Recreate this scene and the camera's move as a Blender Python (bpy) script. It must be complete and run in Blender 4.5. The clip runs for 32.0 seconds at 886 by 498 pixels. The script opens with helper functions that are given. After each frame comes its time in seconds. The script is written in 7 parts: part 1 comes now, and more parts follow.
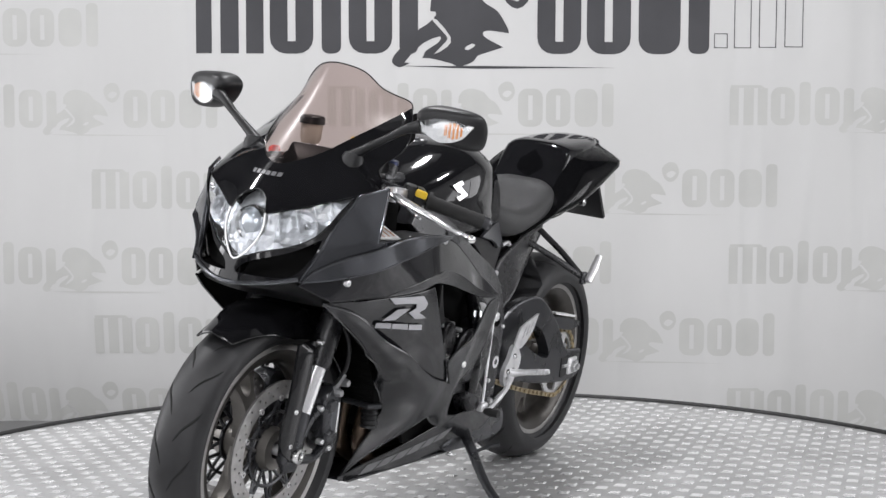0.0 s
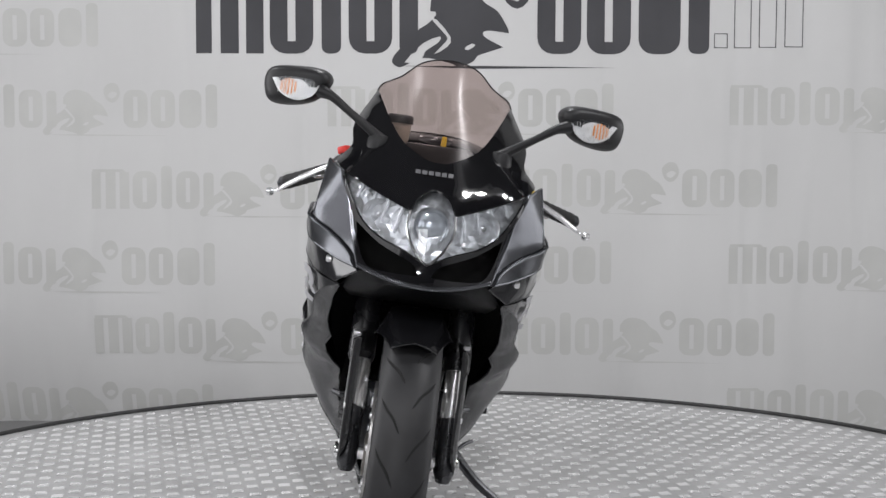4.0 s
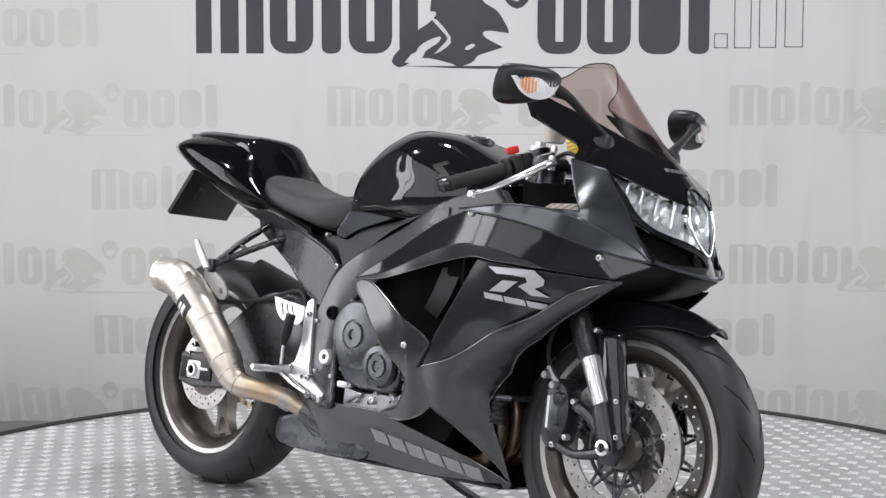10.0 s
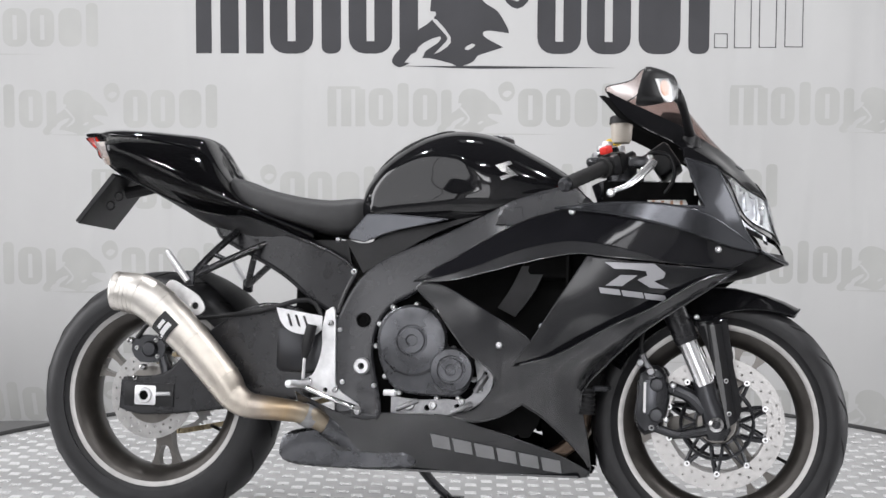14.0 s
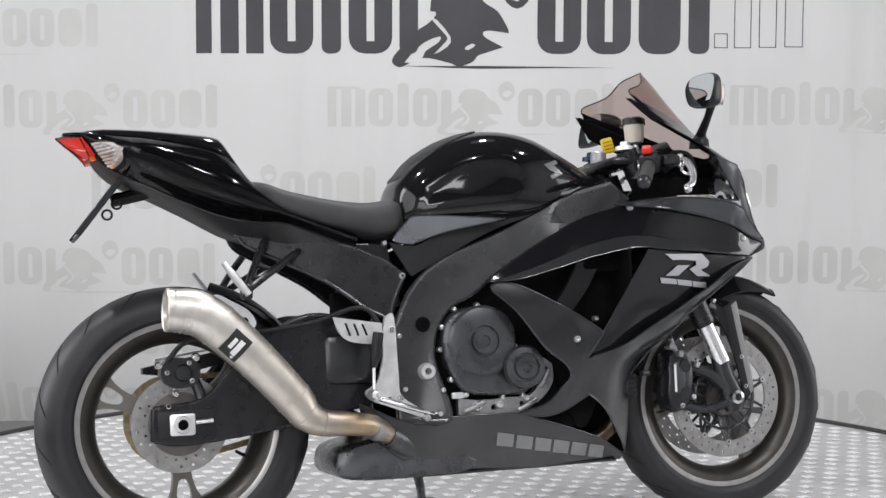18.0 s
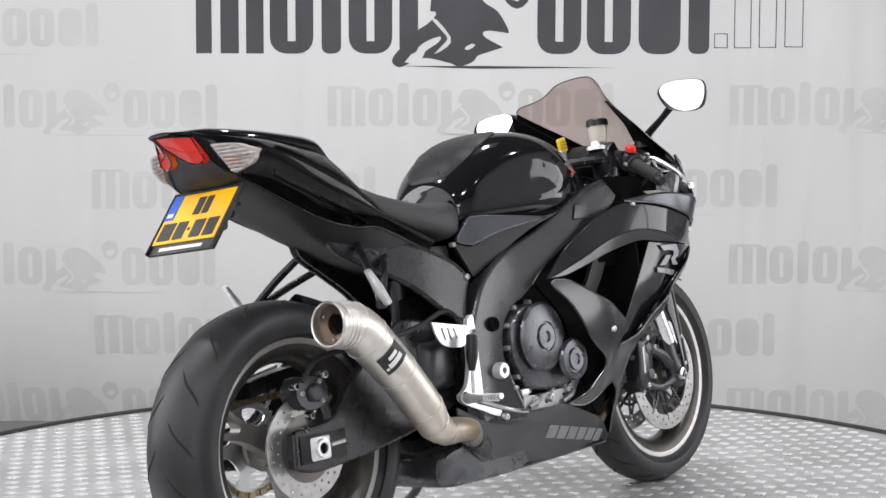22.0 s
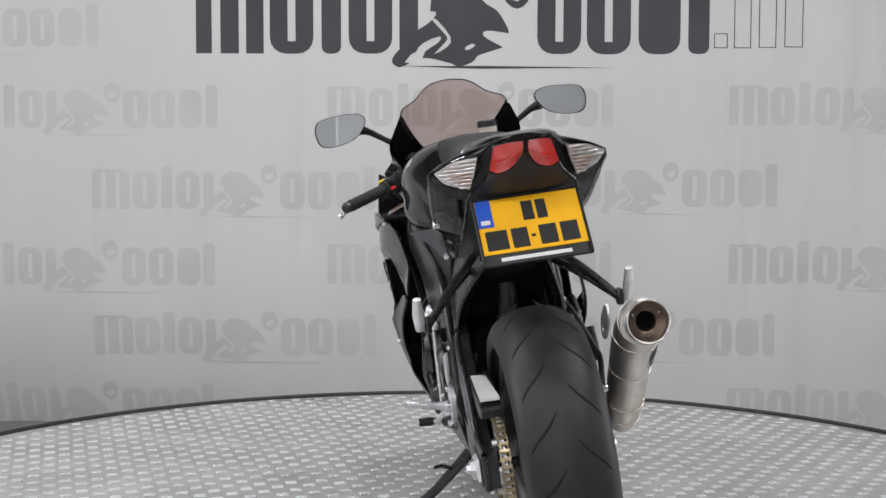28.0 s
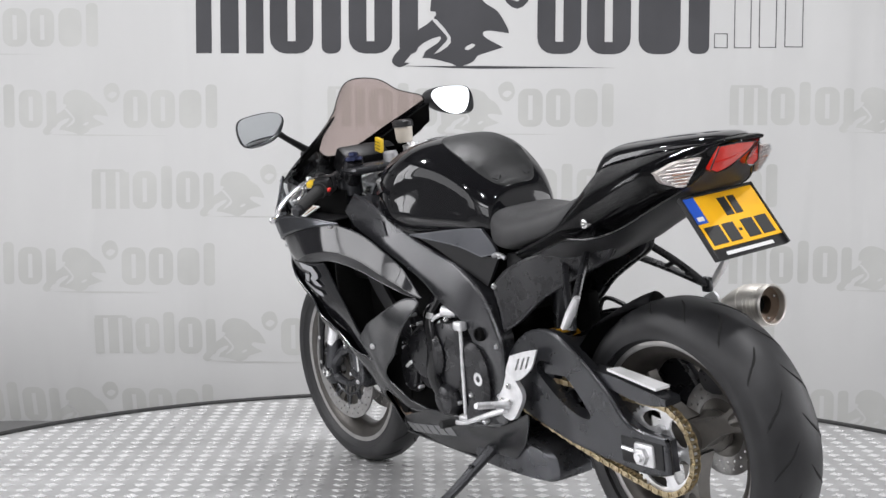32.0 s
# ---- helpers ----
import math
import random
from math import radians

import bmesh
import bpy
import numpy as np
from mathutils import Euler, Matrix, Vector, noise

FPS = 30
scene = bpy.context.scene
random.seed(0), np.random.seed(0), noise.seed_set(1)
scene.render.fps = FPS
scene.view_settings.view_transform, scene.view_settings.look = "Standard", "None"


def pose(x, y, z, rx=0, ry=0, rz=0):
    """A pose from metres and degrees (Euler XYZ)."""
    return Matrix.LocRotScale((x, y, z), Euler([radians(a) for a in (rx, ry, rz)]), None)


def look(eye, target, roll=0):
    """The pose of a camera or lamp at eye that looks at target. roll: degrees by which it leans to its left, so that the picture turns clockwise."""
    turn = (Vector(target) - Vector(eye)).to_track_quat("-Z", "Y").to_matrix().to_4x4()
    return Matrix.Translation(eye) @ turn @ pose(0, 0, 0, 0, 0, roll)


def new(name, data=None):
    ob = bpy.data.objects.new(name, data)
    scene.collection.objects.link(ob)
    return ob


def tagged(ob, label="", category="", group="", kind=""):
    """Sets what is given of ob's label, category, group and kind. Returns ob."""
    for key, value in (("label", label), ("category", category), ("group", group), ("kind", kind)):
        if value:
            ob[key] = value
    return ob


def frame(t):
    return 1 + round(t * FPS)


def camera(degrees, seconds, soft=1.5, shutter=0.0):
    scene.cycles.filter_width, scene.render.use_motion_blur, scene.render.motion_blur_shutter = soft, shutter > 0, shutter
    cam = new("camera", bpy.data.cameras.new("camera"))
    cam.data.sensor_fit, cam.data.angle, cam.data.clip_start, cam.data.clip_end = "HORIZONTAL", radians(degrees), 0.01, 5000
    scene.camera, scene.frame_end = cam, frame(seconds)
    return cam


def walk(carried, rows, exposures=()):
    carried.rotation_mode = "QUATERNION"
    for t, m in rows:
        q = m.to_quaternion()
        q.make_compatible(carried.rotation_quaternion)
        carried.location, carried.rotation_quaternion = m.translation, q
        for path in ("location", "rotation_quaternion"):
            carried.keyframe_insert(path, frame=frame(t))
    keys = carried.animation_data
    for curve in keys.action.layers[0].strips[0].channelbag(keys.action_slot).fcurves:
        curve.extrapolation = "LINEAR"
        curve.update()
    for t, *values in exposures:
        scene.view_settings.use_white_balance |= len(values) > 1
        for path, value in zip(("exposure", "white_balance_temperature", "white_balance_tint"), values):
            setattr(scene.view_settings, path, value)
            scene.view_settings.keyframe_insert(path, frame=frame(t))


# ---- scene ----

# camera: held still in front of a turning platform
LENS = 34.17
cam = camera(LENS, 32.0, soft=1.5)
STAND = (0.0, -3.664, 0.966)
EYE = pose(*STAND, 90 - 4.374, 0, 0.409) @ Matrix.Rotation(radians(0.107), 4, "Z")
# the film camera's own exposure drifts with the dark bike in view
walk(cam, [(0.0, EYE), (32.0, EYE)], [(0, -0.01), (1, -0.05), (2, -0.24), (3, -0.34), (6, -0.33), (7, -0.18), (8, -0.15), (9, -0.11), (11, -0.11), (13, -0.06), (17, -0.04), (20, -0.01), (22, 0.01), (23, 0.02), (24, -0.05), (25, -0.08), (28, -0.39), (29, -0.42), (30, -0.41), (31, -0.31), (31.5, -0.15), (32, -0.02)])

# ---- light ----
world = bpy.data.worlds.new("world")
scene.world = world
world.use_nodes = True
world.node_tree.nodes["Background"].inputs["Color"].default_value = (0.8, 0.85, 0.9, 1)
world.node_tree.nodes["Background"].inputs["Strength"].default_value = 0.05
scene.view_settings.exposure = 0.0


def area_lamp(x, y, z, sx, sy, watts, target=None):
    lamp = bpy.data.lights.new("panel_light", "AREA")
    lamp.shape, lamp.size, lamp.size_y, lamp.energy = "RECTANGLE", sx, sy, watts
    lamp.color = (0.978, 0.973, 1.0)
    ob = new("panel_light", lamp)
    ob.matrix_world = look((x, y, z), target or (x, y + 0.001, 0))
    return ob


PANELS = [(-1.9, -2.8), (0.0, -3.3), (1.9, -2.8), (-2.25, 0.15), (0.0, 0.75), (1.9, -0.6)]
for px, py in PANELS:
    area_lamp(px, py, 3.36, 0.18, 0.18, 42.5)
area_lamp(-1.0, -7.4, 3.3, 2.4, 1.6, 110)  # the lit showroom beyond the opening

# daylight through the windows of the two side walls and of the room beyond
area_lamp(-3.66, 0.27, 1.80, 1.10, 2.96, 70, (0, 0.27, 1.80))
area_lamp(3.66, 0.40, 1.10, 2.36, 1.56, 46, (0, 0.40, 1.10))
area_lamp(-3.66, -2.9, 2.03, 4.96, 2.50, 84, (0, -2.9, 2.03))
area_lamp(-1.6, -9.06, 1.8, 3.36, 2.76, 98, (-1.6, 0, 1.8))

# ---- materials ----


def material(name, base, rough=0.5, metal=0.0, coat=0.0, spec=0.5, noise_scale=0, amount=0.1, bump=0.0, bump_scale=200, rough_var=0.0):
    """A principled surface with two scales of variation."""
    m = bpy.data.materials.new(name)
    m.use_nodes = True
    nt = m.node_tree
    b = nt.nodes["Principled BSDF"]
    b.inputs["Base Color"].default_value = (*base, 1)
    b.inputs["Roughness"].default_value = rough
    b.inputs["Metallic"].default_value = metal
    b.inputs["Coat Weight"].default_value = coat
    b.inputs["Coat Roughness"].default_value = 0.04
    b.inputs["Specular IOR Level"].default_value = spec
    tc = nt.nodes.new("ShaderNodeTexCoord")
    if noise_scale:
        n = nt.nodes.new("ShaderNodeTexNoise")
        n.inputs["Scale"].default_value, n.inputs["Detail"].default_value = noise_scale, 6
        nt.links.new(tc.outputs["Object"], n.inputs["Vector"])
        ramp = nt.nodes.new("ShaderNodeValToRGB")
        ramp.color_ramp.elements[0].position, ramp.color_ramp.elements[1].position = 0.3, 0.7
        ramp.color_ramp.elements[0].color = (*[c * (1 - amount) for c in base], 1)
        ramp.color_ramp.elements[1].color = (*[min(1, c * (1 + amount)) for c in base], 1)
        nt.links.new(n.outputs["Fac"], ramp.inputs["Fac"])
        nt.links.new(ramp.outputs["Color"], b.inputs["Base Color"])
        if rough_var:
            mr = nt.nodes.new("ShaderNodeMapRange")
            mr.inputs["To Min"].default_value, mr.inputs["To Max"].default_value = max(0.02, rough - rough_var), rough + rough_var
            nt.links.new(n.outputs["Fac"], mr.inputs["Value"])
            nt.links.new(mr.outputs["Result"], b.inputs["Roughness"])
    if bump:
        n2 = nt.nodes.new("ShaderNodeTexNoise")
        n2.inputs["Scale"].default_value, n2.inputs["Detail"].default_value = bump_scale, 3
        nt.links.new(tc.outputs["Object"], n2.inputs["Vector"])
        bp = nt.nodes.new("ShaderNodeBump")
        bp.inputs["Strength"].default_value, bp.inputs["Distance"].default_value = bump, 0.002
        nt.links.new(n2.outputs["Fac"], bp.inputs["Height"])
        nt.links.new(bp.outputs["Normal"], b.inputs["Normal"])
    return m


def pane(name, tint, gloss=0.06, rough=0.02):
    """Thin clear or tinted plastic: lets light through, with a surface gloss."""
    m = bpy.data.materials.new(name)
    m.use_nodes = True
    nt = m.node_tree
    nt.nodes.clear()
    out = nt.nodes.new("ShaderNodeOutputMaterial")
    mix = nt.nodes.new("ShaderNodeMixShader")
    tr = nt.nodes.new("ShaderNodeBsdfTransparent")
    gl = nt.nodes.new("ShaderNodeBsdfGlossy")
    lw = nt.nodes.new("ShaderNodeLayerWeight")
    pw = nt.nodes.new("ShaderNodeMath")
    pw.operation, pw.inputs[1].default_value = "POWER", 5
    nt.links.new(lw.outputs["Facing"], pw.inputs[0])
    fr = nt.nodes.new("ShaderNodeMath")
    fr.operation, fr.inputs[1].default_value, fr.inputs[2].default_value = "MULTIPLY_ADD", 0.7, gloss * 0.5
    nt.links.new(pw.outputs["Value"], fr.inputs[0])
    tr.inputs["Color"].default_value = (*tint, 1)
    gl.inputs["Roughness"].default_value = rough
    nt.links.new(fr.outputs["Value"], mix.inputs["Fac"])
    nt.links.new(tr.outputs["BSDF"], mix.inputs[1])
    nt.links.new(gl.outputs["BSDF"], mix.inputs[2])
    nt.links.new(mix.outputs["Shader"], out.inputs["Surface"])
    return m


GLOSS = material("gloss_black_paint", (0.006, 0.006, 0.007), 0.055, coat=0.0, noise_scale=6, amount=0.15)
SEMI = material("semi_gloss_black_paint", (0.008, 0.008, 0.010), 0.075, spec=0.46, noise_scale=7, amount=0.15, rough_var=0.03)
INSERT = material("smooth_black_insert_paint", (0.010, 0.0103, 0.012), 0.14, spec=0.65, noise_scale=7, amount=0.15, rough_var=0.03)
WINGM = material("satin_metallic_black_paint", (0.088, 0.091, 0.100), 0.19, metal=0.8, spec=0.6, noise_scale=8, amount=0.15, rough_var=0.04)
SATIN = material("satin_black_paint", (0.012, 0.0125, 0.0145), 0.22, spec=0.8, noise_scale=9, amount=0.18, rough_var=0.05, bump=0.03, bump_scale=900)
FRAMEBLACK = material("frame_black_paint", (0.032, 0.033, 0.037), 0.28, metal=0.5, spec=0.75, noise_scale=14, amount=0.2, rough_var=0.05)
SPAR = material("dark_grey_spar_paint", (0.030, 0.0305, 0.034), 0.26, metal=0.3, spec=0.9, noise_scale=14, amount=0.15, rough_var=0.05)
GREYTRIM = material("grey_satin_trim", (0.10, 0.103, 0.113), 0.29, metal=0.75, noise_scale=12, amount=0.12, rough_var=0.06)
PLASTIC = material("black_plastic", (0.011, 0.011, 0.012), 0.42, spec=0.35, noise_scale=30, amount=0.25, bump=0.12, bump_scale=600)
# near black: dark plastic parts, and cavity shade put into the colour
DARK = material("near_black_plastic_and_shade", (0.003, 0.003, 0.003), 0.9, spec=0.1, noise_scale=20, amount=0.3)
RUBBER = material("tyre_rubber", (0.017, 0.017, 0.0183), 0.48, spec=0.38, noise_scale=18, amount=0.3, rough_var=0.1, bump=0.12, bump_scale=320)
GROOVE = material("tyre_groove_shade", (0.006, 0.006, 0.006), 0.9)
GRIP = material("grip_rubber", (0.014, 0.014, 0.014), 0.75, noise_scale=60, amount=0.2, bump=0.4, bump_scale=500)
SEATMAT = material("black_seat_vinyl", (0.030, 0.030, 0.031), 0.52, noise_scale=25, amount=0.2, rough_var=0.06, bump=0.25, bump_scale=900)
RIM = material("bronze_grey_rim_paint", (0.17, 0.16, 0.148), 0.32, metal=0.6, noise_scale=30, amount=0.12, rough_var=0.06)
RIMDARK = material("dark_rim_barrel_paint", (0.058, 0.053, 0.048), 0.34, metal=0.55, noise_scale=30, amount=0.18, rough_var=0.08)
RIMEDGE = material("machined_rim_edge", (0.42, 0.41, 0.40), 0.36, metal=0.9, noise_scale=40, amount=0.12, rough_var=0.08)
ALU = material("bare_aluminium", (0.78, 0.78, 0.79), 0.38, metal=0.75, noise_scale=40, amount=0.12, rough_var=0.08, bump=0.05, bump_scale=400)
ALUCAST = material("cast_aluminium", (0.34, 0.34, 0.35), 0.45, metal=0.75, noise_scale=60, amount=0.2, rough_var=0.1, bump=0.2, bump_scale=500)
STEEL = material("polished_steel", (0.62, 0.62, 0.62), 0.14, metal=1.0, noise_scale=30, amount=0.08, rough_var=0.05)
BOLT = material("zinc_bolt", (0.68, 0.68, 0.69), 0.3, metal=0.9, noise_scale=60, amount=0.15)
DISC = material("brake_disc_steel", (0.40, 0.392, 0.385), 0.34, metal=0.85, noise_scale=50, amount=0.15, rough_var=0.1)
ENGINE = material("engine_black_paint", (0.105, 0.107, 0.115), 0.28, metal=0.8, noise_scale=22, amount=0.25, rough_var=0.08, bump=0.12, bump_scale=500)
# dull black; on engine and swingarm a darker copy with one side's shade in it
DARKERBLACK = material("dull_black_darker_copy", (0.016, 0.016, 0.018), 0.28, metal=0.3, spec=0.6, noise_scale=30, amount=0.25, rough_var=0.08, bump=0.15, bump_scale=400)
CHAIN = material("gold_chain", (0.44, 0.365, 0.24), 0.38, metal=0.9, noise_scale=80, amount=0.35, rough_var=0.12)
AMBER = material("amber_bulb", (0.80, 0.30, 0.07), 0.3, coat=0.5)
BROWNAMBER = material("dull_amber_plastic", (0.42, 0.21, 0.12), 0.35)
UNDER = material("grey_black_undertail_plastic", (0.062, 0.062, 0.065), 0.36, spec=0.6, noise_scale=16, amount=0.25, rough_var=0.08, bump=0.06, bump_scale=500)
REDLENS = material("red_tail_lens", (0.66, 0.022, 0.012), 0.14, coat=1.0, noise_scale=30, amount=0.12)
REFLECTOR = material("lamp_reflector", (0.64, 0.65, 0.67), 0.22, metal=0.62, noise_scale=90, amount=0.25, bump=0.7, bump_scale=130)
PAD = material("dotted_tank_pad", (0.013, 0.0135, 0.014), 0.42, spec=0.35, noise_scale=30, amount=0.2, rough_var=0.08, bump=0.35, bump_scale=260)
RIBLENS = material("ribbed_indicator_reflector", (0.82, 0.81, 0.80), 0.22, metal=0.15, noise_scale=80, amount=0.15, bump=0.4, bump_scale=150)
CLEAR = pane("clear_lens_plastic", (0.96, 0.97, 0.98), 0.07)
SMOKE = pane("smoked_screen_plastic", (0.80, 0.73, 0.71), 0.03, 0.24)
MIRROR = material("mirror_glass", (0.74, 0.77, 0.79), 0.02, metal=1.0)
YELLOW = material("plate_yellow", (0.95, 0.49, 0.01), 0.35, noise_scale=15, amount=0.06)
BLUE = material("plate_blue", (0.02, 0.10, 0.55), 0.35)
INK = material("black_ink", (0.012, 0.012, 0.012), 0.5)
WHITE = material("white_print", (0.75, 0.75, 0.75), 0.45)
DECAL = material("silver_decal", (0.42, 0.42, 0.44), 0.35, metal=0.3)
BELLYDECAL = material("pale_grey_decal", (0.22, 0.22, 0.225), 0.4, noise_scale=20, amount=0.08)
GREYDECAL = material("grey_decal", (0.11, 0.11, 0.115), 0.4)
REDPL = material("red_switch", (0.75, 0.03, 0.02), 0.35)
YELLOWPL = material("yellow_plastic", (0.75, 0.50, 0.02), 0.4)
RESERV = material("cloudy_reservoir_plastic", (0.58, 0.53, 0.46), 0.35)
CHROME = material("chrome_stanchion", (0.85, 0.85, 0.86), 0.22, metal=0.85, noise_scale=20, amount=0.06)
RIBDARK = material("smoky_ribbed_reflector", (0.62, 0.56, 0.53), 0.3, metal=0.4, noise_scale=80, amount=0.25, bump=0.4, bump_scale=150)
SPRING = material("yellow_spring", (0.7, 0.36, 0.02), 0.35)
COPPER = material("heat_tinted_header", (0.105, 0.075, 0.055), 0.32, metal=0.8, noise_scale=20, amount=0.35)
TREAD = material("aluminium_tread_plate", (0.49, 0.49, 0.49), 0.40, metal=0.55, noise_scale=3.5, amount=0.16, rough_var=0.12, bump=0.1, bump_scale=150)
# noise is wear; paler than the plate because glints are in the colour
LOZENGE = material("worn_glint_lozenge", (0.91, 0.91, 0.91), 0.27, metal=0.6, noise_scale=5, amount=0.14, rough_var=0.1)
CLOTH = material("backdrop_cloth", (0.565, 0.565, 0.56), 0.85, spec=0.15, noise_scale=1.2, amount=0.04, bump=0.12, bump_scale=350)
PRINTDARK = material("dark_grey_print", (0.067, 0.067, 0.072), 0.8, spec=0.2, noise_scale=3, amount=0.12)
PRINTLIGHT = material("pale_grey_print", (0.495, 0.497, 0.482), 0.85, spec=0.15, noise_scale=4, amount=0.06)
WALLPAINT = material("grey_wall_paint", (0.52, 0.52, 0.52), 0.8, noise_scale=2, amount=0.08, bump=0.05)
SIDEWALL = material("dark_grey_wall_paint", (0.28, 0.28, 0.28), 0.8, noise_scale=2, amount=0.1, bump=0.05)
DIMWALL = material("grey_south_wall_paint", (0.62, 0.62, 0.62), 0.8, noise_scale=2, amount=0.1, bump=0.05)
CEILING = material("ceiling_paint", (0.07, 0.07, 0.07), 0.85, noise_scale=2, amount=0.06, bump=0.05)
CONCRETE = material("grey_concrete", (0.20, 0.20, 0.20), 0.6, noise_scale=4, amount=0.2, rough_var=0.1, bump=0.15)
EDGE = material("black_rubber_edge", (0.02, 0.02, 0.02), 0.55, noise_scale=20, amount=0.25)


def hang_in_folds(m, depth):
    """Soft upright wrinkles in a hanging cloth, for the cloth and for what is printed on it."""
    nt = m.node_tree
    b = nt.nodes["Principled BSDF"]
    tc = nt.nodes.new("ShaderNodeTexCoord")
    mp = nt.nodes.new("ShaderNodeMapping")
    mp.inputs["Scale"].default_value = (3.4, 1.0, 0.42)
    nt.links.new(tc.outputs["Object"], mp.inputs["Vector"])
    n = nt.nodes.new("ShaderNodeTexNoise")
    n.inputs["Scale"].default_value, n.inputs["Detail"].default_value, n.inputs["Distortion"].default_value = 1.5, 0.8, 0.6
    nt.links.new(mp.outputs["Vector"], n.inputs["Vector"])
    bp = nt.nodes.new("ShaderNodeBump")
    bp.inputs["Strength"].default_value, bp.inputs["Distance"].default_value = 1.0, depth
    nt.links.new(n.outputs["Fac"], bp.inputs["Height"])
    old = b.inputs["Normal"].links
    if old:
        nt.links.new(old[0].from_socket, bp.inputs["Normal"])
    nt.links.new(bp.outputs["Normal"], b.inputs["Normal"])


for printed in (CLOTH, PRINTLIGHT, PRINTDARK):
    hang_in_folds(printed, 0.030)


def exhaust_material():
    """Bare brushed steel can that turns straw and brown towards the hot pipe."""
    m = material("brushed_exhaust_steel", (0.56, 0.53, 0.49), 0.34, metal=1.0)
    nt = m.node_tree
    b = nt.nodes["Principled BSDF"]
    tc = nt.nodes.new("ShaderNodeTexCoord")
    sep = nt.nodes.new("ShaderNodeSeparateXYZ")
    nt.links.new(tc.outputs["Object"], sep.inputs["Vector"])
    mr = nt.nodes.new("ShaderNodeMapRange")
    mr.inputs["From Min"].default_value, mr.inputs["From Max"].default_value = 0.05, 0.43
    nt.links.new(sep.outputs["X"], mr.inputs["Value"])
    n = nt.nodes.new("ShaderNodeTexNoise")
    n.inputs["Scale"].default_value, n.inputs["Detail"].default_value = 25, 5
    nt.links.new(tc.outputs["Object"], n.inputs["Vector"])
    ma = nt.nodes.new("ShaderNodeMath")
    ma.operation = "MULTIPLY_ADD"
    ma.inputs[1].default_value, ma.inputs[2].default_value = 0.16, -0.08
    nt.links.new(n.outputs["Fac"], ma.inputs[0])
    ad = nt.nodes.new("ShaderNodeMath")
    nt.links.new(mr.outputs["Result"], ad.inputs[0])
    nt.links.new(ma.outputs["Value"], ad.inputs[1])
    ramp = nt.nodes.new("ShaderNodeValToRGB")
    e = ramp.color_ramp.elements
    e[0].position, e[0].color = 0.0, (0.73, 0.70, 0.655, 1)
    e[1].position, e[1].color = 1.0, (0.42, 0.36, 0.28, 1)
    for pos, col in ((0.55, (0.62, 0.57, 0.50, 1)), (0.72, (0.42, 0.37, 0.32, 1)), (0.88, (0.44, 0.33, 0.21, 1))):
        k = e.new(pos)
        k.color = col
    nt.links.new(ad.outputs["Value"], ramp.inputs["Fac"])
    fine = nt.nodes.new("ShaderNodeTexNoise")
    fine.inputs["Scale"].default_value, fine.inputs["Detail"].default_value = 40, 4
    nt.links.new(tc.outputs["Object"], fine.inputs["Vector"])
    tone = nt.nodes.new("ShaderNodeMapRange")
    tone.inputs["From Min"].default_value, tone.inputs["From Max"].default_value = 0.3, 0.7
    tone.inputs["To Min"].default_value, tone.inputs["To Max"].default_value = 0.90, 1.05
    nt.links.new(fine.outputs["Fac"], tone.inputs["Value"])
    mul = nt.nodes.new("ShaderNodeVectorMath")
    mul.operation = "SCALE"
    nt.links.new(ramp.outputs["Color"], mul.inputs[0])
    nt.links.new(tone.outputs["Result"], mul.inputs["Scale"])
    nt.links.new(mul.outputs["Vector"], b.inputs["Base Color"])
    gl = nt.nodes.new("ShaderNodeMapRange")
    gl.inputs["To Min"].default_value, gl.inputs["To Max"].default_value = 0.36, 0.50
    nt.links.new(n.outputs["Fac"], gl.inputs["Value"])
    nt.links.new(gl.outputs["Result"], b.inputs["Roughness"])
    return m


EXHAUST = exhaust_material()

# ---- mesh helpers ----


def part(name, bm, mat, parent=None, label="", sharp=35, smooth=True):
    """Link a bmesh as one mesh object, under parent if given."""
    bmesh.ops.recalc_face_normals(bm, faces=bm.faces)
    if smooth:
        lim = radians(sharp)
        for f in bm.faces:
            f.smooth = True
        for e in bm.edges:
            e.smooth = len(e.link_faces) == 2 and e.calc_face_angle(0) < lim
    me = bpy.data.meshes.new(name)
    bm.to_mesh(me)
    bm.free()
    me.materials.append(mat)
    ob = new(name, me)
    if parent:
        ob.parent = parent
    if label:
        ob["label"] = label
    return ob


def catmull(pts, n=4, closed=False):
    pts = [Vector(p) for p in pts]
    k = len(pts)
    out = []
    for i in range(k if closed else k - 1):
        if closed:
            a, b, c, d = pts[i - 1], pts[i], pts[(i + 1) % k], pts[(i + 2) % k]
        else:
            b, c = pts[i], pts[i + 1]
            a = pts[i - 1] if i else b * 2 - c
            d = pts[i + 2] if i + 2 < k else c * 2 - b
        for j in range(n):
            t = j / n
            out.append(0.5 * ((2 * b) + (c - a) * t + (2 * a - 5 * b + 4 * c - d) * t * t + (3 * b - 3 * c + d - a) * t ** 3))
    if not closed:
        out.append(pts[-1])
    return out


def outline(pts, corners=(), n=4):
    """A closed 2D outline, smooth but for the corners named by index."""
    k = len(pts)
    if not corners:
        return [(p.x, p.y) for p in catmull([(*p, 0) for p in pts], n, True)]
    cs = sorted(corners)
    out = []
    for a, b in zip(cs, cs[1:] + [cs[0] + k]):
        run = [(*pts[i % k], 0) for i in range(a, b + 1)]
        if len(run) == 2:
            out.append(run[0][:2])
        else:
            out += [(p.x, p.y) for p in catmull(run, n)[:-1]]
    return out


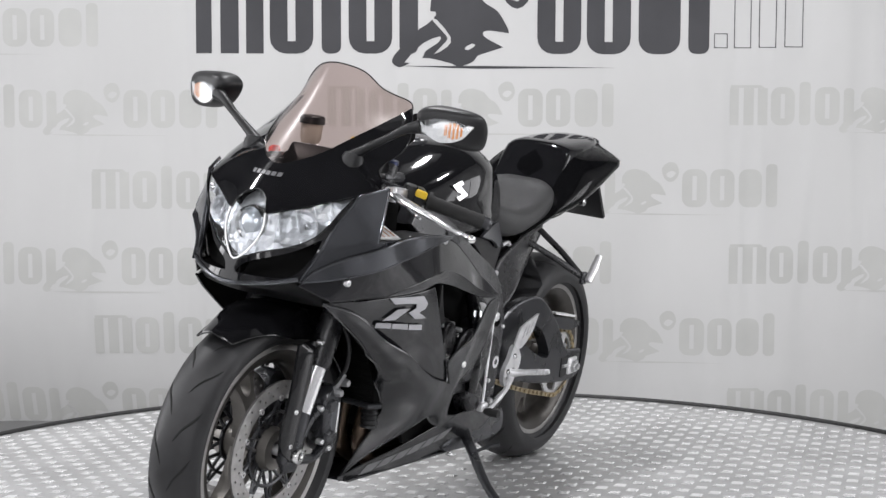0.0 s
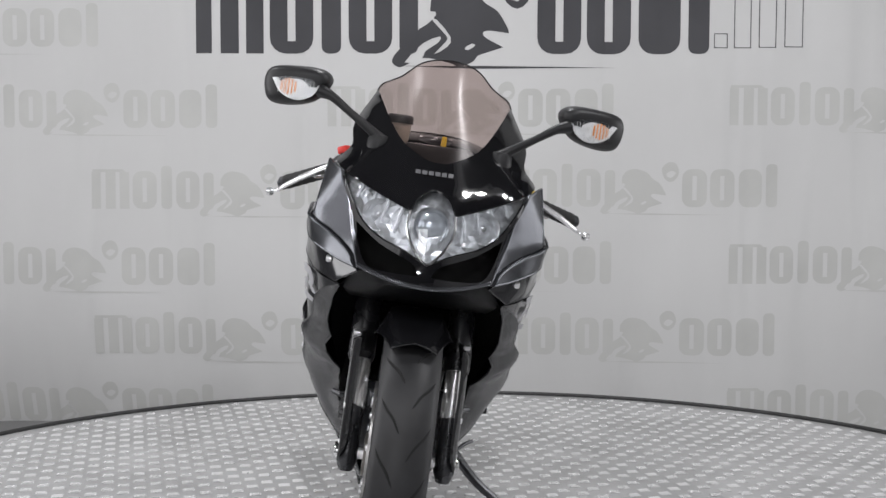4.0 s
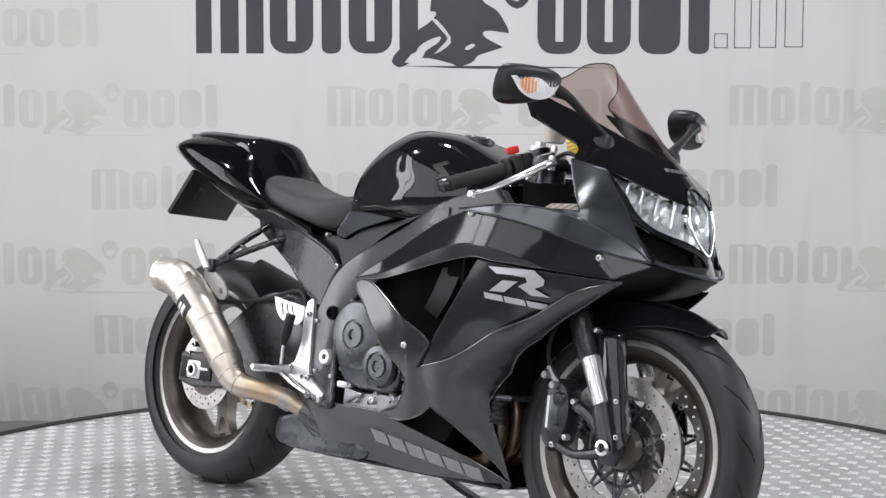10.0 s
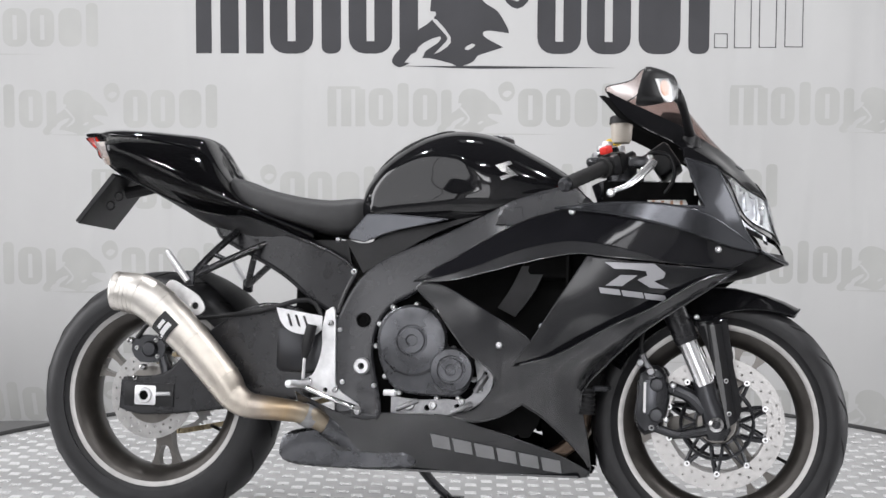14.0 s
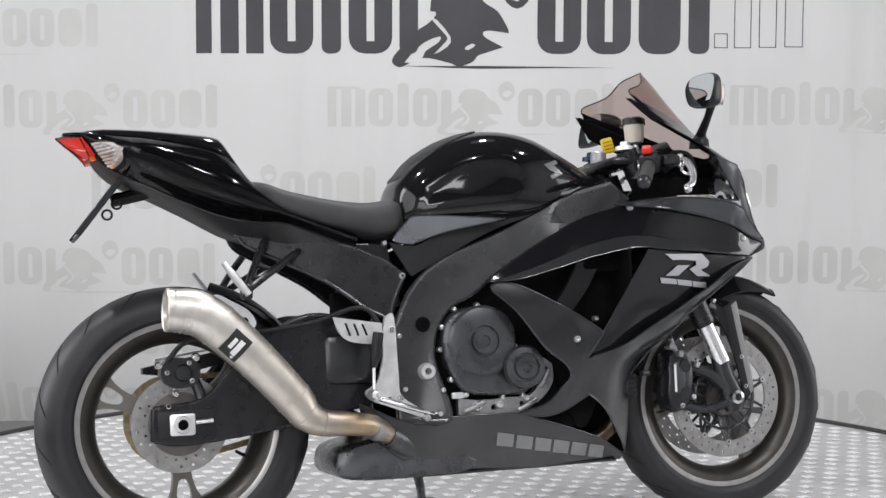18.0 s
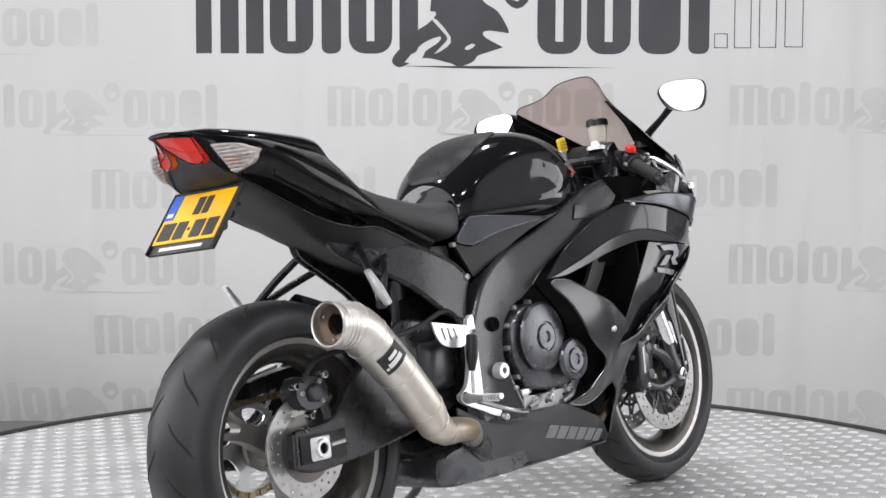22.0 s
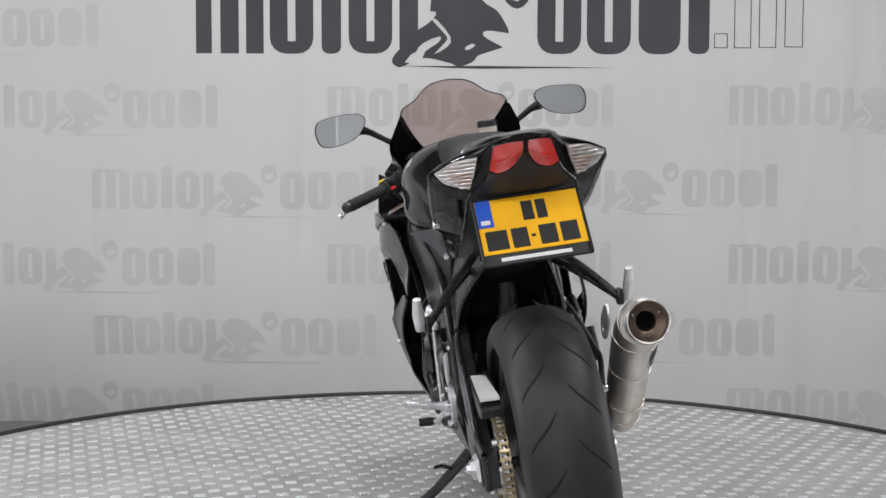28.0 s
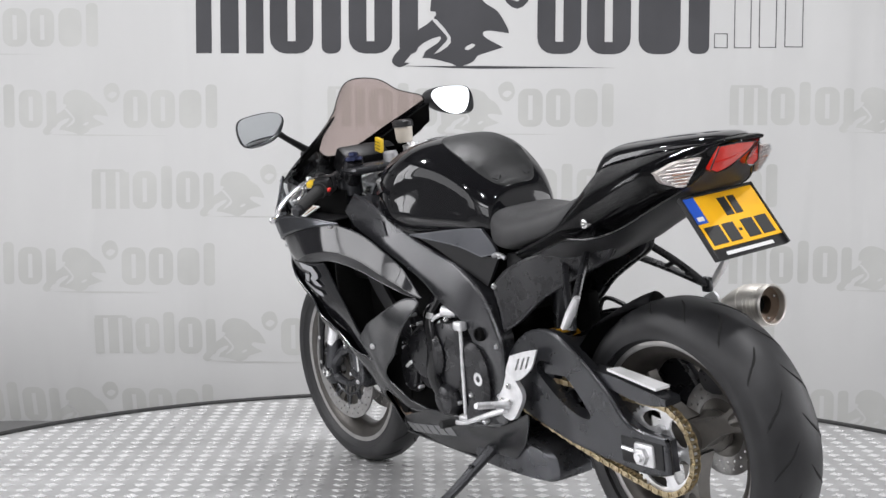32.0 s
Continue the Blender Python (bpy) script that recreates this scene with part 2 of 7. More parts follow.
def inside(x, y, poly):
    hit = False
    j = len(poly) - 1
    for i in range(len(poly)):
        (xi, yi), (xj, yj) = poly[i], poly[j]
        if (yi > y) != (yj > y) and x < (xj - xi) * (y - yi) / (yj - yi) + xi:
            hit = not hit
        j = i
    return hit


def edge_distance(x, y, poly):
    best = 9.0
    for i in range(len(poly)):
        (ax, ay), (bx, by) = poly[i - 1], poly[i]
        dx, dy = bx - ax, by - ay
        t = max(0, min(1, ((x - ax) * dx + (y - ay) * dy) / (dx * dx + dy * dy + 1e-12)))
        best = min(best, math.hypot(x - ax - t * dx, y - ay - t * dy))
    return best


def flat_mesh(poly, holes=(), res=0.03):
    """Triangles that fill an outline with holes, with inner points on a grid."""
    from mathutils.geometry import delaunay_2d_cdt
    verts, edges = [], []
    for loop in (poly, *holes):
        base = len(verts)
        verts += [Vector(p) for p in loop]
        edges += [(base + i, base + (i + 1) % len(loop)) for i in range(len(loop))]
    if res:
        xs, ys = [p[0] for p in poly], [p[1] for p in poly]
        for i in range(int((max(xs) - min(xs)) / res) + 1):
            for j in range(int((max(ys) - min(ys)) / res) + 1):
                x, y = min(xs) + (i + 0.5 + 0.25 * (j % 2)) * res, min(ys) + (j + 0.5) * res
                if inside(x, y, poly) and not any(inside(x, y, h) for h in holes) and min(edge_distance(x, y, q) for q in (poly, *holes)) > 0.4 * res:
                    verts.append(Vector((x, y)))
    vs, es, fs, *_ = delaunay_2d_cdt(verts, edges, [], 0, 1e-5)
    keep = []
    for f in fs:
        cx, cy = sum(vs[i].x for i in f) / 3, sum(vs[i].y for i in f) / 3
        if inside(cx, cy, poly) and not any(inside(cx, cy, h) for h in holes):
            keep.append(f)
    return [(v.x, v.y) for v in vs], keep


def skin(poly, place, thick, holes=(), res=0.03):
    """A shell over a 2D outline. place(u, v, depth) gives the point; it has two faces and a rim."""
    vs, fs = flat_mesh(poly, holes, res)
    bm = bmesh.new()
    top = [bm.verts.new(place(u, v, 0)) for u, v in vs]
    bot = [bm.verts.new(place(u, v, thick)) for u, v in vs]
    count = {}
    for f in fs:
        bm.faces.new([top[i] for i in f])
        bm.faces.new([bot[i] for i in reversed(f)])
        for a, b in zip(f, f[1:] + f[:1]):
            count[(a, b)] = 1
    for a, b in count:
        if (b, a) not in count:
            bm.faces.new([top[b], top[a], bot[a], bot[b]])
    loose = [v for v in bm.verts if not v.link_faces]
    for v in loose:
        bm.verts.remove(v)
    return bm


def plate(poly, y0, y1, holes=()):
    """A flat plate in the side plane between y0 and y1."""
    return skin(poly, lambda u, v, d: (u, y0 + d * (y1 - y0), v), 1.0, holes, 0)


def tube(points, radii, n=12, smooth=4, squash=(1, 1), caps=True):
    """A round bar along a smooth line; radii one number or one per point."""
    bm = bmesh.new()
    if isinstance(radii, (int, float)):
        radii = [radii] * len(points)
    data = catmull([(*p, ) for p in points], smooth) if smooth > 1 else [Vector(p) for p in points]
    steps = max(1, smooth)
    rr = []
    for i in range(len(data)):
        a = min(i / steps, len(points) - 1)
        k = int(a)
        rr.append(radii[k] if k + 1 >= len(radii) else radii[k] + (radii[k + 1] - radii[k]) * (a - k))
    side = None
    rings = []
    for i, p in enumerate(data):
        d = (data[min(i + 1, len(data) - 1)] - data[max(i - 1, 0)]).normalized()
        if side is None:
            side = d.cross(Vector((0, 0, 1)) if abs(d.z) < 0.9 else Vector((1, 0, 0))).normalized()
        side = (side - d * side.dot(d)).normalized()
        up = side.cross(d)
        rings.append([bm.verts.new(p + (side * math.cos(6.2832 * j / n) * squash[0] + up * math.sin(6.2832 * j / n) * squash[1]) * rr[i]) for j in range(n)])
    for a, b in zip(rings, rings[1:]):
        for j in range(n):
            bm.faces.new([a[j], a[(j + 1) % n], b[(j + 1) % n], b[j]])
    if caps:
        bm.faces.new(list(reversed(rings[0])))
        bm.faces.new(rings[-1])
    return bm


def lathe(profile, centre, n=48, axis="y", closed=False):
    """Turn a profile of (radius, offset along the axis) round an axis through centre."""
    bm = bmesh.new()
    c = Vector(centre)
    rings = []
    for r, a in profile:
        if r < 1e-6:
            rings.append([bm.verts.new(c + {"y": Vector((0, a, 0)), "x": Vector((a, 0, 0)), "z": Vector((0, 0, a))}[axis])])
            continue
        ring = []
        for j in range(n):
            u, v = r * math.cos(6.2832 * j / n), r * math.sin(6.2832 * j / n)
            ring.append(bm.verts.new(c + {"y": Vector((u, a, v)), "x": Vector((a, u, v)), "z": Vector((u, v, a))}[axis]))
        rings.append(ring)
    seq = list(zip(rings, rings[1:])) + ([(rings[-1], rings[0])] if closed else [])
    for p, q in seq:
        for j in range(n):
            k = (j + 1) % n
            if len(p) == 1 and len(q) == 1:
                continue
            if len(p) == 1:
                bm.faces.new([p[0], q[k], q[j]])
            elif len(q) == 1:
                bm.faces.new([p[j], p[k], q[0]])
            else:
                bm.faces.new([p[j], p[k], q[k], q[j]])
    return bm


def loft(rings, cap=True):
    bm = bmesh.new()
    vs = [[bm.verts.new(p) for p in r] for r in rings]
    n = len(rings[0])
    for a, b in zip(vs, vs[1:]):
        for j in range(n):
            bm.faces.new([a[j], a[(j + 1) % n], b[(j + 1) % n], b[j]])
    if cap:
        bm.faces.new(list(reversed(vs[0])))
        bm.faces.new(vs[-1])
    return bm


def block(x0, x1, y0, y1, z0, z1, bevel=0.004, seg=2, m=None):
    bm = bmesh.new()
    bmesh.ops.create_cube(bm, size=1)
    for v in bm.verts:
        v.co = Vector(((x0 + x1) / 2 + v.co.x * (x1 - x0), (y0 + y1) / 2 + v.co.y * (y1 - y0), (z0 + z1) / 2 + v.co.z * (z1 - z0)))
    if bevel:
        bmesh.ops.bevel(bm, geom=bm.edges[:], offset=bevel, segments=seg, affect="EDGES", profile=0.5)
    if m:
        bm.transform(m)
    return bm


def add(bm, other):
    """Join other into bm."""
    me = bpy.data.meshes.new("tmp")
    other.to_mesh(me)
    other.free()
    bm.from_mesh(me)
    bpy.data.meshes.remove(me)
    return bm


def moved(bm, m):
    bm.transform(m)
    return bm


def circle(cx, cy, r, n=16, start=0.0):
    return [(cx + r * math.cos(start + 6.2832 * i / n), cy + r * math.sin(start + 6.2832 * i / n)) for i in range(n)]


def bolt(parent, p, r=0.007, depth=0.006, side=-1, mat=None, name="bolt"):
    """A button-head bolt with a socket, its head towards side along y."""
    prof = [(0, 0.0), (r * 0.45, 0.0), (r * 0.45, side * depth * 0.75), (r * 0.55, side * depth), (r * 0.8, side * depth * 0.9), (r, side * depth * 0.4), (r, -side * 0.01)]
    return part(name, lathe(prof, p, 14), mat or BOLT, parent)


def thin_plate_spline(controls):
    """A smooth height over the plane through (u, v, height) controls."""
    c = np.array(controls, float)
    n = len(c)
    d = np.hypot(c[:, None, 0] - c[None, :, 0], c[:, None, 1] - c[None, :, 1])
    k = np.where(d > 0, d * d * np.log(d + 1e-12), 0) + np.eye(n) * 1e-4
    p = np.c_[np.ones(n), c[:, :2]]
    a = np.zeros((n + 3, n + 3))
    a[:n, :n], a[:n, n:], a[n:, :n] = k, p, p.T
    s = np.linalg.solve(a, np.r_[c[:, 2], 0, 0, 0])

    def height(u, v):
        e = np.hypot(u - c[:, 0], v - c[:, 1])
        return float((s[:n] * np.where(e > 0, e * e * np.log(e + 1e-12), 0)).sum() + s[n] + s[n + 1] * u + s[n + 2] * v)
    return height


# ---- room ----
WALL_Y = 2.55
FOCAL = 784 / math.tan(radians(LENS / 2))


def cloth_y(x, z):
    return WALL_Y + 0.0034 * math.sin(x * 21 + 2 * math.sin(1.7 * z)) + 0.012 * math.sin(x * 3.1 + 0.5) + 0.0085 * math.sin(x * 9.0 + 1.3 * math.sin(z)) + 0.010 * max(0, abs(x + 0.2) - 1.2) + 0.30 * max(0, 0.40 - z) ** 2 * max(0, min(1, -x / 1.6))


def setting():
    bm = bmesh.new()
    nx, nz = 260, 30
    grid = [[bm.verts.new((-2.7 + 5.4 * i / nx, cloth_y(-2.7 + 5.4 * i / nx, -0.3 + 3.7 * j / nz), -0.3 + 3.7 * j / nz)) for j in range(nz + 1)] for i in range(nx + 1)]
    back = [[bm.verts.new(v.co + Vector((0, 0.004, 0))) for v in row] for row in grid]
    for i in range(nx):
        for j in range(nz):
            bm.faces.new([grid[i][j], grid[i + 1][j], grid[i + 1][j + 1], grid[i][j + 1]])
            bm.faces.new([back[i][j], back[i][j + 1], back[i + 1][j + 1], back[i + 1][j]])
    border = [(i, 0) for i in range(nx)] + [(nx, j) for j in range(nz)] + [(i, nz) for i in range(nx, 0, -1)] + [(0, j) for j in range(nz, 0, -1)]
    for (a, b), (c, d) in zip(border, border[1:] + border[:1]):
        bm.faces.new([grid[a][b], back[a][b], back[c][d], grid[c][d]])
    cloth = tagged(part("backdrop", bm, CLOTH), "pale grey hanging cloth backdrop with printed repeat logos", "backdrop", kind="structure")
    # plain walls that close the room
    for name, b, mat in (("wall_north", block(-3.6, 3.6, 2.75, 2.9, -0.3, 3.6, 0), SIDEWALL), ("wall_far_west", block(-3.75, -3.6, -9.15, -6.2, -0.3, 3.5, 0), WALLPAINT), ("wall_far_east", block(2.2, 2.35, -9.15, -6.2, -0.3, 3.5, 0), WALLPAINT)):
        tagged(part(name, b, mat, smooth=False), "plain grey painted wall", "wall", kind="structure")
    sills = {-1: ((-0.30, 0.84, 0.3, 3.3), (-5.4, -0.42, 0.76, 3.3)), 1: ((-0.80, 1.6, 0.3, 1.9),)}
    n = 0
    for name, x, side in (("wall_west", -3.75, -1), ("wall_east", 3.6, 1)):
        holes = [[(a, c), (b, c), (b, d), (a, d)] for a, b, c, d in sills[side]]
        wall = skin([(-6.2, -0.3), (2.75, -0.3), (2.75, 3.6), (-6.2, 3.6)], lambda u, v, d: (x + d, u, v), 0.15, holes, 0)
        tagged(part(name, wall, SIDEWALL if side < 0 else WALLPAINT, smooth=False), "grey painted wall with a window opening", "wall", kind="structure")
        for a, b, c, d in sills[side]:
            n += 1
            w = tagged(new("window_%d" % n), "white window frame with panes in the wall", "window", kind="structure")
            xf, m = side * 3.60, (a + b) / 2
            for y0, y1, z0, z1 in ((a - 0.05, b + 0.05, c - 0.05, c + 0.02), (a - 0.05, b + 0.05, d - 0.02, d + 0.05), (a - 0.05, a + 0.02, c + 0.02, d - 0.02), (b - 0.02, b + 0.05, c + 0.02, d - 0.02), (m - 0.025, m + 0.025, c + 0.02, d - 0.02)):
                part("window_frame", block(xf - 0.02, xf + 0.02, y0, y1, z0, z1, 0.004), WHITE, w)
            part("pane", block(side * 3.72 - 0.01, side * 3.72 + 0.01, a, b, c, d, 0), CLEAR, w, smooth=False).visible_shadow = False
    south = skin([(-3.6, -0.3), (3.6, -0.3), (3.6, 3.6), (-3.6, 3.6)], lambda u, v, d: (u, -6.2 + d, v), 0.15, ([(-3.3, -0.28), (0.3, -0.28), (0.3, 3.3), (-3.3, 3.3)],), 0)
    tagged(part("wall_south", south, DIMWALL, smooth=False), "grey wall with an opening to a lit room", "wall", kind="structure")
    a, b, c, d = -3.3, 0.1, 0.4, 3.2
    far = skin([(-3.6, -0.3), (2.2, -0.3), (2.2, 3.5), (-3.6, 3.5)], lambda u, v, e: (u, -9.15 + e, v), 0.15, ([(a, c), (b, c), (b, d), (a, d)],), 0)
    tagged(part("wall_far_south", far, WALLPAINT, smooth=False), "plain grey painted wall with a window opening", "wall", kind="structure")
    w = tagged(new("window_4"), "white window frame with panes in the wall", "window", kind="structure")
    for x0, x1, z0, z1 in ((a - 0.05, b + 0.05, c - 0.05, c + 0.02), (a - 0.05, b + 0.05, d - 0.02, d + 0.05), (a - 0.05, a + 0.02, c + 0.02, d - 0.02), (b - 0.02, b + 0.05, c + 0.02, d - 0.02), (-1.625, -1.575, c + 0.02, d - 0.02)):
        part("window_frame", block(x0, x1, -9.02, -8.98, z0, z1, 0.004), WHITE, w)
    part("pane", block(a, b, -9.13, -9.11, c, d, 0), CLEAR, w, smooth=False).visible_shadow = False
    tagged(part("ceiling_far", block(-3.75, 2.35, -9.15, -6.2, 3.5, 3.6, 0), WALLPAINT, smooth=False), "pale ceiling of the room beyond", "ceiling", kind="structure")
    tagged(part("floor_far", block(-3.75, 2.35, -9.15, -6.2, -0.45, -0.3, 0), CONCRETE, smooth=False), "grey floor of the room beyond", "floor", kind="structure")
    tagged(part("floor", block(-3.75, 3.75, -6.2, 2.9, -0.45, -0.3, 0), CONCRETE, smooth=False), "grey concrete floor under the platform", "floor", kind="structure")
    tagged(part("ceiling", block(-3.75, 3.75, -6.2, 2.9, 3.6, 3.7, 0), CEILING, smooth=False), "plain grey painted ceiling", "ceiling", kind="structure")
    for px, py in PANELS:
        e = tagged(new("ceiling_light"), "white rectangular panel light under the ceiling", "ceiling light", "ceiling lights")
        part("housing", block(px - 0.4, px + 0.4, py - 0.28, py + 0.28, 3.38, 3.6, 0.004), WALLPAINT, e)
        part("diffuser", block(px - 0.36, px + 0.36, py - 0.24, py + 0.24, 3.372, 3.3795, 0), WHITE, e, "white opal diffuser", smooth=False)
        for x0, x1, y0, y1 in ((-0.40, 0.40, 0.24, 0.28), (-0.40, 0.40, -0.28, -0.24), (-0.40, -0.36, -0.24, 0.24), (0.36, 0.40, -0.24, 0.24)):
            part("frame", block(px + x0, px + x1, py + y0, py + y1, 3.366, 3.3795, 0.002), ALUCAST, e)
    return cloth


def block_glyph(x, z, w, h, slot):
    """A plain rounded block with an upright slot, as a printed mark."""
    r = min(w, h) * 0.36
    pts = []
    for cx, cz, a0 in ((x + w - r, z + r, -90), (x + w - r, z + h - r, 0), (x + r, z + h - r, 90), (x + r, z + r, 180)):
        for k in range(5):
            a = radians(a0 + 22.5 * k)
            pts.append((cx + r * math.cos(a), cz + r * math.sin(a)))
    holes = []
    if slot:
        s = w * 0.09
        holes.append([(x + w / 2 - s, z + h * 0.18), (x + w / 2 + s, z + h * 0.18), (x + w / 2 + s, z + h * 0.82), (x + w / 2 - s, z + h * 0.82)])
    return pts, holes


def fine_edges(loop, step=0.03):
    """The same outline with points along its long edges."""
    out = []
    for (ax, ay), (bx, by) in zip(loop, loop[1:] + loop[:1]):
        n = max(1, int(math.hypot(bx - ax, by - ay) / step))
        out += [(ax + (bx - ax) * k / n, ay + (by - ay) * k / n) for k in range(n)]
    return out


def print_on(poly, holes=(), res=0.04, lift=0.0009):
    poly, holes = fine_edges(list(poly)), [fine_edges(list(h)) for h in holes]
    return skin(poly, lambda u, v, d: (u, cloth_y(u, v) - lift + d, v), 0.0003, holes, res)


def printed_row(x, z, s, swoosh=True, cut=False):
    """A word-like row of plain blocks with a slanted blob in its middle, s metres to the unit of its width."""
    bm = bmesh.new()
    for gx, gw in ((0.0, 0.031), (0.048, 0.035), (0.097, 0.034)):
        add(bm, print_on([(x + gx * s, z), (x + (gx + gw) * s, z), (x + (gx + gw) * s, z + 0.128 * s), (x + gx * s, z + 0.128 * s)]))
    add(bm, print_on([(x + 0.003 * s, z + 0.1285 * s), (x + 0.112 * s, z + 0.1285 * s), (x + 0.119 * s, z + 0.115 * s), (x + 0.1215 * s, z + 0.1275 * s), (x + 0.108 * s, z + 0.138 * s), (x + 0.003 * s, z + 0.138 * s)], lift=0.0012))
    for gx, gw, gh, slot in ((0.143, 0.084, 0.132, 1), (0.243, 0.038, 0.15, 0), (0.296, 0.084, 0.132, 1), (0.394, 0.036, 0.128, 0),
                             (0.661, 0.085, 0.132, 1), (0.757, 0.085, 0.132, 1), (0.857, 0.080, 0.132, 0), (0.952, 0.040, 0.15, 0)):
        p, h = block_glyph(x + gx * s, z, gw * s, gh * s, slot)
        add(bm, print_on(p, h))
    # the slanted dark blob with pale cuts, and a small crescent over it
    blob = [(0.455, 0.105), (0.450, 0.062), (0.430, 0.046), (0.405, 0.020), (0.384, -0.003), (0.380, -0.017), (0.390, -0.025), (0.402, -0.024), (0.440, -0.008), (0.490, -0.017), (0.510, -0.024), (0.536, -0.015), (0.545, -0.003),
            (0.595, 0.013), (0.558, 0.034), (0.564, 0.045), (0.606, 0.040), (0.603, 0.051), (0.584, 0.082), (0.560, 0.098), (0.540, 0.120), (0.500, 0.132), (0.470, 0.124)]
    cuts = ([(0.435, 0.078), (0.464, 0.081), (0.458, 0.066), (0.432, 0.049)], [(0.458, 0.064), (0.466, 0.066), (0.493, 0.033), (0.487, 0.014), (0.461, 0.000), (0.484, 0.024), (0.484, 0.036)],
            [(0.404, -0.017), (0.439, 0.020), (0.473, 0.034), (0.469, 0.022), (0.444, 0.005), (0.436, -0.011)], [(0.520, 0.011), (0.533, 0.020), (0.541, 0.017), (0.528, 0.008)]) if cut else ()
    spot = lambda pts: [(x + a * s, z + b * s) for a, b in pts]
    add(bm, print_on(outline(spot(blob), (0, 12, 13, 16)), [outline(spot(h), (), 2) for h in cuts]))
    add(bm, print_on(outline(spot([(0.592, 0.135), (0.600, 0.100), (0.622, 0.087), (0.640, 0.098), (0.650, 0.120), (0.640, 0.150), (0.615, 0.156)]), (), 2), [outline(spot([(0.606, 0.112), (0.622, 0.101), (0.640, 0.118), (0.622, 0.126)]), (), 2)]))
    if swoosh:
        add(bm, print_on([(x + 0.39 * s, z - 0.0235 * s), (x + 0.55 * s, z - 0.0285 * s), (x + 0.817 * s, z - 0.0262 * s), (x + 0.55 * s, z - 0.0228 * s)]))
    return bm


def wall_point(u, v):
    """Where on the cloth the still camera's line of sight through a place of the 1568 x 882 view falls."""
    m = EYE.to_3x3()
    d = m @ Vector(((u - 784) / FOCAL, (441 - v) / FOCAL, -1))
    k = (WALL_Y - STAND[1]) / d.y
    return d.x * k, STAND[2] + d.z * k


def prints(cloth):
    k = (WALL_Y - STAND[1]) / FOCAL
    for u, v in ((-118, 226), (580, 224), (1290, 222), (162, 370), (870, 366), (-118, 504), (580, 502), (1288, 502), (166, 628), (868, 628), (-122, 757), (1284, 755), (1600, 366), (1600, 628), (-333, 82)):
        x, z = wall_point(u, v)
        part("printed_row", printed_row(x, z, 508 * k, True, True), PRINTLIGHT, cloth, "pale grey printed block row")
    x, z = wall_point(348, 95)
    part("printed_banner", printed_row(x, z, 906 * k, True, True), PRINTDARK, cloth, "large dark grey printed block row")
    for a, b, c, d in ((1262, 60, 1287, 86), (1298, -60, 1331, 86), (1342, -60, 1376, 85), (1388, -60, 1424, 84)):
        x0, z0 = wall_point(a, d)
        x1, z1 = wall_point(c, b)
        t = 0.0035
        bm = print_on([(x0, z0), (x1, z0), (x1, z1), (x0, z1)], [[(x0 + t, z0 + t), (x1 - t, z0 + t), (x1 - t, z1 - t), (x0 + t, z1 - t)]], 0)
        part("printed_frame", bm, PRINTDARK, cloth, "thin dark printed frame")


def platform():
    """The round turning platform: tread plate with raised lozenges and a black rubber edge."""
    e = tagged(new("turntable"), "round turntable of bare aluminium tread plate with black rim", "turntable")
    r = 1.752
    part("deck", lathe([(0, 0), (0.6, 0), (1.2, 0), (r, 0), (r, -0.02), (0, -0.02)], (0, 0, 0), 128, "z"), TREAD, e)
    part("rim", lathe([(r + 0.002, -0.02), (r + 0.002, 0.006), (r + 0.006, 0.011), (r + 0.014, 0.011), (r + 0.018, 0.006), (r + 0.018, -0.10), (r + 0.002, -0.10)], (0, 0, 0), 160, "z", closed=True), EDGE, e, "black rubber rim")
    part("skirt", lathe([(r - 0.03, -0.30), (r - 0.03, -0.02), (r - 0.06, -0.02), (r - 0.06, -0.30)], (0, 0, 0), 96, "z", closed=True), EDGE, e)
    # raised lozenges on a square lattice: the nearest ring piece by piece, the rest joined
    pitch, ln, wd, ht = 0.062, 0.0235, 0.0215, 0.0028
    n = int(r / pitch) + 2
    turn = Matrix.Rotation(radians(27.1), 2)
    c, s = turn[0][0], turn[1][0]
    shape = []
    for lx, ly, lz in ((-ln, 0, 0.0004), (0, -wd, 0.0004), (ln, 0, 0.0004), (0, wd, 0.0004), (-ln * 0.66, 0, ht), (0, -wd * 0.62, ht), (ln * 0.66, 0, ht), (0, wd * 0.62, ht)):
        shape.append((lx * c - ly * s, lx * s + ly * c, lz))
    sides = [(4, 5, 6, 7)] + [(k, (k + 1) % 4, 4 + (k + 1) % 4, 4 + k) for k in range(4)]
    one = bpy.data.meshes.new("lozenge")
    one.from_pydata(shape, [], sides)
    one.materials.append(LOZENGE)
    verts, faces, single = [], [], 0
    for i in range(-n, n + 1):
        for j in range(-n, n + 1):
            x, y = turn @ Vector((i * pitch, j * pitch))
            d = math.hypot(x, y)
            if d > r - 0.026:
                continue
            if 0.92 < d < 1.18 and single < 300 and (i + j) % 2 == 0:
                ob = new("lozenge", one)
                ob.parent, ob.location = e, (x, y, 0)
                single += 1
                continue
            b = len(verts)
            verts += [(x + px, y + py, pz) for px, py, pz in shape]
            faces += [tuple(b + k for k in f) for f in sides]
    me = bpy.data.meshes.new("tread_relief")
    me.from_pydata(verts, [], faces)
    me.materials.append(LOZENGE)
    ob = tagged(new("tread_relief", me), kind="stuff")
    ob.parent = e
    return e


cloth = setting()
prints(cloth)
turntable = platform()

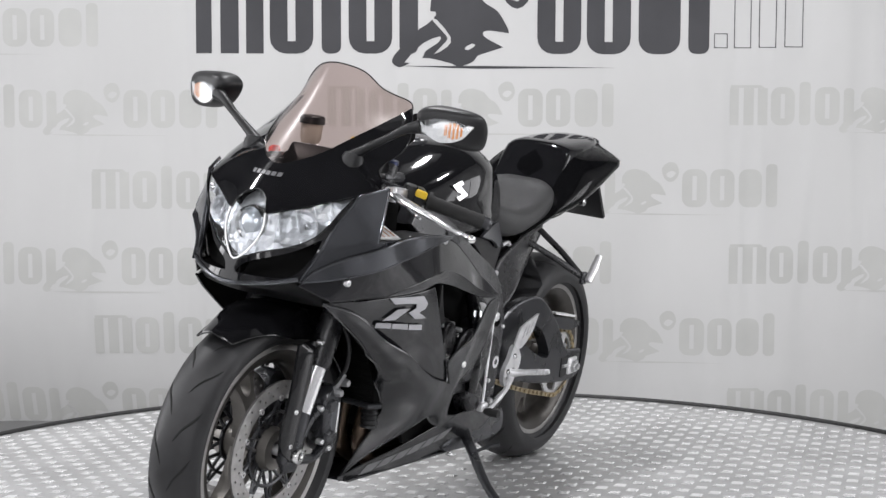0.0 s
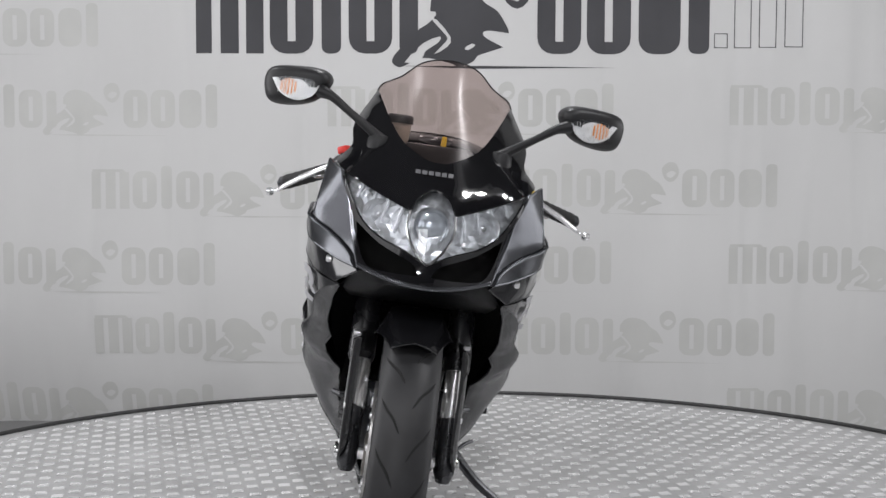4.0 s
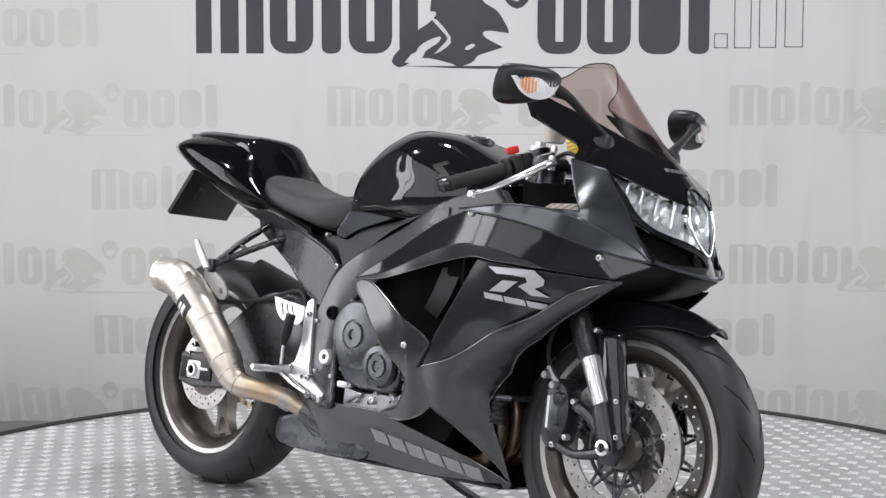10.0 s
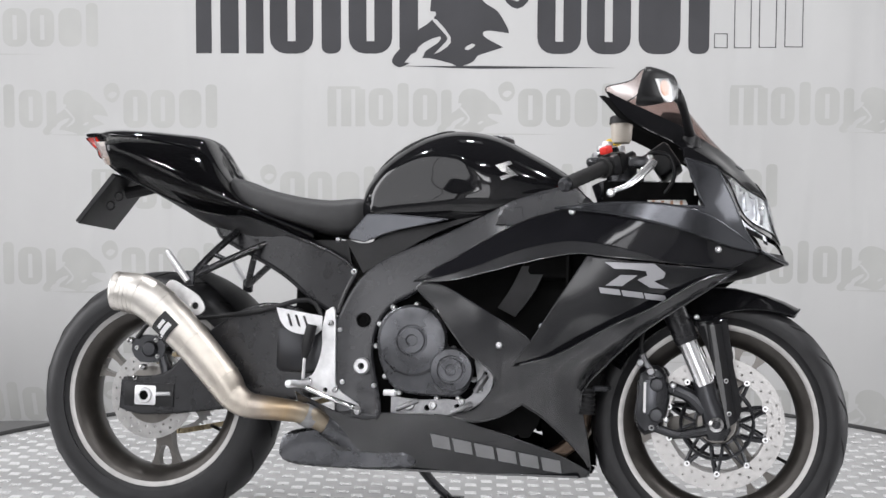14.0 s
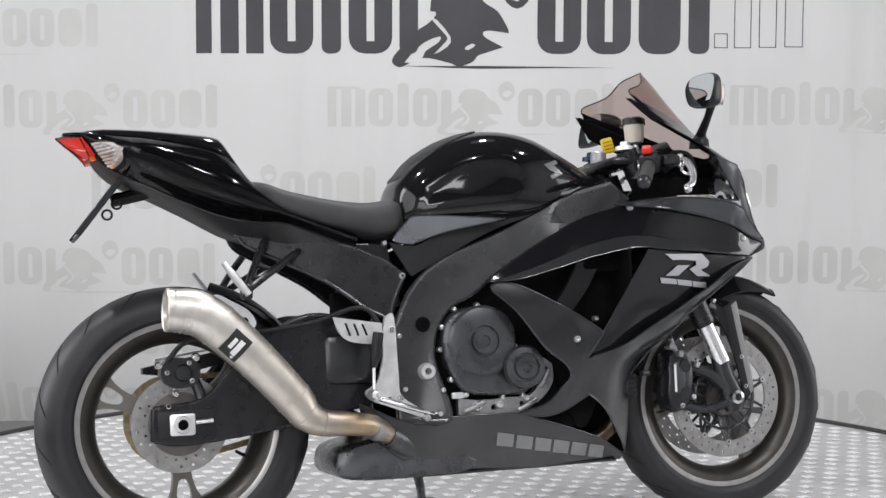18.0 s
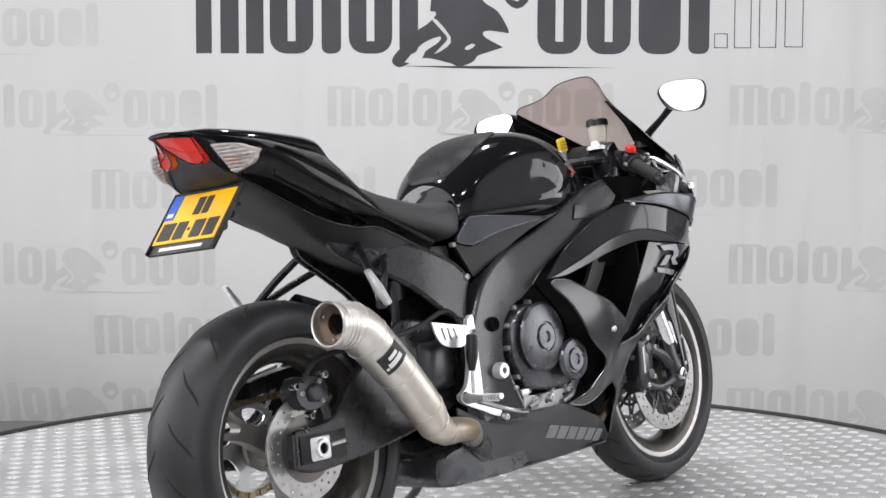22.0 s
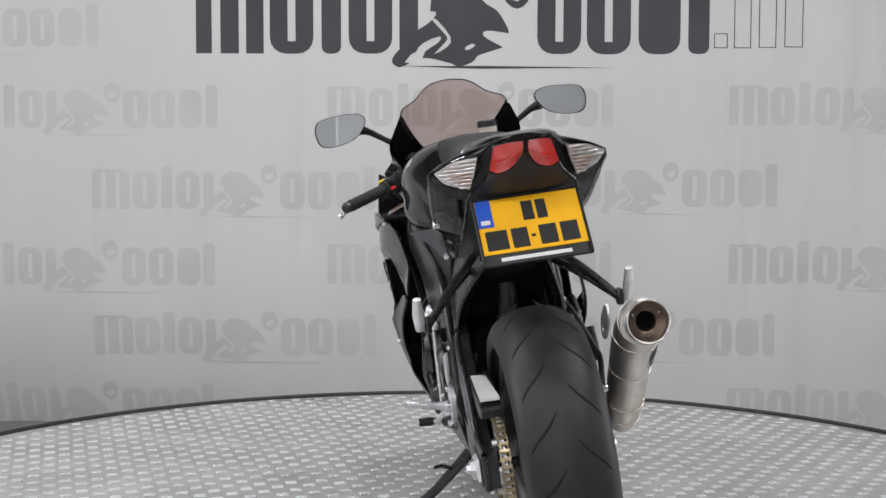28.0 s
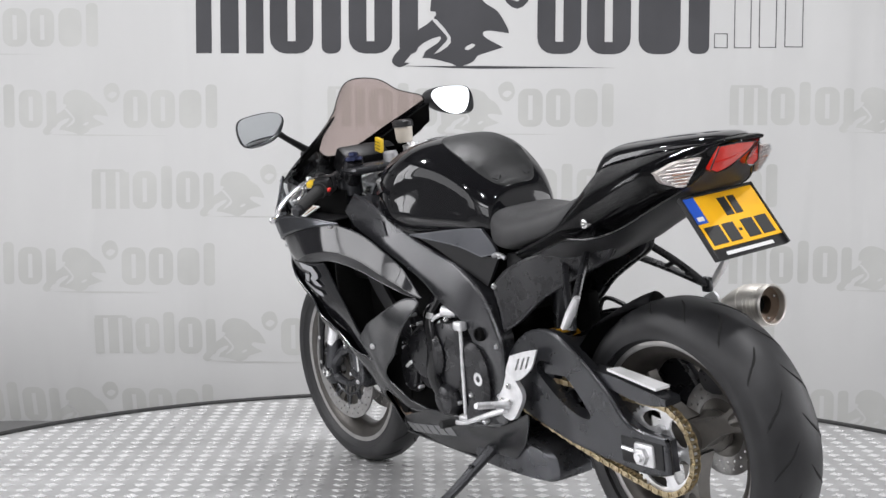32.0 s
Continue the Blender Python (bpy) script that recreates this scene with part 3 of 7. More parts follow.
# ---- motorcycle: built upright, x forward from the rear axle, y to its left ----
bike = tagged(new("motorcycle"), "black sport motorcycle with full fairing, leaning on its side stand", "motorcycle")

# half width of the side fairing over its side view
fair_w = thin_plate_spline([
    (1.487, 0.70, 0.133), (1.452, 0.755, 0.152), (1.425, 0.82, 0.168), (1.395, 0.885, 0.193), (1.322, 0.895, 0.226), (1.375, 0.785, 0.236), (1.42, 0.64, 0.178), (1.40, 0.695, 0.193), (1.30, 0.66, 0.226), (1.30, 0.78, 0.245),
    (1.20, 0.72, 0.256), (1.35, 0.575, 0.171), (1.25, 0.505, 0.164), (1.12, 0.42, 0.166), (1.09, 0.355, 0.146), (1.10, 0.27, 0.105), (1.10, 0.17, 0.060), (1.33, 0.605, 0.206), (1.19, 0.51, 0.214), (1.02, 0.43, 0.225),
    (0.98, 0.16, 0.075), (1.00, 0.23, 0.125), (0.93, 0.30, 0.175), (0.80, 0.30, 0.182), (0.65, 0.28, 0.170), (0.50, 0.28, 0.150), (0.50, 0.20, 0.125), (0.70, 0.165, 0.10), (1.03, 0.33, 0.178),
    (0.915, 0.465, 0.239), (0.90, 0.40, 0.222), (0.85, 0.53, 0.246), (0.75, 0.60, 0.226), (0.88, 0.66, 0.226), (1.147, 0.665, 0.257), (1.03, 0.56, 0.249), (1.15, 0.59, 0.246), (0.80, 0.68, 0.199), (0.92, 0.74, 0.211),
    (1.04, 0.78, 0.232), (1.18, 0.79, 0.247)])


NOSE = [(0, 0.66, 1.555), (0, 0.685, 1.553), (0, 0.729, 1.533), (0.05, 0.823, 1.503), (0, 0.823, 1.510), (0, 0.875, 1.472), (0.185, 0.878, 1.400), (0.113, 0.764, 1.468), (0.135, 0.703, 1.487),
        (0.165, 0.80, 1.430), (0.22, 0.895, 1.322), (0.24, 0.785, 1.372), (0, 0.925, 1.425), (0, 0.98, 1.372), (0, 1.038, 1.325), (0, 1.144, 1.238), (0.15, 1.066, 1.137), (0.133, 0.965, 1.315), (0.19, 0.99, 1.20),
        (0.08, 1.118, 1.205), (0.08, 1.03, 1.288), (0.09, 0.91, 1.405), (0.21, 0.94, 1.27)]
_nose = thin_plate_spline([(y, z, x) for y, z, x in NOSE] + [(-y, z, x) for y, z, x in NOSE if y > 0])


def nose_x(y, z):
    """How far forward the nose and the screen reach."""
    return _nose(y, z)


def side_shell(poly, width, side, thick=0.005, holes=(), res=0.03, lift=0.0, lip=0.0):
    """A shell over a side-view outline; lip: the radius of its rolled edge."""
    bm = skin(poly, lambda u, v, d: (u, side * (width(u, v) + lift - d), v), thick, holes, res)
    if lip:
        line = [(u, side * (width(u, v) + lift - 0.6 * lip), v) for u, v in poly]
        add(bm, tube([*line, line[0]], lip, 8, 1, (1, 1), False))
    return bm


def nose_shell(poly, thick=0.005, holes=(), res=0.025, back=0.0):
    return skin(poly, lambda u, v, d: (nose_x(u, v) - back - d, u, v), thick, holes, res)


def both(half):
    """A whole outline from its half, which runs from the middle line to the middle line."""
    rest = [(-y, z) for y, z in reversed(half) if abs(y) > 1e-6]
    return half + rest


FRONT_EDGE = [(1.438, 0.650), (1.369, 0.601), (1.245, 0.516), (1.151, 0.432), (1.098, 0.373), (1.089, 0.335), (1.101, 0.246), (1.107, 0.177)]


def ridge_w(x, z):
    """The side fairing with the swelling that runs along its lower band."""
    dx, dz = 1.42 - 0.96, 0.622 - 0.385
    t = ((x - 0.96) * dx + (z - 0.385) * dz) / (dx * dx + dz * dz)
    d = ((x - 0.96) * dz - (z - 0.385) * dx) / math.hypot(dx, dz)
    swell = 0.024 * math.exp(-(d / 0.040) ** 2) * max(0, min(1, 4 * t)) * max(0, min(1, 4 * (1 - t)))
    # the scoop round the engine is rounded across its band
    r = math.hypot(x - 0.70, z - 0.44)
    scoop = 0.010 * math.exp(-((r - 0.225) / 0.030) ** 2) * max(0, min(1, (0.97 - x) / 0.06))
    # the front edge rolls inwards round a broad radius
    roll = 0.024
    d = min(roll, edge_distance(x, z, FRONT_EDGE + FRONT_EDGE[::-1])) if z > 0.30 else roll
    return fair_w(x, z) + swell + scoop - (roll - math.sqrt(roll * roll - (roll - d) ** 2)) * max(0, min(1, (z - 0.30) / 0.12)) * max(0, min(1, (0.66 - z) / 0.10))


def fairing():
    crease = [(0.700, 0.607), (0.770, 0.622), (0.845, 0.645), (0.910, 0.670), (0.968, 0.689), (1.048, 0.705), (1.11, 0.704), (1.17, 0.695), (1.233, 0.680), (1.287, 0.664)]
    upper = crease + [(1.425, 0.656), (1.488, 0.688), (1.480, 0.692), (1.42, 0.711), (1.30, 0.746), (1.158, 0.773), (1.055, 0.780), (0.964, 0.756), (0.873, 0.712), (0.768, 0.651)]
    under = crease + [(1.15, 0.673), (1.082, 0.679), (0.979, 0.661), (0.874, 0.633), (0.78, 0.611)]
    cx, cz = [p[0] for p in crease], [p[1] for p in crease]

    def tuck(x, z):
        """Half width under the crease, where the panel turns in and down."""
        return fair_w(x, z) + 0.002 - (0.42 - 0.25 * max(0, min(1, (x - 1.05) / 0.2))) * max(0, float(np.interp(x, cx, cz)) - z)
    insert = [(1.109, 0.672), (1.147, 0.668), (1.287, 0.657), (1.436, 0.650), (1.36, 0.624), (1.265, 0.565), (1.165, 0.515), (1.06, 0.455), (1.01, 0.435), (0.940, 0.418), (0.982, 0.476), (1.045, 0.573)]
    # the side panel runs on into the curved scoop round the engine
    mid = [(1.438, 0.650), (1.369, 0.601), (1.245, 0.516), (1.151, 0.432), (1.098, 0.373), (1.089, 0.335), (1.101, 0.246), (1.107, 0.177), (1.085, 0.216), (1.012, 0.296), (0.960, 0.332), (0.905, 0.300), (0.845, 0.286), (0.785, 0.297),
           (0.848, 0.313), (0.882, 0.347), (0.902, 0.376), (0.890, 0.407), (0.838, 0.446), (0.803, 0.489), (0.761, 0.543), (0.712, 0.590), (0.724, 0.603), (0.770, 0.598), (0.829, 0.570), (0.893, 0.533), (0.957, 0.496), (0.982, 0.476),
           (0.940, 0.418), (1.01, 0.435), (1.06, 0.455), (1.165, 0.515), (1.265, 0.565), (1.36, 0.624)]
    belly = [(0.40, 0.339), (0.499, 0.294), (0.582, 0.277), (0.622, 0.296), (0.770, 0.296), (0.837, 0.279), (0.970, 0.237), (1.040, 0.208), (1.105, 0.172), (1.098, 0.160), (0.866, 0.157), (0.692, 0.160), (0.60, 0.168), (0.515, 0.196), (0.45, 0.25), (0.41, 0.31)]
    wing = [(1.322, 0.900), (1.392, 0.882), (1.426, 0.815), (1.453, 0.752), (1.488, 0.695), (1.42, 0.709), (1.30, 0.744), (1.16, 0.772), (1.04, 0.781), (1.20, 0.790), (1.368, 0.789), (1.343, 0.845)]
    for side in (-1, 1):
        part("upper_fairing", side_shell(outline(upper, (0, 9, 10, 11, 12, 16)), fair_w, side, lift=0.002, lip=0.0022), SEMI, bike, "gloss black upper side fairing")
        part("fairing_undercut", side_shell(outline(under, (0, 9)), tuck, side, res=0.02, lip=0.0012), SATIN, bike, "gloss black tucked-in lower edge of the fairing")
        # liner behind the front edge, its shade put into the near-black colour
        bm = bmesh.new()
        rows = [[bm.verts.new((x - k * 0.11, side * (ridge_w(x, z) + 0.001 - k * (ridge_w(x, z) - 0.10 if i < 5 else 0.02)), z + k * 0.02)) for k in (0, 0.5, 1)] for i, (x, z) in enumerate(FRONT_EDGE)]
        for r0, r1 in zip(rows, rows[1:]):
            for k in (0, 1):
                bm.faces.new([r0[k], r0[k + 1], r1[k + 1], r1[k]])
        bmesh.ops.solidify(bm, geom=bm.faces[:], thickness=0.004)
        part("inner_liner", bm, DARK, bike, "fairing inner liner, near black for the shade inside")
        part("side_fairing", side_shell(outline(mid, (0, 7, 10, 13, 22, 27, 28)), ridge_w, side, lift=0.004, lip=0.0032, res=0.017), SATIN, bike, "satin black side fairing panel")
        part("fairing_insert", side_shell(outline(insert, (0, 3, 9)), fair_w, side, lift=-0.003, lip=0.0015), INSERT, bike, "gloss black recessed fairing insert")
        part("belly_pan", side_shell(outline(belly, (0, 2, 3, 8, 9)), fair_w, side, lift=0.0, lip=0.0022), SATIN, bike, "satin black lower fairing")
        part("nose_wing", side_shell(outline(wing, (0, 1, 4, 8, 10)), fair_w, side, lift=0.004, thick=0.008, lip=0.003), WINGM, bike, "satin black nose side panel")
        blade = [(1.03, 0.783), (1.20, 0.796), (1.35, 0.780), (1.45, 0.728), (1.488, 0.696), (1.42, 0.707), (1.30, 0.742), (1.16, 0.770)]
        part("nose_blade", side_shell(outline(blade, (0, 4)), fair_w, side, lift=0.012, thick=0.010, lip=0.003), WINGM, bike, "satin black blade under the nose panel")
        # bolts on the panels
        for x, z in ((0.912, 0.465), (1.398, 0.697), (0.56, 0.297), (1.07, 0.775)):
            bolt(bike, (x, side * ((ridge_w(x, z) if x < 0.95 and z > 0.4 else fair_w(x, z)) + 0.004), z), 0.008, 0.005, side)
    # flat floor of the belly between its sides
    part("belly_floor", skin([(0.55, -0.115), (1.08, -0.07), (1.10, 0.0), (1.08, 0.07), (0.55, 0.115)], lambda u, v, d: (u, v, 0.156 + d), 0.005, (), 0), SATIN, bike)
    rows = [[(nose_x(0.134 * k / 6, 0.690) - 0.006, 0.134 * k / 6, 0.690) for k in range(-6, 7)], [(1.545 - 0.10 * (k / 6) ** 2, 0.150 * k / 6, 0.672) for k in range(-6, 7)], [(1.47 - 0.06 * (k / 6) ** 2, 0.172 * k / 6, 0.645) for k in range(-6, 7)], [(1.36 - 0.03 * (k / 6) ** 2, 0.196 * k / 6, 0.622) for k in range(-6, 7)], [(1.16, 0.205 * k / 6, 0.612) for k in range(-6, 7)]]
    bm = bmesh.new()
    grid = [[bm.verts.new(p) for p in r] for r in rows]
    for a, b in zip(grid, grid[1:]):
        for k in range(12):
            bm.faces.new([a[k], a[k + 1], b[k + 1], b[k]])
    bmesh.ops.solidify(bm, geom=bm.faces[:], thickness=0.004)
    part("chin", bm, PLASTIC, bike, "black plastic chin under the nose")
    # near-black block and plate that stand for the shade under the nose
    part("nose_shade_block", block(0.95, 1.20, -0.19, 0.19, 0.62, 0.74, 0.02), DARK, bike)
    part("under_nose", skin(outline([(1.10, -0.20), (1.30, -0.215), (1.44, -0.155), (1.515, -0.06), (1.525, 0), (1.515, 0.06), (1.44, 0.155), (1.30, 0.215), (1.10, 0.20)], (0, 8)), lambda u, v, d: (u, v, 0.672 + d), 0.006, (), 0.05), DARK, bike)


def radiator():
    # radiator and fins near black, with the cavity's shade in the colour
    bm = block(1.10, 1.135, -0.145, 0.145, 0.375, 0.62, 0.006)
    r = part("radiator", bm, DARK, bike, "black radiator behind the front wheel")
    part("radiator_bracket", tube([(1.12, -0.155, 0.372), (1.145, -0.14, 0.372), (1.145, 0.14, 0.372), (1.12, 0.155, 0.372)], 0.007, 8, 1), FRAMEBLACK, r)
    for i in range(15):
        z = 0.385 + i * 0.0155
        part("fin", block(1.135, 1.138, -0.135, 0.135, z, z + 0.006, 0), DARK, r, smooth=False)
    # header pipes under it
    for y in (-0.10, -0.035, 0.035, 0.10):
        part("header_pipe", tube([(0.97, y, 0.47), (1.05, y, 0.42), (1.085, y * 0.95, 0.33), (1.07, y * 0.8, 0.25), (1.00, y * 0.7, 0.20), (0.88, y * 0.6, 0.185), (0.70, y * 0.5, 0.18)], 0.019, 12), COPPER, bike, "heat-tinted brown exhaust header pipe")
    for s in (-1, 1):
        part("ribbed_hose", tube([(1.100, s * 0.118, 0.46 - 0.006 * k) for k in range(26)], [0.022 if k % 2 else 0.018 for k in range(26)], 12, 1), PLASTIC, bike, "black ribbed hose beside the radiator")


def nose():
    lamp = [(-0.192, 0.882), (-0.16, 0.868), (-0.093, 0.841), (-0.045, 0.825), (-0.03, 0.855), (0, 0.870), (0.03, 0.855), (0.045, 0.825), (0.093, 0.841), (0.16, 0.868), (0.192, 0.882), (0.17, 0.835), (0.14, 0.79), (0.1, 0.762), (0.05, 0.745), (0.0, 0.722), (-0.05, 0.745), (-0.1, 0.762), (-0.14, 0.79), (-0.17, 0.835)]
    mouth = [(0.152, 0.785), (0.1, 0.750), (0.03, 0.722), (0.012, 0.699), (0.066, 0.697), (0.118, 0.703), (0.142, 0.745)]
    cowl = both([(0, 0.925), (0.03, 0.93), (0.08, 0.96), (0.118, 1.01), (0.150, 1.066), (0.190, 0.985), (0.186, 0.937), (0.212, 0.903), (0.198, 0.88), (0.166, 0.80), (0.152, 0.75), (0.134, 0.700), (0.06, 0.683), (0, 0.678)])
    lampo = outline(lamp, (0, 3, 7, 10, 15))
    m1 = outline(mouth, (0, 3))
    m2 = [(-y, z) for y, z in reversed(m1)]
    part("nose_cowl", nose_shell(outline(cowl, (4, 11, 15, 22)), 0.006, (lampo, m1, m2), 0.022), GLOSS, bike, "gloss black nose cowl")
    part("nose_lip", tube([(nose_x(0.134 * k / 8, 0.678 + 0.022 * (k / 8) ** 2) + 0.001, 0.134 * k / 8, 0.678 + 0.022 * (k / 8) ** 2) for k in range(-8, 9)], 0.005, 8, 2), WINGM, bike, "satin black lip along the lower edge of the nose")
    for s in (1, -1):
        # near-black sheet set back in the mouth, standing for the shade within
        part("intake", nose_shell([(s * a, b) for a, b in outline([(0.16, 0.79), (0.1, 0.757), (0.02, 0.728), (0.004, 0.69), (0.066, 0.692), (0.135, 0.70), (0.158, 0.745)], (0, 3))], 0.004, (), 0.03, 0.045), DARK, bike, "near-black sheet as the shade in the ram-air intake mouth")
    rnd = random.Random(5)
    facet = {}

    def cut(u, v):
        return facet.setdefault((round(u, 4), round(v, 4)), rnd.uniform(-0.0035, 0.0035))
    hl = part("headlight", skin(outline([(y * 1.02, z) for y, z in lamp], (0, 3, 7, 10, 15)), lambda u, v, d: (nose_x(u, v) - 0.028 + cut(u, v) - d, u, v), 0.003, (), 0.012), REFLECTOR, bike, "clear multi-lens headlight", smooth=False)
    part("lens", nose_shell(lampo, 0.003, (), 0.025, 0.001), CLEAR, hl, "clear plastic lens").visible_shadow = False
    # projector and side reflectors
    part("projector_ring", lathe([(0.030, 0.0), (0.036, 0.006), (0.040, -0.01), (0.040, -0.04), (0.030, -0.04)], (1.492, 0, 0.797), 32, "x", True), STEEL, hl, "chrome projector ring")
    part("projector_lens", lathe([(0, 0.012), (0.012, 0.0105), (0.022, 0.006), (0.030, -0.002), (0.030, -0.02), (0, -0.02)], (1.490, 0, 0.797), 28, "x"), material("projector_glass", (0.55, 0.58, 0.62), 0.05, metal=0.6, coat=1.0), hl, "bluish glass projector lens")
    for s in (1, -1):
        part("bulb_cup", lathe([(0.012, -0.01), (0.030, 0.012), (0.034, 0.014), (0.030, 0.006), (0.012, -0.016)], (1.435, s * 0.108, 0.805), 24, "x", True), REFLECTOR, hl)
        part("bulb", lathe([(0, 0.012), (0.006, 0.010), (0.008, 0.0), (0.008, -0.012), (0, -0.012)], (1.435, s * 0.108, 0.805), 12, "x"), STEEL, hl)
        for k in range(4):
            a, b = 0.062 + 0.028 * k, 0.826 + 0.012 * k
            part("reflector_rib", tube([(nose_x(a, b) - 0.014, s * a, b), (nose_x(a + 0.01, b - 0.05 + 0.01 * k) - 0.016, s * (a + 0.012), b - 0.052 + 0.008 * k)], 0.0035, 6, 1), REFLECTOR, hl)
    bez = [(nose_x(y, z) + 0.0005, y, z) for y, z in lampo]
    part("bezel", tube([*bez, bez[0]], 0.0018, 6, 1), GLOSS, hl, "black lens bezel")
    part("frame_seam", tube([(nose_x(y, z) + 0.001, y, z) for y, z in ((-0.045, 0.825), (-0.047, 0.79), (-0.03, 0.752), (0, 0.724), (0.03, 0.752), (0.047, 0.79), (0.045, 0.825))], 0.003, 6), STEEL, hl)
    screen = both([(0, 1.147), (0.040, 1.142), (0.068, 1.130), (0.098, 1.1035), (0.118, 1.092), (0.142, 1.080), (0.152, 1.064), (0.118, 0.998), (0.082, 0.95), (0.03, 0.920), (0, 0.915)])
    so = outline(screen, (6, 14))
    sc = part("windscreen", nose_shell(so, 0.003, (), 0.02, 0.004), SMOKE, bike, "brown smoked double-bubble windscreen")
    sc.visible_shadow = False
    rim = [(nose_x(y, z) - 0.004, y, z) for y, z in so if z > 1.05]
    rim.sort(key=lambda p: p[1])
    part("screen_edge", tube(rim, 0.0016, 6, 1), PLASTIC, sc)
    # dash behind the screen
    part("dash", moved(block(-0.03, 0.03, -0.075, 0.075, -0.035, 0.035, 0.01), pose(1.262, 0, 0.918, 0, -35, 0)), PLASTIC, bike, "black instrument dash")
    for s in (1, -1):
        part("inner_cowl", skin([(0.088, 0.935), (0.128, 0.998), (0.156, 1.056), (0.184, 1.0), (0.176, 0.945), (0.150, 0.90)], lambda u, v, d: (nose_x(u, v) - 0.012 - d, s * u, v), 0.014, (), 0.05), DARK, bike)


def mirrors():
    shape = outline([(0.247, 1.060), (0.256, 1.081), (0.286, 1.089), (0.336, 1.087), (0.377, 1.080), (0.393, 1.064), (0.395, 1.036), (0.384, 1.008), (0.354, 1.000), (0.306, 1.007), (0.272, 1.024)], (), 3)
    yc, zc = 0.306, 1.050
    rear = lambda y, z: 1.240 + 0.24 * (z - 1.087)
    flat = lambda y, z: 1.2405
    front = lambda y, z: 1.292 + 0.39 * (0.315 - y)
    for s in (1, -1):
        m = part("mirror", tube([(1.330, s * 0.128, 0.955), (1.326, s * 0.150, 0.972), (1.318, s * 0.20, 1.004), (1.308, s * 0.240, 1.030), (1.296, s * 0.268, 1.040)], [0.017, 0.012, 0.0095, 0.0115, 0.018], 14, 4, (1, 0.85)), PLASTIC, bike, "black mirror on a curved stalk with a clear indicator")
        part("stalk_foot", lathe([(0, 0.012), (0.018, 0.010), (0.024, 0.0), (0.026, -0.02), (0, -0.02)], (1.328, s * 0.130, 0.955), 16, "z"), PLASTIC, m)
        # the rim round the glass, then the shell that closes forwards and inwards on the indicator
        rings = [[(flat(y, z), s * (yc + (y - yc) * 0.955), zc + (z - zc) * 0.955) for y, z in shape]]
        for f, k in ((-0.02, 0.965), (0.0, 0.985), (0.06, 1.0), (0.30, 0.985), (0.55, 0.94), (0.75, 0.87), (0.90, 0.76), (0.98, 0.58), (1.0, 0.30)):
            ring = []
            for y, z in shape:
                a, b = yc + (y - yc) * k, zc + (z - zc) * k
                ring.append((rear(a, b) * (1 - f) + (front(a, b) - 0.004) * f, s * a, b))
            rings.append(ring)
        part("housing", loft(rings), PLASTIC, m, "black rounded mirror housing", sharp=50)
        gl = [(yc + (y - yc) * 0.955, zc + (z - zc) * 0.955) for y, z in shape]
        part("mirror_glass", skin(gl, lambda u, v, d: (flat(u, v) - 0.0005 - d, s * u, v), 0.0015, (), 0), MIRROR, m, "silvered mirror glass")
        ind = outline([(0.377, 1.054), (0.330, 1.063), (0.285, 1.058), (0.270, 1.048), (0.287, 1.025), (0.318, 1.013), (0.354, 1.024)], (0, 3), 4)
        bulge = lambda u, v: front(u, v) + 0.001 - 1.2 * (u - 0.322) ** 2 - 3 * (v - 1.040) ** 2
        i = part("indicator", skin(ind, lambda u, v, d: (bulge(u, v) - 0.004 - d, s * u, v), 0.012, (), 0.01), RIBLENS, m, "clear indicator with amber bulb")
        for k in range(5):
            u0, h = 0.322 + 0.0075 * k, (0.011, 0.015, 0.017, 0.015, 0.010)[k]
            part("amber_bulb", skin([(u0, 1.040 - h), (u0 + 0.0045, 1.041 - h), (u0 + 0.0045, 1.040 + h), (u0, 1.041 + h)], lambda u, v, d: (bulge(u, v) - 0.0025 - d, s * u, v), 0.003, (), 0), AMBER, i, "amber bulb behind the ribbed lens")
        lens = part("indicator_lens", skin(ind, lambda u, v, d: (bulge(u, v) + 0.0045 - d, s * u, v), 0.0015, (), 0.01), CLEAR, i)
        lens.visible_shadow = False
        for k in range(12):
            u = 0.284 + 0.0070 * k
            part("rib", tube([(bulge(u, z) + 0.001, s * u, z) for z in (1.026, 1.040, 1.054)], 0.0005, 6, 1), RIBLENS, i)


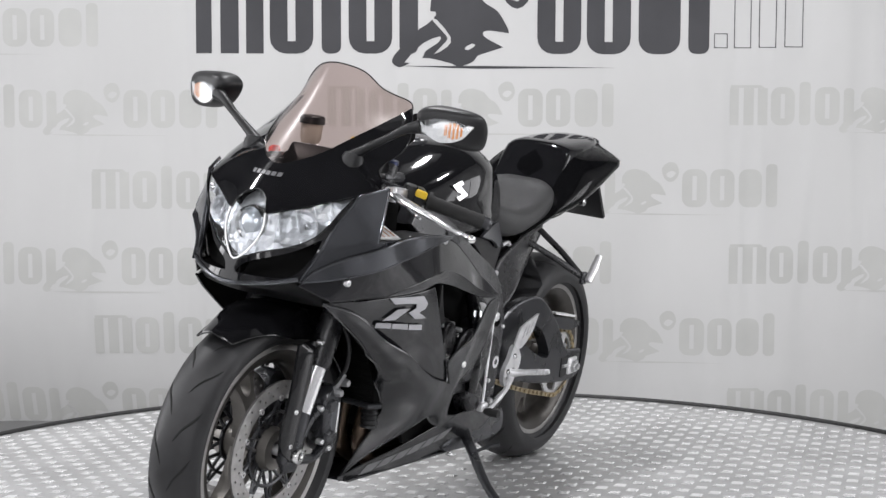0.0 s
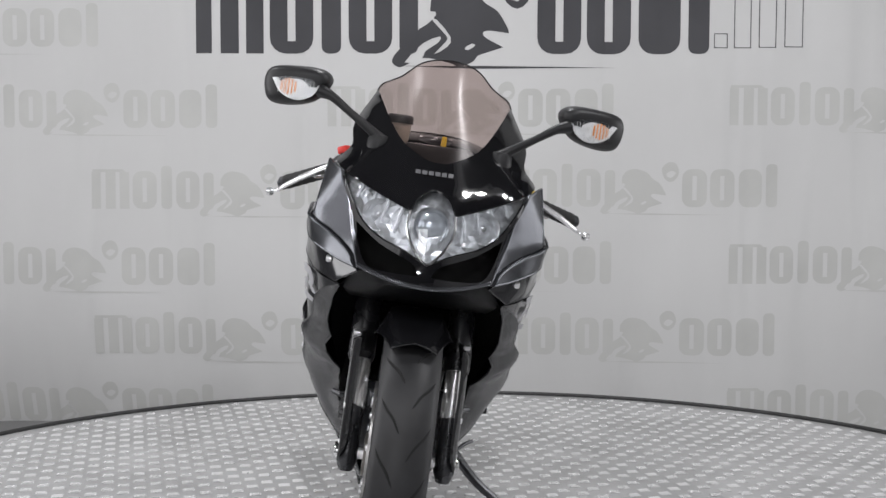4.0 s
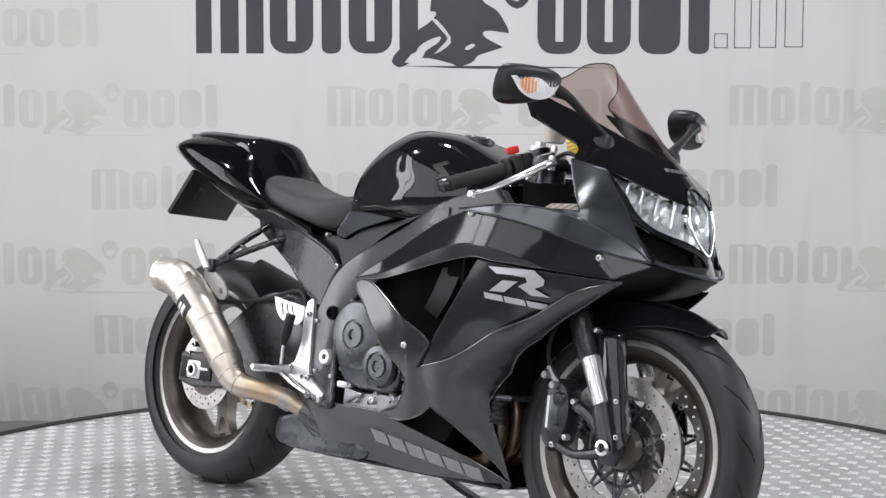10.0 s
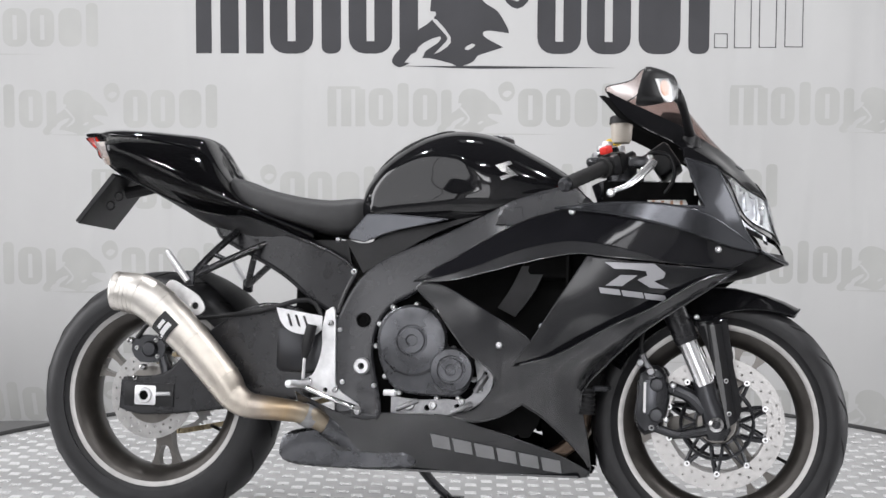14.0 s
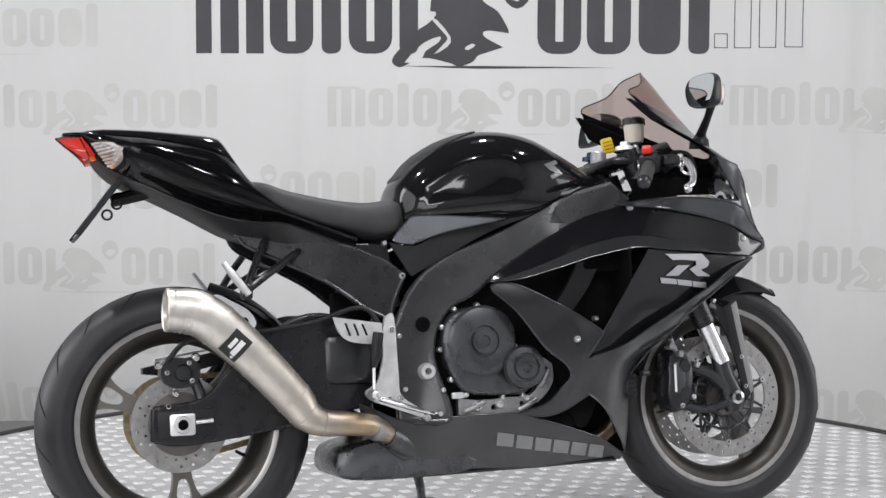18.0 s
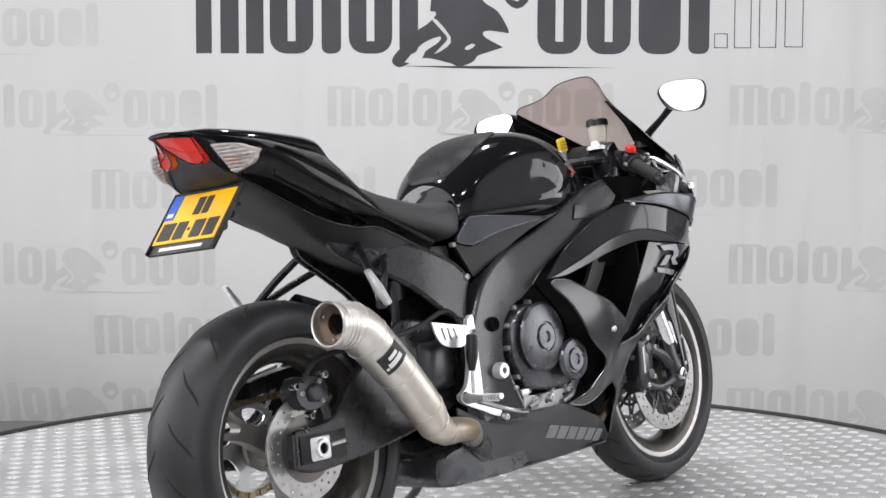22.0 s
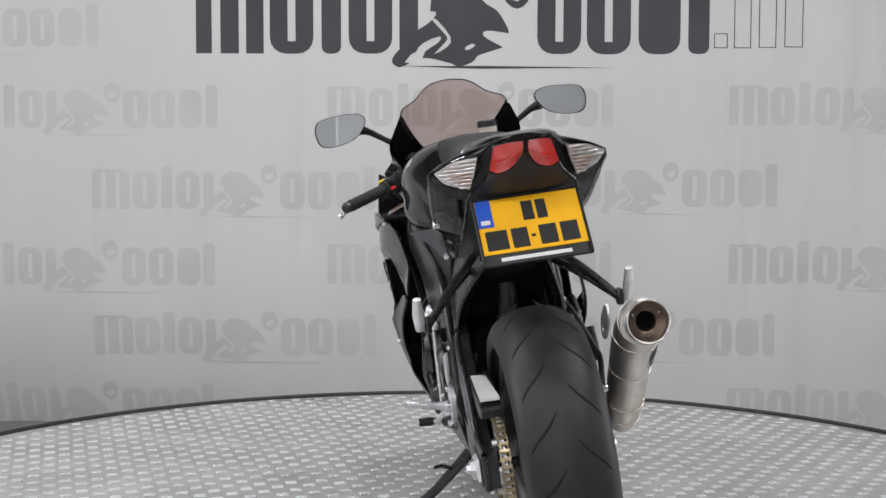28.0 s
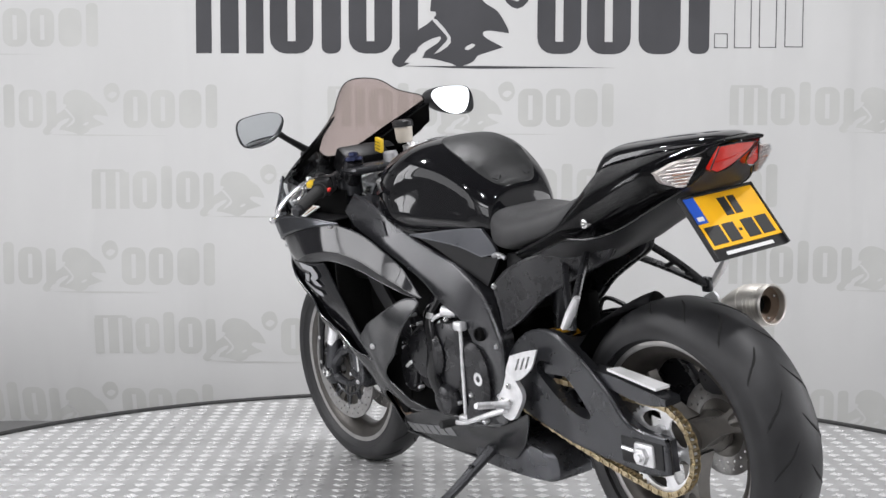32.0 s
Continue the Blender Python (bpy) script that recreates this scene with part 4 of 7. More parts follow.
def wheel(name, cx, cz, r_tyre, half, spokes, label):
    """A wheel with tyre, cast three-spoke rim and hub, turning about y."""
    w = tagged(new(name))
    w.parent = bike
    w["label"] = label
    c = (cx, 0, cz)
    crown = half * 1.02
    prof = []
    for k in range(-9, 10):
        a = k / 9
        prof.append((r_tyre - crown * 0.62 * (1 - math.sqrt(max(0, 1 - (a * 0.98) ** 2))), a * half))
    side = [(r_tyre - crown * 0.66, half * 1.0), (r_tyre - crown * 0.82, half * 0.97), (0.243, half * 0.84), (0.228, half * 0.72), (0.216, half * 0.70)]
    full = [(r, -y) for r, y in reversed(side)] + prof + side
    part("tyre", lathe(full, c, 96), RUBBER, w, "black rubber tyre with slanted tread grooves")
    rimp = [(0.224, 0.74), (0.230, 0.75), (0.231, 0.71), (0.222, 0.68), (0.212, 0.66), (0.198, 0.45), (0.190, 0.2), (0.190, -0.2), (0.198, -0.45), (0.212, -0.66), (0.222, -0.68), (0.231, -0.71), (0.230, -0.75), (0.224, -0.74), (0.205, -0.66), (0.190, -0.46), (0.182, -0.2), (0.182, 0.2), (0.190, 0.46), (0.205, 0.66)]
    part("rim", lathe([(r, y * half) for r, y in rimp], c, 96, "y", True), RIMDARK, w, "dark bronze-grey cast rim")
    for s in (1, -1):
        part("rim_edge", lathe([(0.2195, s * 0.735 * half), (0.2235, s * 0.752 * half), (0.2315, s * 0.762 * half), (0.2335, s * 0.70 * half), (0.2255, s * 0.70 * half)], c, 96, "y", True), RIMEDGE, w, "bright machined rim edge")
    part("hub", lathe([(0.02, -0.07), (0.045, -0.07), (0.05, -0.05), (0.04, -0.03), (0.04, 0.03), (0.05, 0.05), (0.045, 0.07), (0.02, 0.07)], c, 32, "y", True), RIM, w)
    for a in spokes:
        m = Matrix.Translation(c) @ Matrix.Rotation(-radians(a), 4, "Y")
        hole = outline([(0.135, 0.010), (0.178, 0.016), (0.178, -0.016), (0.135, -0.010)], (), 3)
        sp = skin(outline([(0.03, 0.032), (0.08, 0.021), (0.13, 0.022), (0.165, 0.032), (0.190, 0.05), (0.190, -0.05), (0.165, -0.032), (0.13, -0.022), (0.08, -0.021), (0.03, -0.032)], (0, 4, 5, 9), 3), lambda u, v, d: (u, -0.024 + d * 0.048 + (0.012 if d < 0.5 else -0.012) * min(1, max(0, (u - 0.03) / 0.16)), v), 1.0, (hole,), 0.02)
        part("spoke", moved(sp, m), RIM, w, "cast spoke with a slot")
    # tread grooves: thin dark strips on the crown, the grooves' shade in their colour
    for k in range(18):
        for s in (1, -1):
            a0 = 2 * math.pi * (k + (0.5 if s > 0 else 0)) / 18
            pts = []
            for j in range(7):
                f = j / 6
                y = s * half * (0.10 + 0.78 * f)
                yy = abs(y) / half
                r = r_tyre - crown * 0.62 * (1 - math.sqrt(max(0, 1 - (yy * 0.98) ** 2)))
                a = a0 + 0.34 * f ** 1.5 + 0.04 * math.sin(5 * f)
                pts.append((cx + (r - 0.0018) * math.cos(a), y * 0.99, cz + (r - 0.0018) * math.sin(a)))
            part("groove", tube(pts, [0.0012, 0.0030, 0.0036, 0.0038, 0.0038, 0.0034, 0.0012], 6, 1), GROOVE, w)
    part("valve", tube([(cx + 0.19 * math.cos(-0.5), 0.0, cz + 0.19 * math.sin(-0.5)), (cx + 0.155 * math.cos(-0.5), -0.02, cz + 0.155 * math.sin(-0.5))], 0.004, 8, 1), PLASTIC, w)
    return w


def brake_disc(w, cx, cz, y, ro, ri, holes_n, carrier):
    holes = []
    for k in range(holes_n):
        for j, rr in enumerate((ri + (ro - ri) * 0.30, ri + (ro - ri) * 0.68)):
            a = 6.2832 * (k + 0.5 * j) / holes_n
            holes.append(circle(cx + rr * math.cos(a), cz + rr * math.sin(a), 0.0033, 8))
    d = part("brake_disc", plate(circle(cx, cz, ro, 72), y - 0.0025, y + 0.0025, [circle(cx, cz, ri, 60)] + holes), DISC, w, "drilled steel brake disc")
    if carrier:
        n = 10
        for k in range(n):
            a = 6.2832 * k / n
            for da in (-0.30, 0.30):
                part("carrier_arm", tube([(cx + 0.045 * math.cos(a), y * 0.75, cz + 0.045 * math.sin(a)), (cx + 0.08 * math.cos(a + da * 0.6), y * 0.9, cz + 0.08 * math.sin(a + da * 0.6)), (cx + (ri + 0.004) * math.cos(a + da), y, cz + (ri + 0.004) * math.sin(a + da))], 0.0042, 6, 3), FRAMEBLACK, d)
            part("bobbin", lathe([(0.003, -0.006), (0.0065, -0.006), (0.0078, 0.0), (0.0065, 0.006), (0.003, 0.006)], (cx + (ri + 0.001) * math.cos(a + 0.33), y, cz + (ri + 0.002) * math.sin(a + 0.33)), 12), BOLT, d)
        hoop = [(cx + 0.084 * math.cos(k * 0.2618), y * 0.92, cz + 0.084 * math.sin(k * 0.2618)) for k in range(25)]
        part("carrier_hoop", tube(hoop, 0.0045, 6, 1, (1, 1), False), FRAMEBLACK, d)
        part("carrier_ring", plate(circle(cx, cz, 0.055, 36), y * 0.72 - 0.003, y * 0.72 + 0.003, [circle(cx, cz, 0.036, 24)]), FRAMEBLACK, d)
    return d


def front_end():
    fx, fz = 1.40, 0.299
    w = wheel("front_wheel", fx, fz, 0.299, 0.060, (66, 186, 306), "front wheel with bronze-grey three-spoke rim and two brake discs")
    for y in (-0.062, 0.062):
        brake_disc(w, fx, fz, y, 0.155, 0.115, 28, True)
    part("axle", tube([(fx, -0.118, fz), (fx, 0.118, fz)], 0.012, 16, 1), ALU, w)
    for s in (-1, 1):
        part("axle_nut", lathe([(0.008, s * 0.118), (0.008, s * 0.130), (0.010, s * 0.133), (0.017, s * 0.131), (0.019, s * 0.126), (0.019, s * 0.108), (0.008, s * 0.108)], (fx, 0, fz), 18, "y", True), STEEL, w)
    d = Vector((-0.403, 0, 0.915))
    for s in (-1, 1):
        y = s * 0.103
        at = lambda k, f=0.0: Vector((1.347 + f, y, 0.448)) + d * k
        fork = part("fork_leg", tube([at(0.04), at(0.05), at(0.20), at(0.528)], [0.026, 0.029, 0.029, 0.027], 18, 1), DARKERBLACK, bike, "upside-down fork leg with chrome stanchion")
        part("stanchion", tube([at(-0.065), at(0.055)], 0.0225, 20, 1), CHROME, fork, "chrome fork stanchion")
        part("fork_bottom", loft([[(p.x + (u * 0.030) * sc, y + (v * 0.022) * sc, p.z) for u, v in circle(0, 0, 1, 14)] for p, sc in ((Vector((1.40, y, 0.262)), 0.7), (Vector((1.402, y, 0.285)), 1.05), (Vector((1.398, y, 0.315)), 1.05), (Vector((1.380, y, 0.355)), 0.9), (at(-0.055), 0.85), (at(-0.045), 0.75))]), FRAMEBLACK, fork, "black fork bottom")
        part("fork_guard", skin(outline([(1.315, 0.55), (1.40, 0.545), (1.415, 0.44), (1.435, 0.33), (1.405, 0.29), (1.385, 0.38), (1.36, 0.46)], (0, 1, 4)), lambda u, v, dd: (u + 0.02, s * (0.124 - 9 * (u - 1.362 - 0.18 * (0.55 - v)) ** 2 - dd), v), 0.006, (), 0.012), GLOSS, fork, "black plastic fork guard")
        # radial caliper behind the leg
        cal = part("brake_caliper", loft([[(1.255 + a * sc, s * yy, 0.352 + b * sc) for a, b in outline([(-0.035, 0.065), (0.005, 0.078), (0.03, 0.05), (0.035, 0.0), (0.02, -0.06), (-0.02, -0.085), (-0.045, -0.05), (-0.04, 0.0)], (), 2)] for yy, sc in ((0.042, 0.85), (0.05, 1.0), (0.095, 1.0), (0.108, 0.88), (0.112, 0.7))]), FRAMEBLACK, bike, "black radial brake caliper")
        part("plain_bar", block(1.232, 1.238, s * 0.1135 - 0.001, s * 0.1135 + 0.001, 0.32, 0.39, 0), WHITE, cal)
        for zz in (0.315, 0.385):
            part("piston_cap", lathe([(0, s * 0.118), (0.013, s * 0.117), (0.018, s * 0.112), (0.02, s * 0.10)], (1.262, 0, zz), 18), FRAMEBLACK, cal)
        for k in range(2):
            part("banjo_bolt", lathe([(0, s * 0.126), (0.008, s * 0.126), (0.010, s * 0.118), (0.010, s * 0.10)], (1.224 + 0.024 * k, 0, 0.435 - 0.02 * k), 6), ALUCAST, cal)
        part("pad_plate", block(1.235, 1.262, s * 0.112 - 0.002, s * 0.112 + 0.002, 0.315, 0.395, 0.002), GREYTRIM, cal)
        for b in ((1.245, 0.418), (1.252, 0.285), (1.300, 0.385), (1.285, 0.305)):
            bolt(cal, (b[0], s * 0.108, b[1]), 0.007, 0.006, s)
        part("caliper_arm", tube([(1.262, s * 0.098, 0.285), (1.31, s * 0.104, 0.272), (1.37, s * 0.104, 0.282), (1.40, s * 0.104, 0.295)], [0.011, 0.010, 0.013, 0.016], 10), FRAMEBLACK, cal)
        part("caliper_bracket", tube([(1.29, s * 0.09, 0.38), (1.34, s * 0.098, 0.36), (1.375, s * 0.1, 0.33)], [0.016, 0.016, 0.02], 10), FRAMEBLACK, cal)
        part("brake_hose", tube([(1.245, s * 0.10, 0.425), (1.225, s * 0.115, 0.47), (1.235, s * 0.12, 0.53), (1.26, s * 0.10, 0.60), (1.25, s * 0.06, 0.68)], 0.005, 8), PLASTIC, cal)
        part("hose_fitting", tube([(1.262, s * 0.10, 0.405), (1.238, s * 0.105, 0.43), (1.226, s * 0.113, 0.455)], 0.0065, 8), ALUCAST, cal)
        for b in ((1.408, 0.325), (1.400, 0.40), (1.33, 0.545)):
            bolt(fork, (b[0] + 0.02, s * 0.121, b[1]), 0.006, 0.004, s)
    # mudguard over the front wheel
    rings = []
    for k in range(15):
        a = radians(56 + 96 * k / 14)
        tip = min(1, 0.55 + k / 8)
        ring = []
        for j in range(-6, 7):
            f = j / 6
            y = f * 0.082 * tip
            r = 0.321 + 0.010 * max(0, 3 - k) / 3 * (1 - abs(f)) - 0.012 * f * f - (0.055 * max(0, abs(f) - 0.66) / 0.34) * min(1, k / 5)
            ring.append(Vector((1.40 + r * math.cos(a) , y, 0.299 + r * math.sin(a) * (0.97 + 0.03 * math.sin(a)))))
        rings.append(ring)
    bm = bmesh.new()
    for off in (0, 1):
        vs = [[bm.verts.new(p if not off else p + (Vector((1.40, p.y, 0.299)) - p).normalized() * 0.003) for p in r] for r in rings]
        for r0, r1 in zip(vs, vs[1:]):
            for j in range(12):
                bm.faces.new([r0[j], r0[j + 1], r1[j + 1], r1[j]])
    guard = part("front_mudguard", bm, GLOSS, bike, "gloss black front mudguard")
    part("guard_rim", tube(rings[0], 0.0028, 8, 1), GLOSS, guard)
    for side in (0, -1):
        part("guard_rim", tube([r[side] for r in rings], 0.0022, 8, 1), GLOSS, guard)
    part("lower_yoke", block(1.17, 1.26, -0.13, 0.13, 0.63, 0.66, 0.01), FRAMEBLACK, bike)
    part("upper_yoke", block(1.085, 1.175, -0.13, 0.13, 0.892, 0.915, 0.01), FRAMEBLACK, bike, "black fork top yoke")
    part("headstock", tube([(1.21, 0, 0.63), (1.12, 0, 0.87)], 0.035, 16, 1), FRAMEBLACK, bike)


def controls():
    for s in (-1, 1):
        right = s < 0
        a = Vector((1.180, s * 0.152, 0.908 if right else 0.886))
        b = Vector((1.068, s * 0.330, 0.828 if right else 0.834))
        dirv = (b - a).normalized()
        bar = part("handlebar", tube([a - dirv * 0.03, b], 0.011, 12, 1), FRAMEBLACK, bike, "clip-on handlebar with rubber grip and lever")
        g0 = a + dirv * 0.085
        pts, rr = [g0], [0.0165]
        for k in range(1, 14):
            pts.append(g0 + (b - g0) * (k / 14))
            rr.append(0.0172 if k % 2 else 0.0158)
        part("grip", tube([*pts, b], [*rr, 0.0165], 14, 1), GRIP, bar, "ribbed black rubber grip")
        part("grip_flange", tube([g0 - dirv * 0.004, g0 + dirv * 0.004], 0.023, 16, 1), GRIP, bar)
        part("bar_end", tube([b, b + dirv * 0.012, b + dirv * 0.02], [0.015, 0.016, 0.010], 14, 1), FRAMEBLACK, bar)
        along = dirv.to_track_quat("Y", "Z").to_matrix().to_4x4()
        part("switch_box", moved(block(-0.025, 0.025, -0.026, 0.026, -0.024, 0.024, 0.009), Matrix.Translation(a + dirv * 0.048) @ along), PLASTIC, bar, "black switch housing")
        part("switch_seam", moved(block(-0.0255, 0.0255, -0.001, 0.001, -0.0245, 0.0245, 0), Matrix.Translation(a + dirv * 0.050) @ along), DARK, bar)
        spot = Vector((1.140, -0.207, 0.921)) if right else Vector((1.172, 0.222, 0.884))
        part("switch", moved(block(-0.011, 0.011, -0.013, 0.013, -0.009, 0.008, 0.004), Matrix.Translation(spot) @ along), REDPL if right else YELLOWPL, bar, "red kill switch" if right else "yellow switch")
        part("button", moved(block(-0.006, 0.006, -0.008, 0.008, -0.004, 0.004, 0.002), Matrix.Translation(a + dirv * 0.06 + Vector((-0.026, 0, -0.006))) @ along), BOLT if right else REDPL, bar)
        part("clamp", tube([a + Vector((-0.01, -s * 0.050, -0.05)), a + Vector((-0.01, -s * 0.050, -0.004))], 0.034, 18, 1), FRAMEBLACK, bar, "black clip-on clamp round the fork")
        # lever: a broad polished blade from its pivot, with a hooked adjuster under it
        piv = Vector((1.240, s * 0.190, 0.896 if right else 0.880))
        tipp = Vector((1.168, s * 0.357, 0.806))
        mid = (piv + tipp) / 2
        lev = part("lever", tube([piv, piv + Vector((0.006, s * 0.022, -0.006)), mid + Vector((0.022, s * 0.004, 0.004)), mid * 0.4 + tipp * 0.6 + Vector((0.016, 0, 0.001)), tipp + Vector((0.006, -s * 0.02, 0.008)), tipp], [0.012, 0.012, 0.0095, 0.0075, 0.006, 0.0055], 12, 4, (1, 0.7)), CHROME, bar, "polished aluminium lever")
        part("lever_ball", lathe([(0, -0.010), (0.007, -0.008), (0.010, 0), (0.007, 0.008), (0, 0.010)], tipp, 12), CHROME, lev)
        hook = piv + Vector((-0.012, s * 0.030, -0.018))
        part("adjuster_hook", tube([hook + Vector((0.012, -s * 0.01, 0.010)), hook + Vector((-0.004, s * 0.004, -0.006)), hook + Vector((-0.006, s * 0.022, -0.020)), hook + Vector((0.004, s * 0.040, -0.024))], [0.005, 0.0042, 0.004, 0.003], 8), CHROME, lev)
        part("pivot_bolt", lathe([(0, 0.016), (0.006, 0.016), (0.008, 0.012), (0.008, -0.016), (0, -0.016)], piv, 12, "z"), BOLT, lev)
        part("lever_perch", moved(block(-0.030, 0.016, -0.020, 0.020, -0.013, 0.013, 0.006), Matrix.Translation(piv + Vector((-0.020, -s * 0.010, 0)))), FRAMEBLACK if right else ALUCAST, bar)
        if right:
            part("master_cylinder", tube([piv + Vector((-0.012, 0.0, 0.0)), piv + Vector((-0.022, 0.070, 0.004))], [0.013, 0.015], 14, 1), FRAMEBLACK, bar, "black radial brake master cylinder")
            part("banjo", lathe([(0, 0.010), (0.008, 0.010), (0.009, 0.0), (0, -0.004)], piv + Vector((-0.022, 0.075, 0.006)), 8, "z"), BOLT, bar)
            part("cable", tube([piv + Vector((-0.02, 0.03, 0.012)), piv + Vector((0.012, 0.035, 0.026)), piv + Vector((0.046, 0.03, 0.012)), piv + Vector((0.050, 0.035, -0.045)), (1.22, -0.10, 0.78)], 0.005, 8), PLASTIC, bar)
        else:
            part("cable", tube([piv + Vector((0, -0.01, 0.0)), piv + Vector((0.02, -0.05, 0.015)), piv + Vector((0.01, -0.10, -0.02)), (1.17, 0.03, 0.80), (1.12, 0.05, 0.72)], 0.005, 8), PLASTIC, bar)
            part("cable_adjuster", tube([piv + Vector((0.0, -0.012, 0.0)), piv + Vector((0.004, -0.035, 0.004))], 0.008, 10, 1), CHROME, bar)
    r = part("brake_reservoir", lathe([(0, -0.045), (0.020, -0.045), (0.024, -0.036), (0.026, 0.0), (0, 0.0)], (1.165, -0.092, 0.998), 24, "z"), RESERV, bike, "cloudy brake fluid reservoir with black cap")
    part("cap", lathe([(0, 0.019), (0.024, 0.019), (0.029, 0.015), (0.030, 0.0), (0, 0.0)], (1.165, -0.092, 0.998), 24, "z"), PLASTIC, r, "black screw cap")
    part("reservoir_bracket", tube([(1.165, -0.092, 0.945), (1.17, -0.10, 0.91), (1.19, -0.12, 0.885)], 0.009, 8), ALU, r)
    part("ignition_lock", lathe([(0, 0.03), (0.016, 0.03), (0.02, 0.026), (0.022, 0), (0, 0)], (1.105, 0, 0.912), 20, "z"), ALUCAST, bike)
    tag = part("key_tag", moved(block(-0.016, 0.016, -0.006, 0.006, -0.020, 0.020, 0.004), pose(1.138, 0.012, 0.960, 0, -14, 0)), YELLOWPL, bike, "yellow plastic key tag at the ignition")
    for k in (-1, 0, 1):
        part("tag_rib", moved(block(-0.0125, 0.0125, -0.0065, 0.0065, 0.009 * k - 0.0008, 0.009 * k + 0.0008, 0), pose(1.138, 0.012, 0.960, 0, -14, 0)), INK, tag)
    for s in (-1, 1):
        part("fork_cap", lathe([(0, 0.022), (0.012, 0.022), (0.014, 0.012), (0.025, 0.010), (0.026, 0), (0, 0)], (1.133, s * 0.103, 0.932), 20, "z"), material("blue_fork_cap", (0.02, 0.025, 0.06), 0.3, metal=0.8) if s > 0 else ALU, bike)
        part("wing_shelf", skin(outline([(1.10, 0.15), (1.36, 0.14), (1.375, 0.19), (1.355, 0.228), (1.20, 0.240), (1.09, 0.225)], (0, 1, 3, 5)), lambda u, v, d: (u, s * v, 0.786 - d), 0.004, (), 0), PLASTIC, bike, "black shelf inside the nose panel")
        # near-black sheet: the shade inside the nose panel, put into the colour
        part("inner_shroud", block(1.13, 1.34, s * 0.142 - 0.003, s * 0.142 + 0.003, 0.74, 0.855, 0.002), DARK, bike)
        slope = lambda u, v, d: (u, s * v, 0.788 + 0.42 * (0.222 - v) - d)
        label = part("white_label", skin([(1.235, 0.170), (1.322, 0.166), (1.330, 0.212), (1.240, 0.222)], slope, 0.003, (), 0), WHITE, bike, "white warning sticker with plain bars")
        for k in range(4):
            part("plain_bar", skin([(1.246 + 0.021 * k, 0.174), (1.252 + 0.021 * k, 0.174), (1.254 + 0.021 * k, 0.212), (1.248 + 0.021 * k, 0.212)], lambda u, v, d: (u, s * v, 0.789 + 0.42 * (0.222 - v) - d), 0.0006, (), 0), BROWNAMBER, label)


def section(x, ztop, zbot, w, n=20, p=2.4, low=0.75):
    """A closed tank-like cross-section: rounded above, drawn in below."""
    ring = []
    zc = zbot + (ztop - zbot) * 0.38
    for k in range(n * 2):
        a = math.pi * k / n
        cy, cz = math.cos(a), math.sin(a)
        y = w * math.copysign(abs(cy) ** (2 / p), cy)
        z = zc + (ztop - zc) * abs(cz) ** (2 / p) if cz >= 0 else zc - (zc - zbot) * abs(cz) ** (2 / p)
        if cz < 0:
            y *= low + (1 - low) * (1 - abs(cz))
        ring.append((x, y, z))
    return ring


def _interp(rows, n):
    a = np.array(rows, float)
    out = []
    for i in range(len(a) - 1):
        p0, p1, p2, p3 = a[max(i - 1, 0)], a[i], a[i + 1], a[min(i + 2, len(a) - 1)]
        for j in range(n):
            t = j / n
            out.append(0.5 * (2 * p1 + (p2 - p0) * t + (2 * p0 - 5 * p1 + 4 * p2 - p3) * t * t + (3 * p1 - 3 * p2 + p3 - p0) * t ** 3))
    out.append(a[-1])
    return out


def sheet(rows, thick=0.003):
    """A shell over rows of points."""
    bm = bmesh.new()
    vs = [[bm.verts.new(p) for p in r] for r in rows]
    for a, b in zip(vs, vs[1:]):
        for k in range(len(a) - 1):
            bm.faces.new([a[k], a[k + 1], b[k + 1], b[k]])
    bm.faces.new(vs[0])
    bmesh.ops.solidify(bm, geom=bm.faces[:], thickness=thick)
    return bm


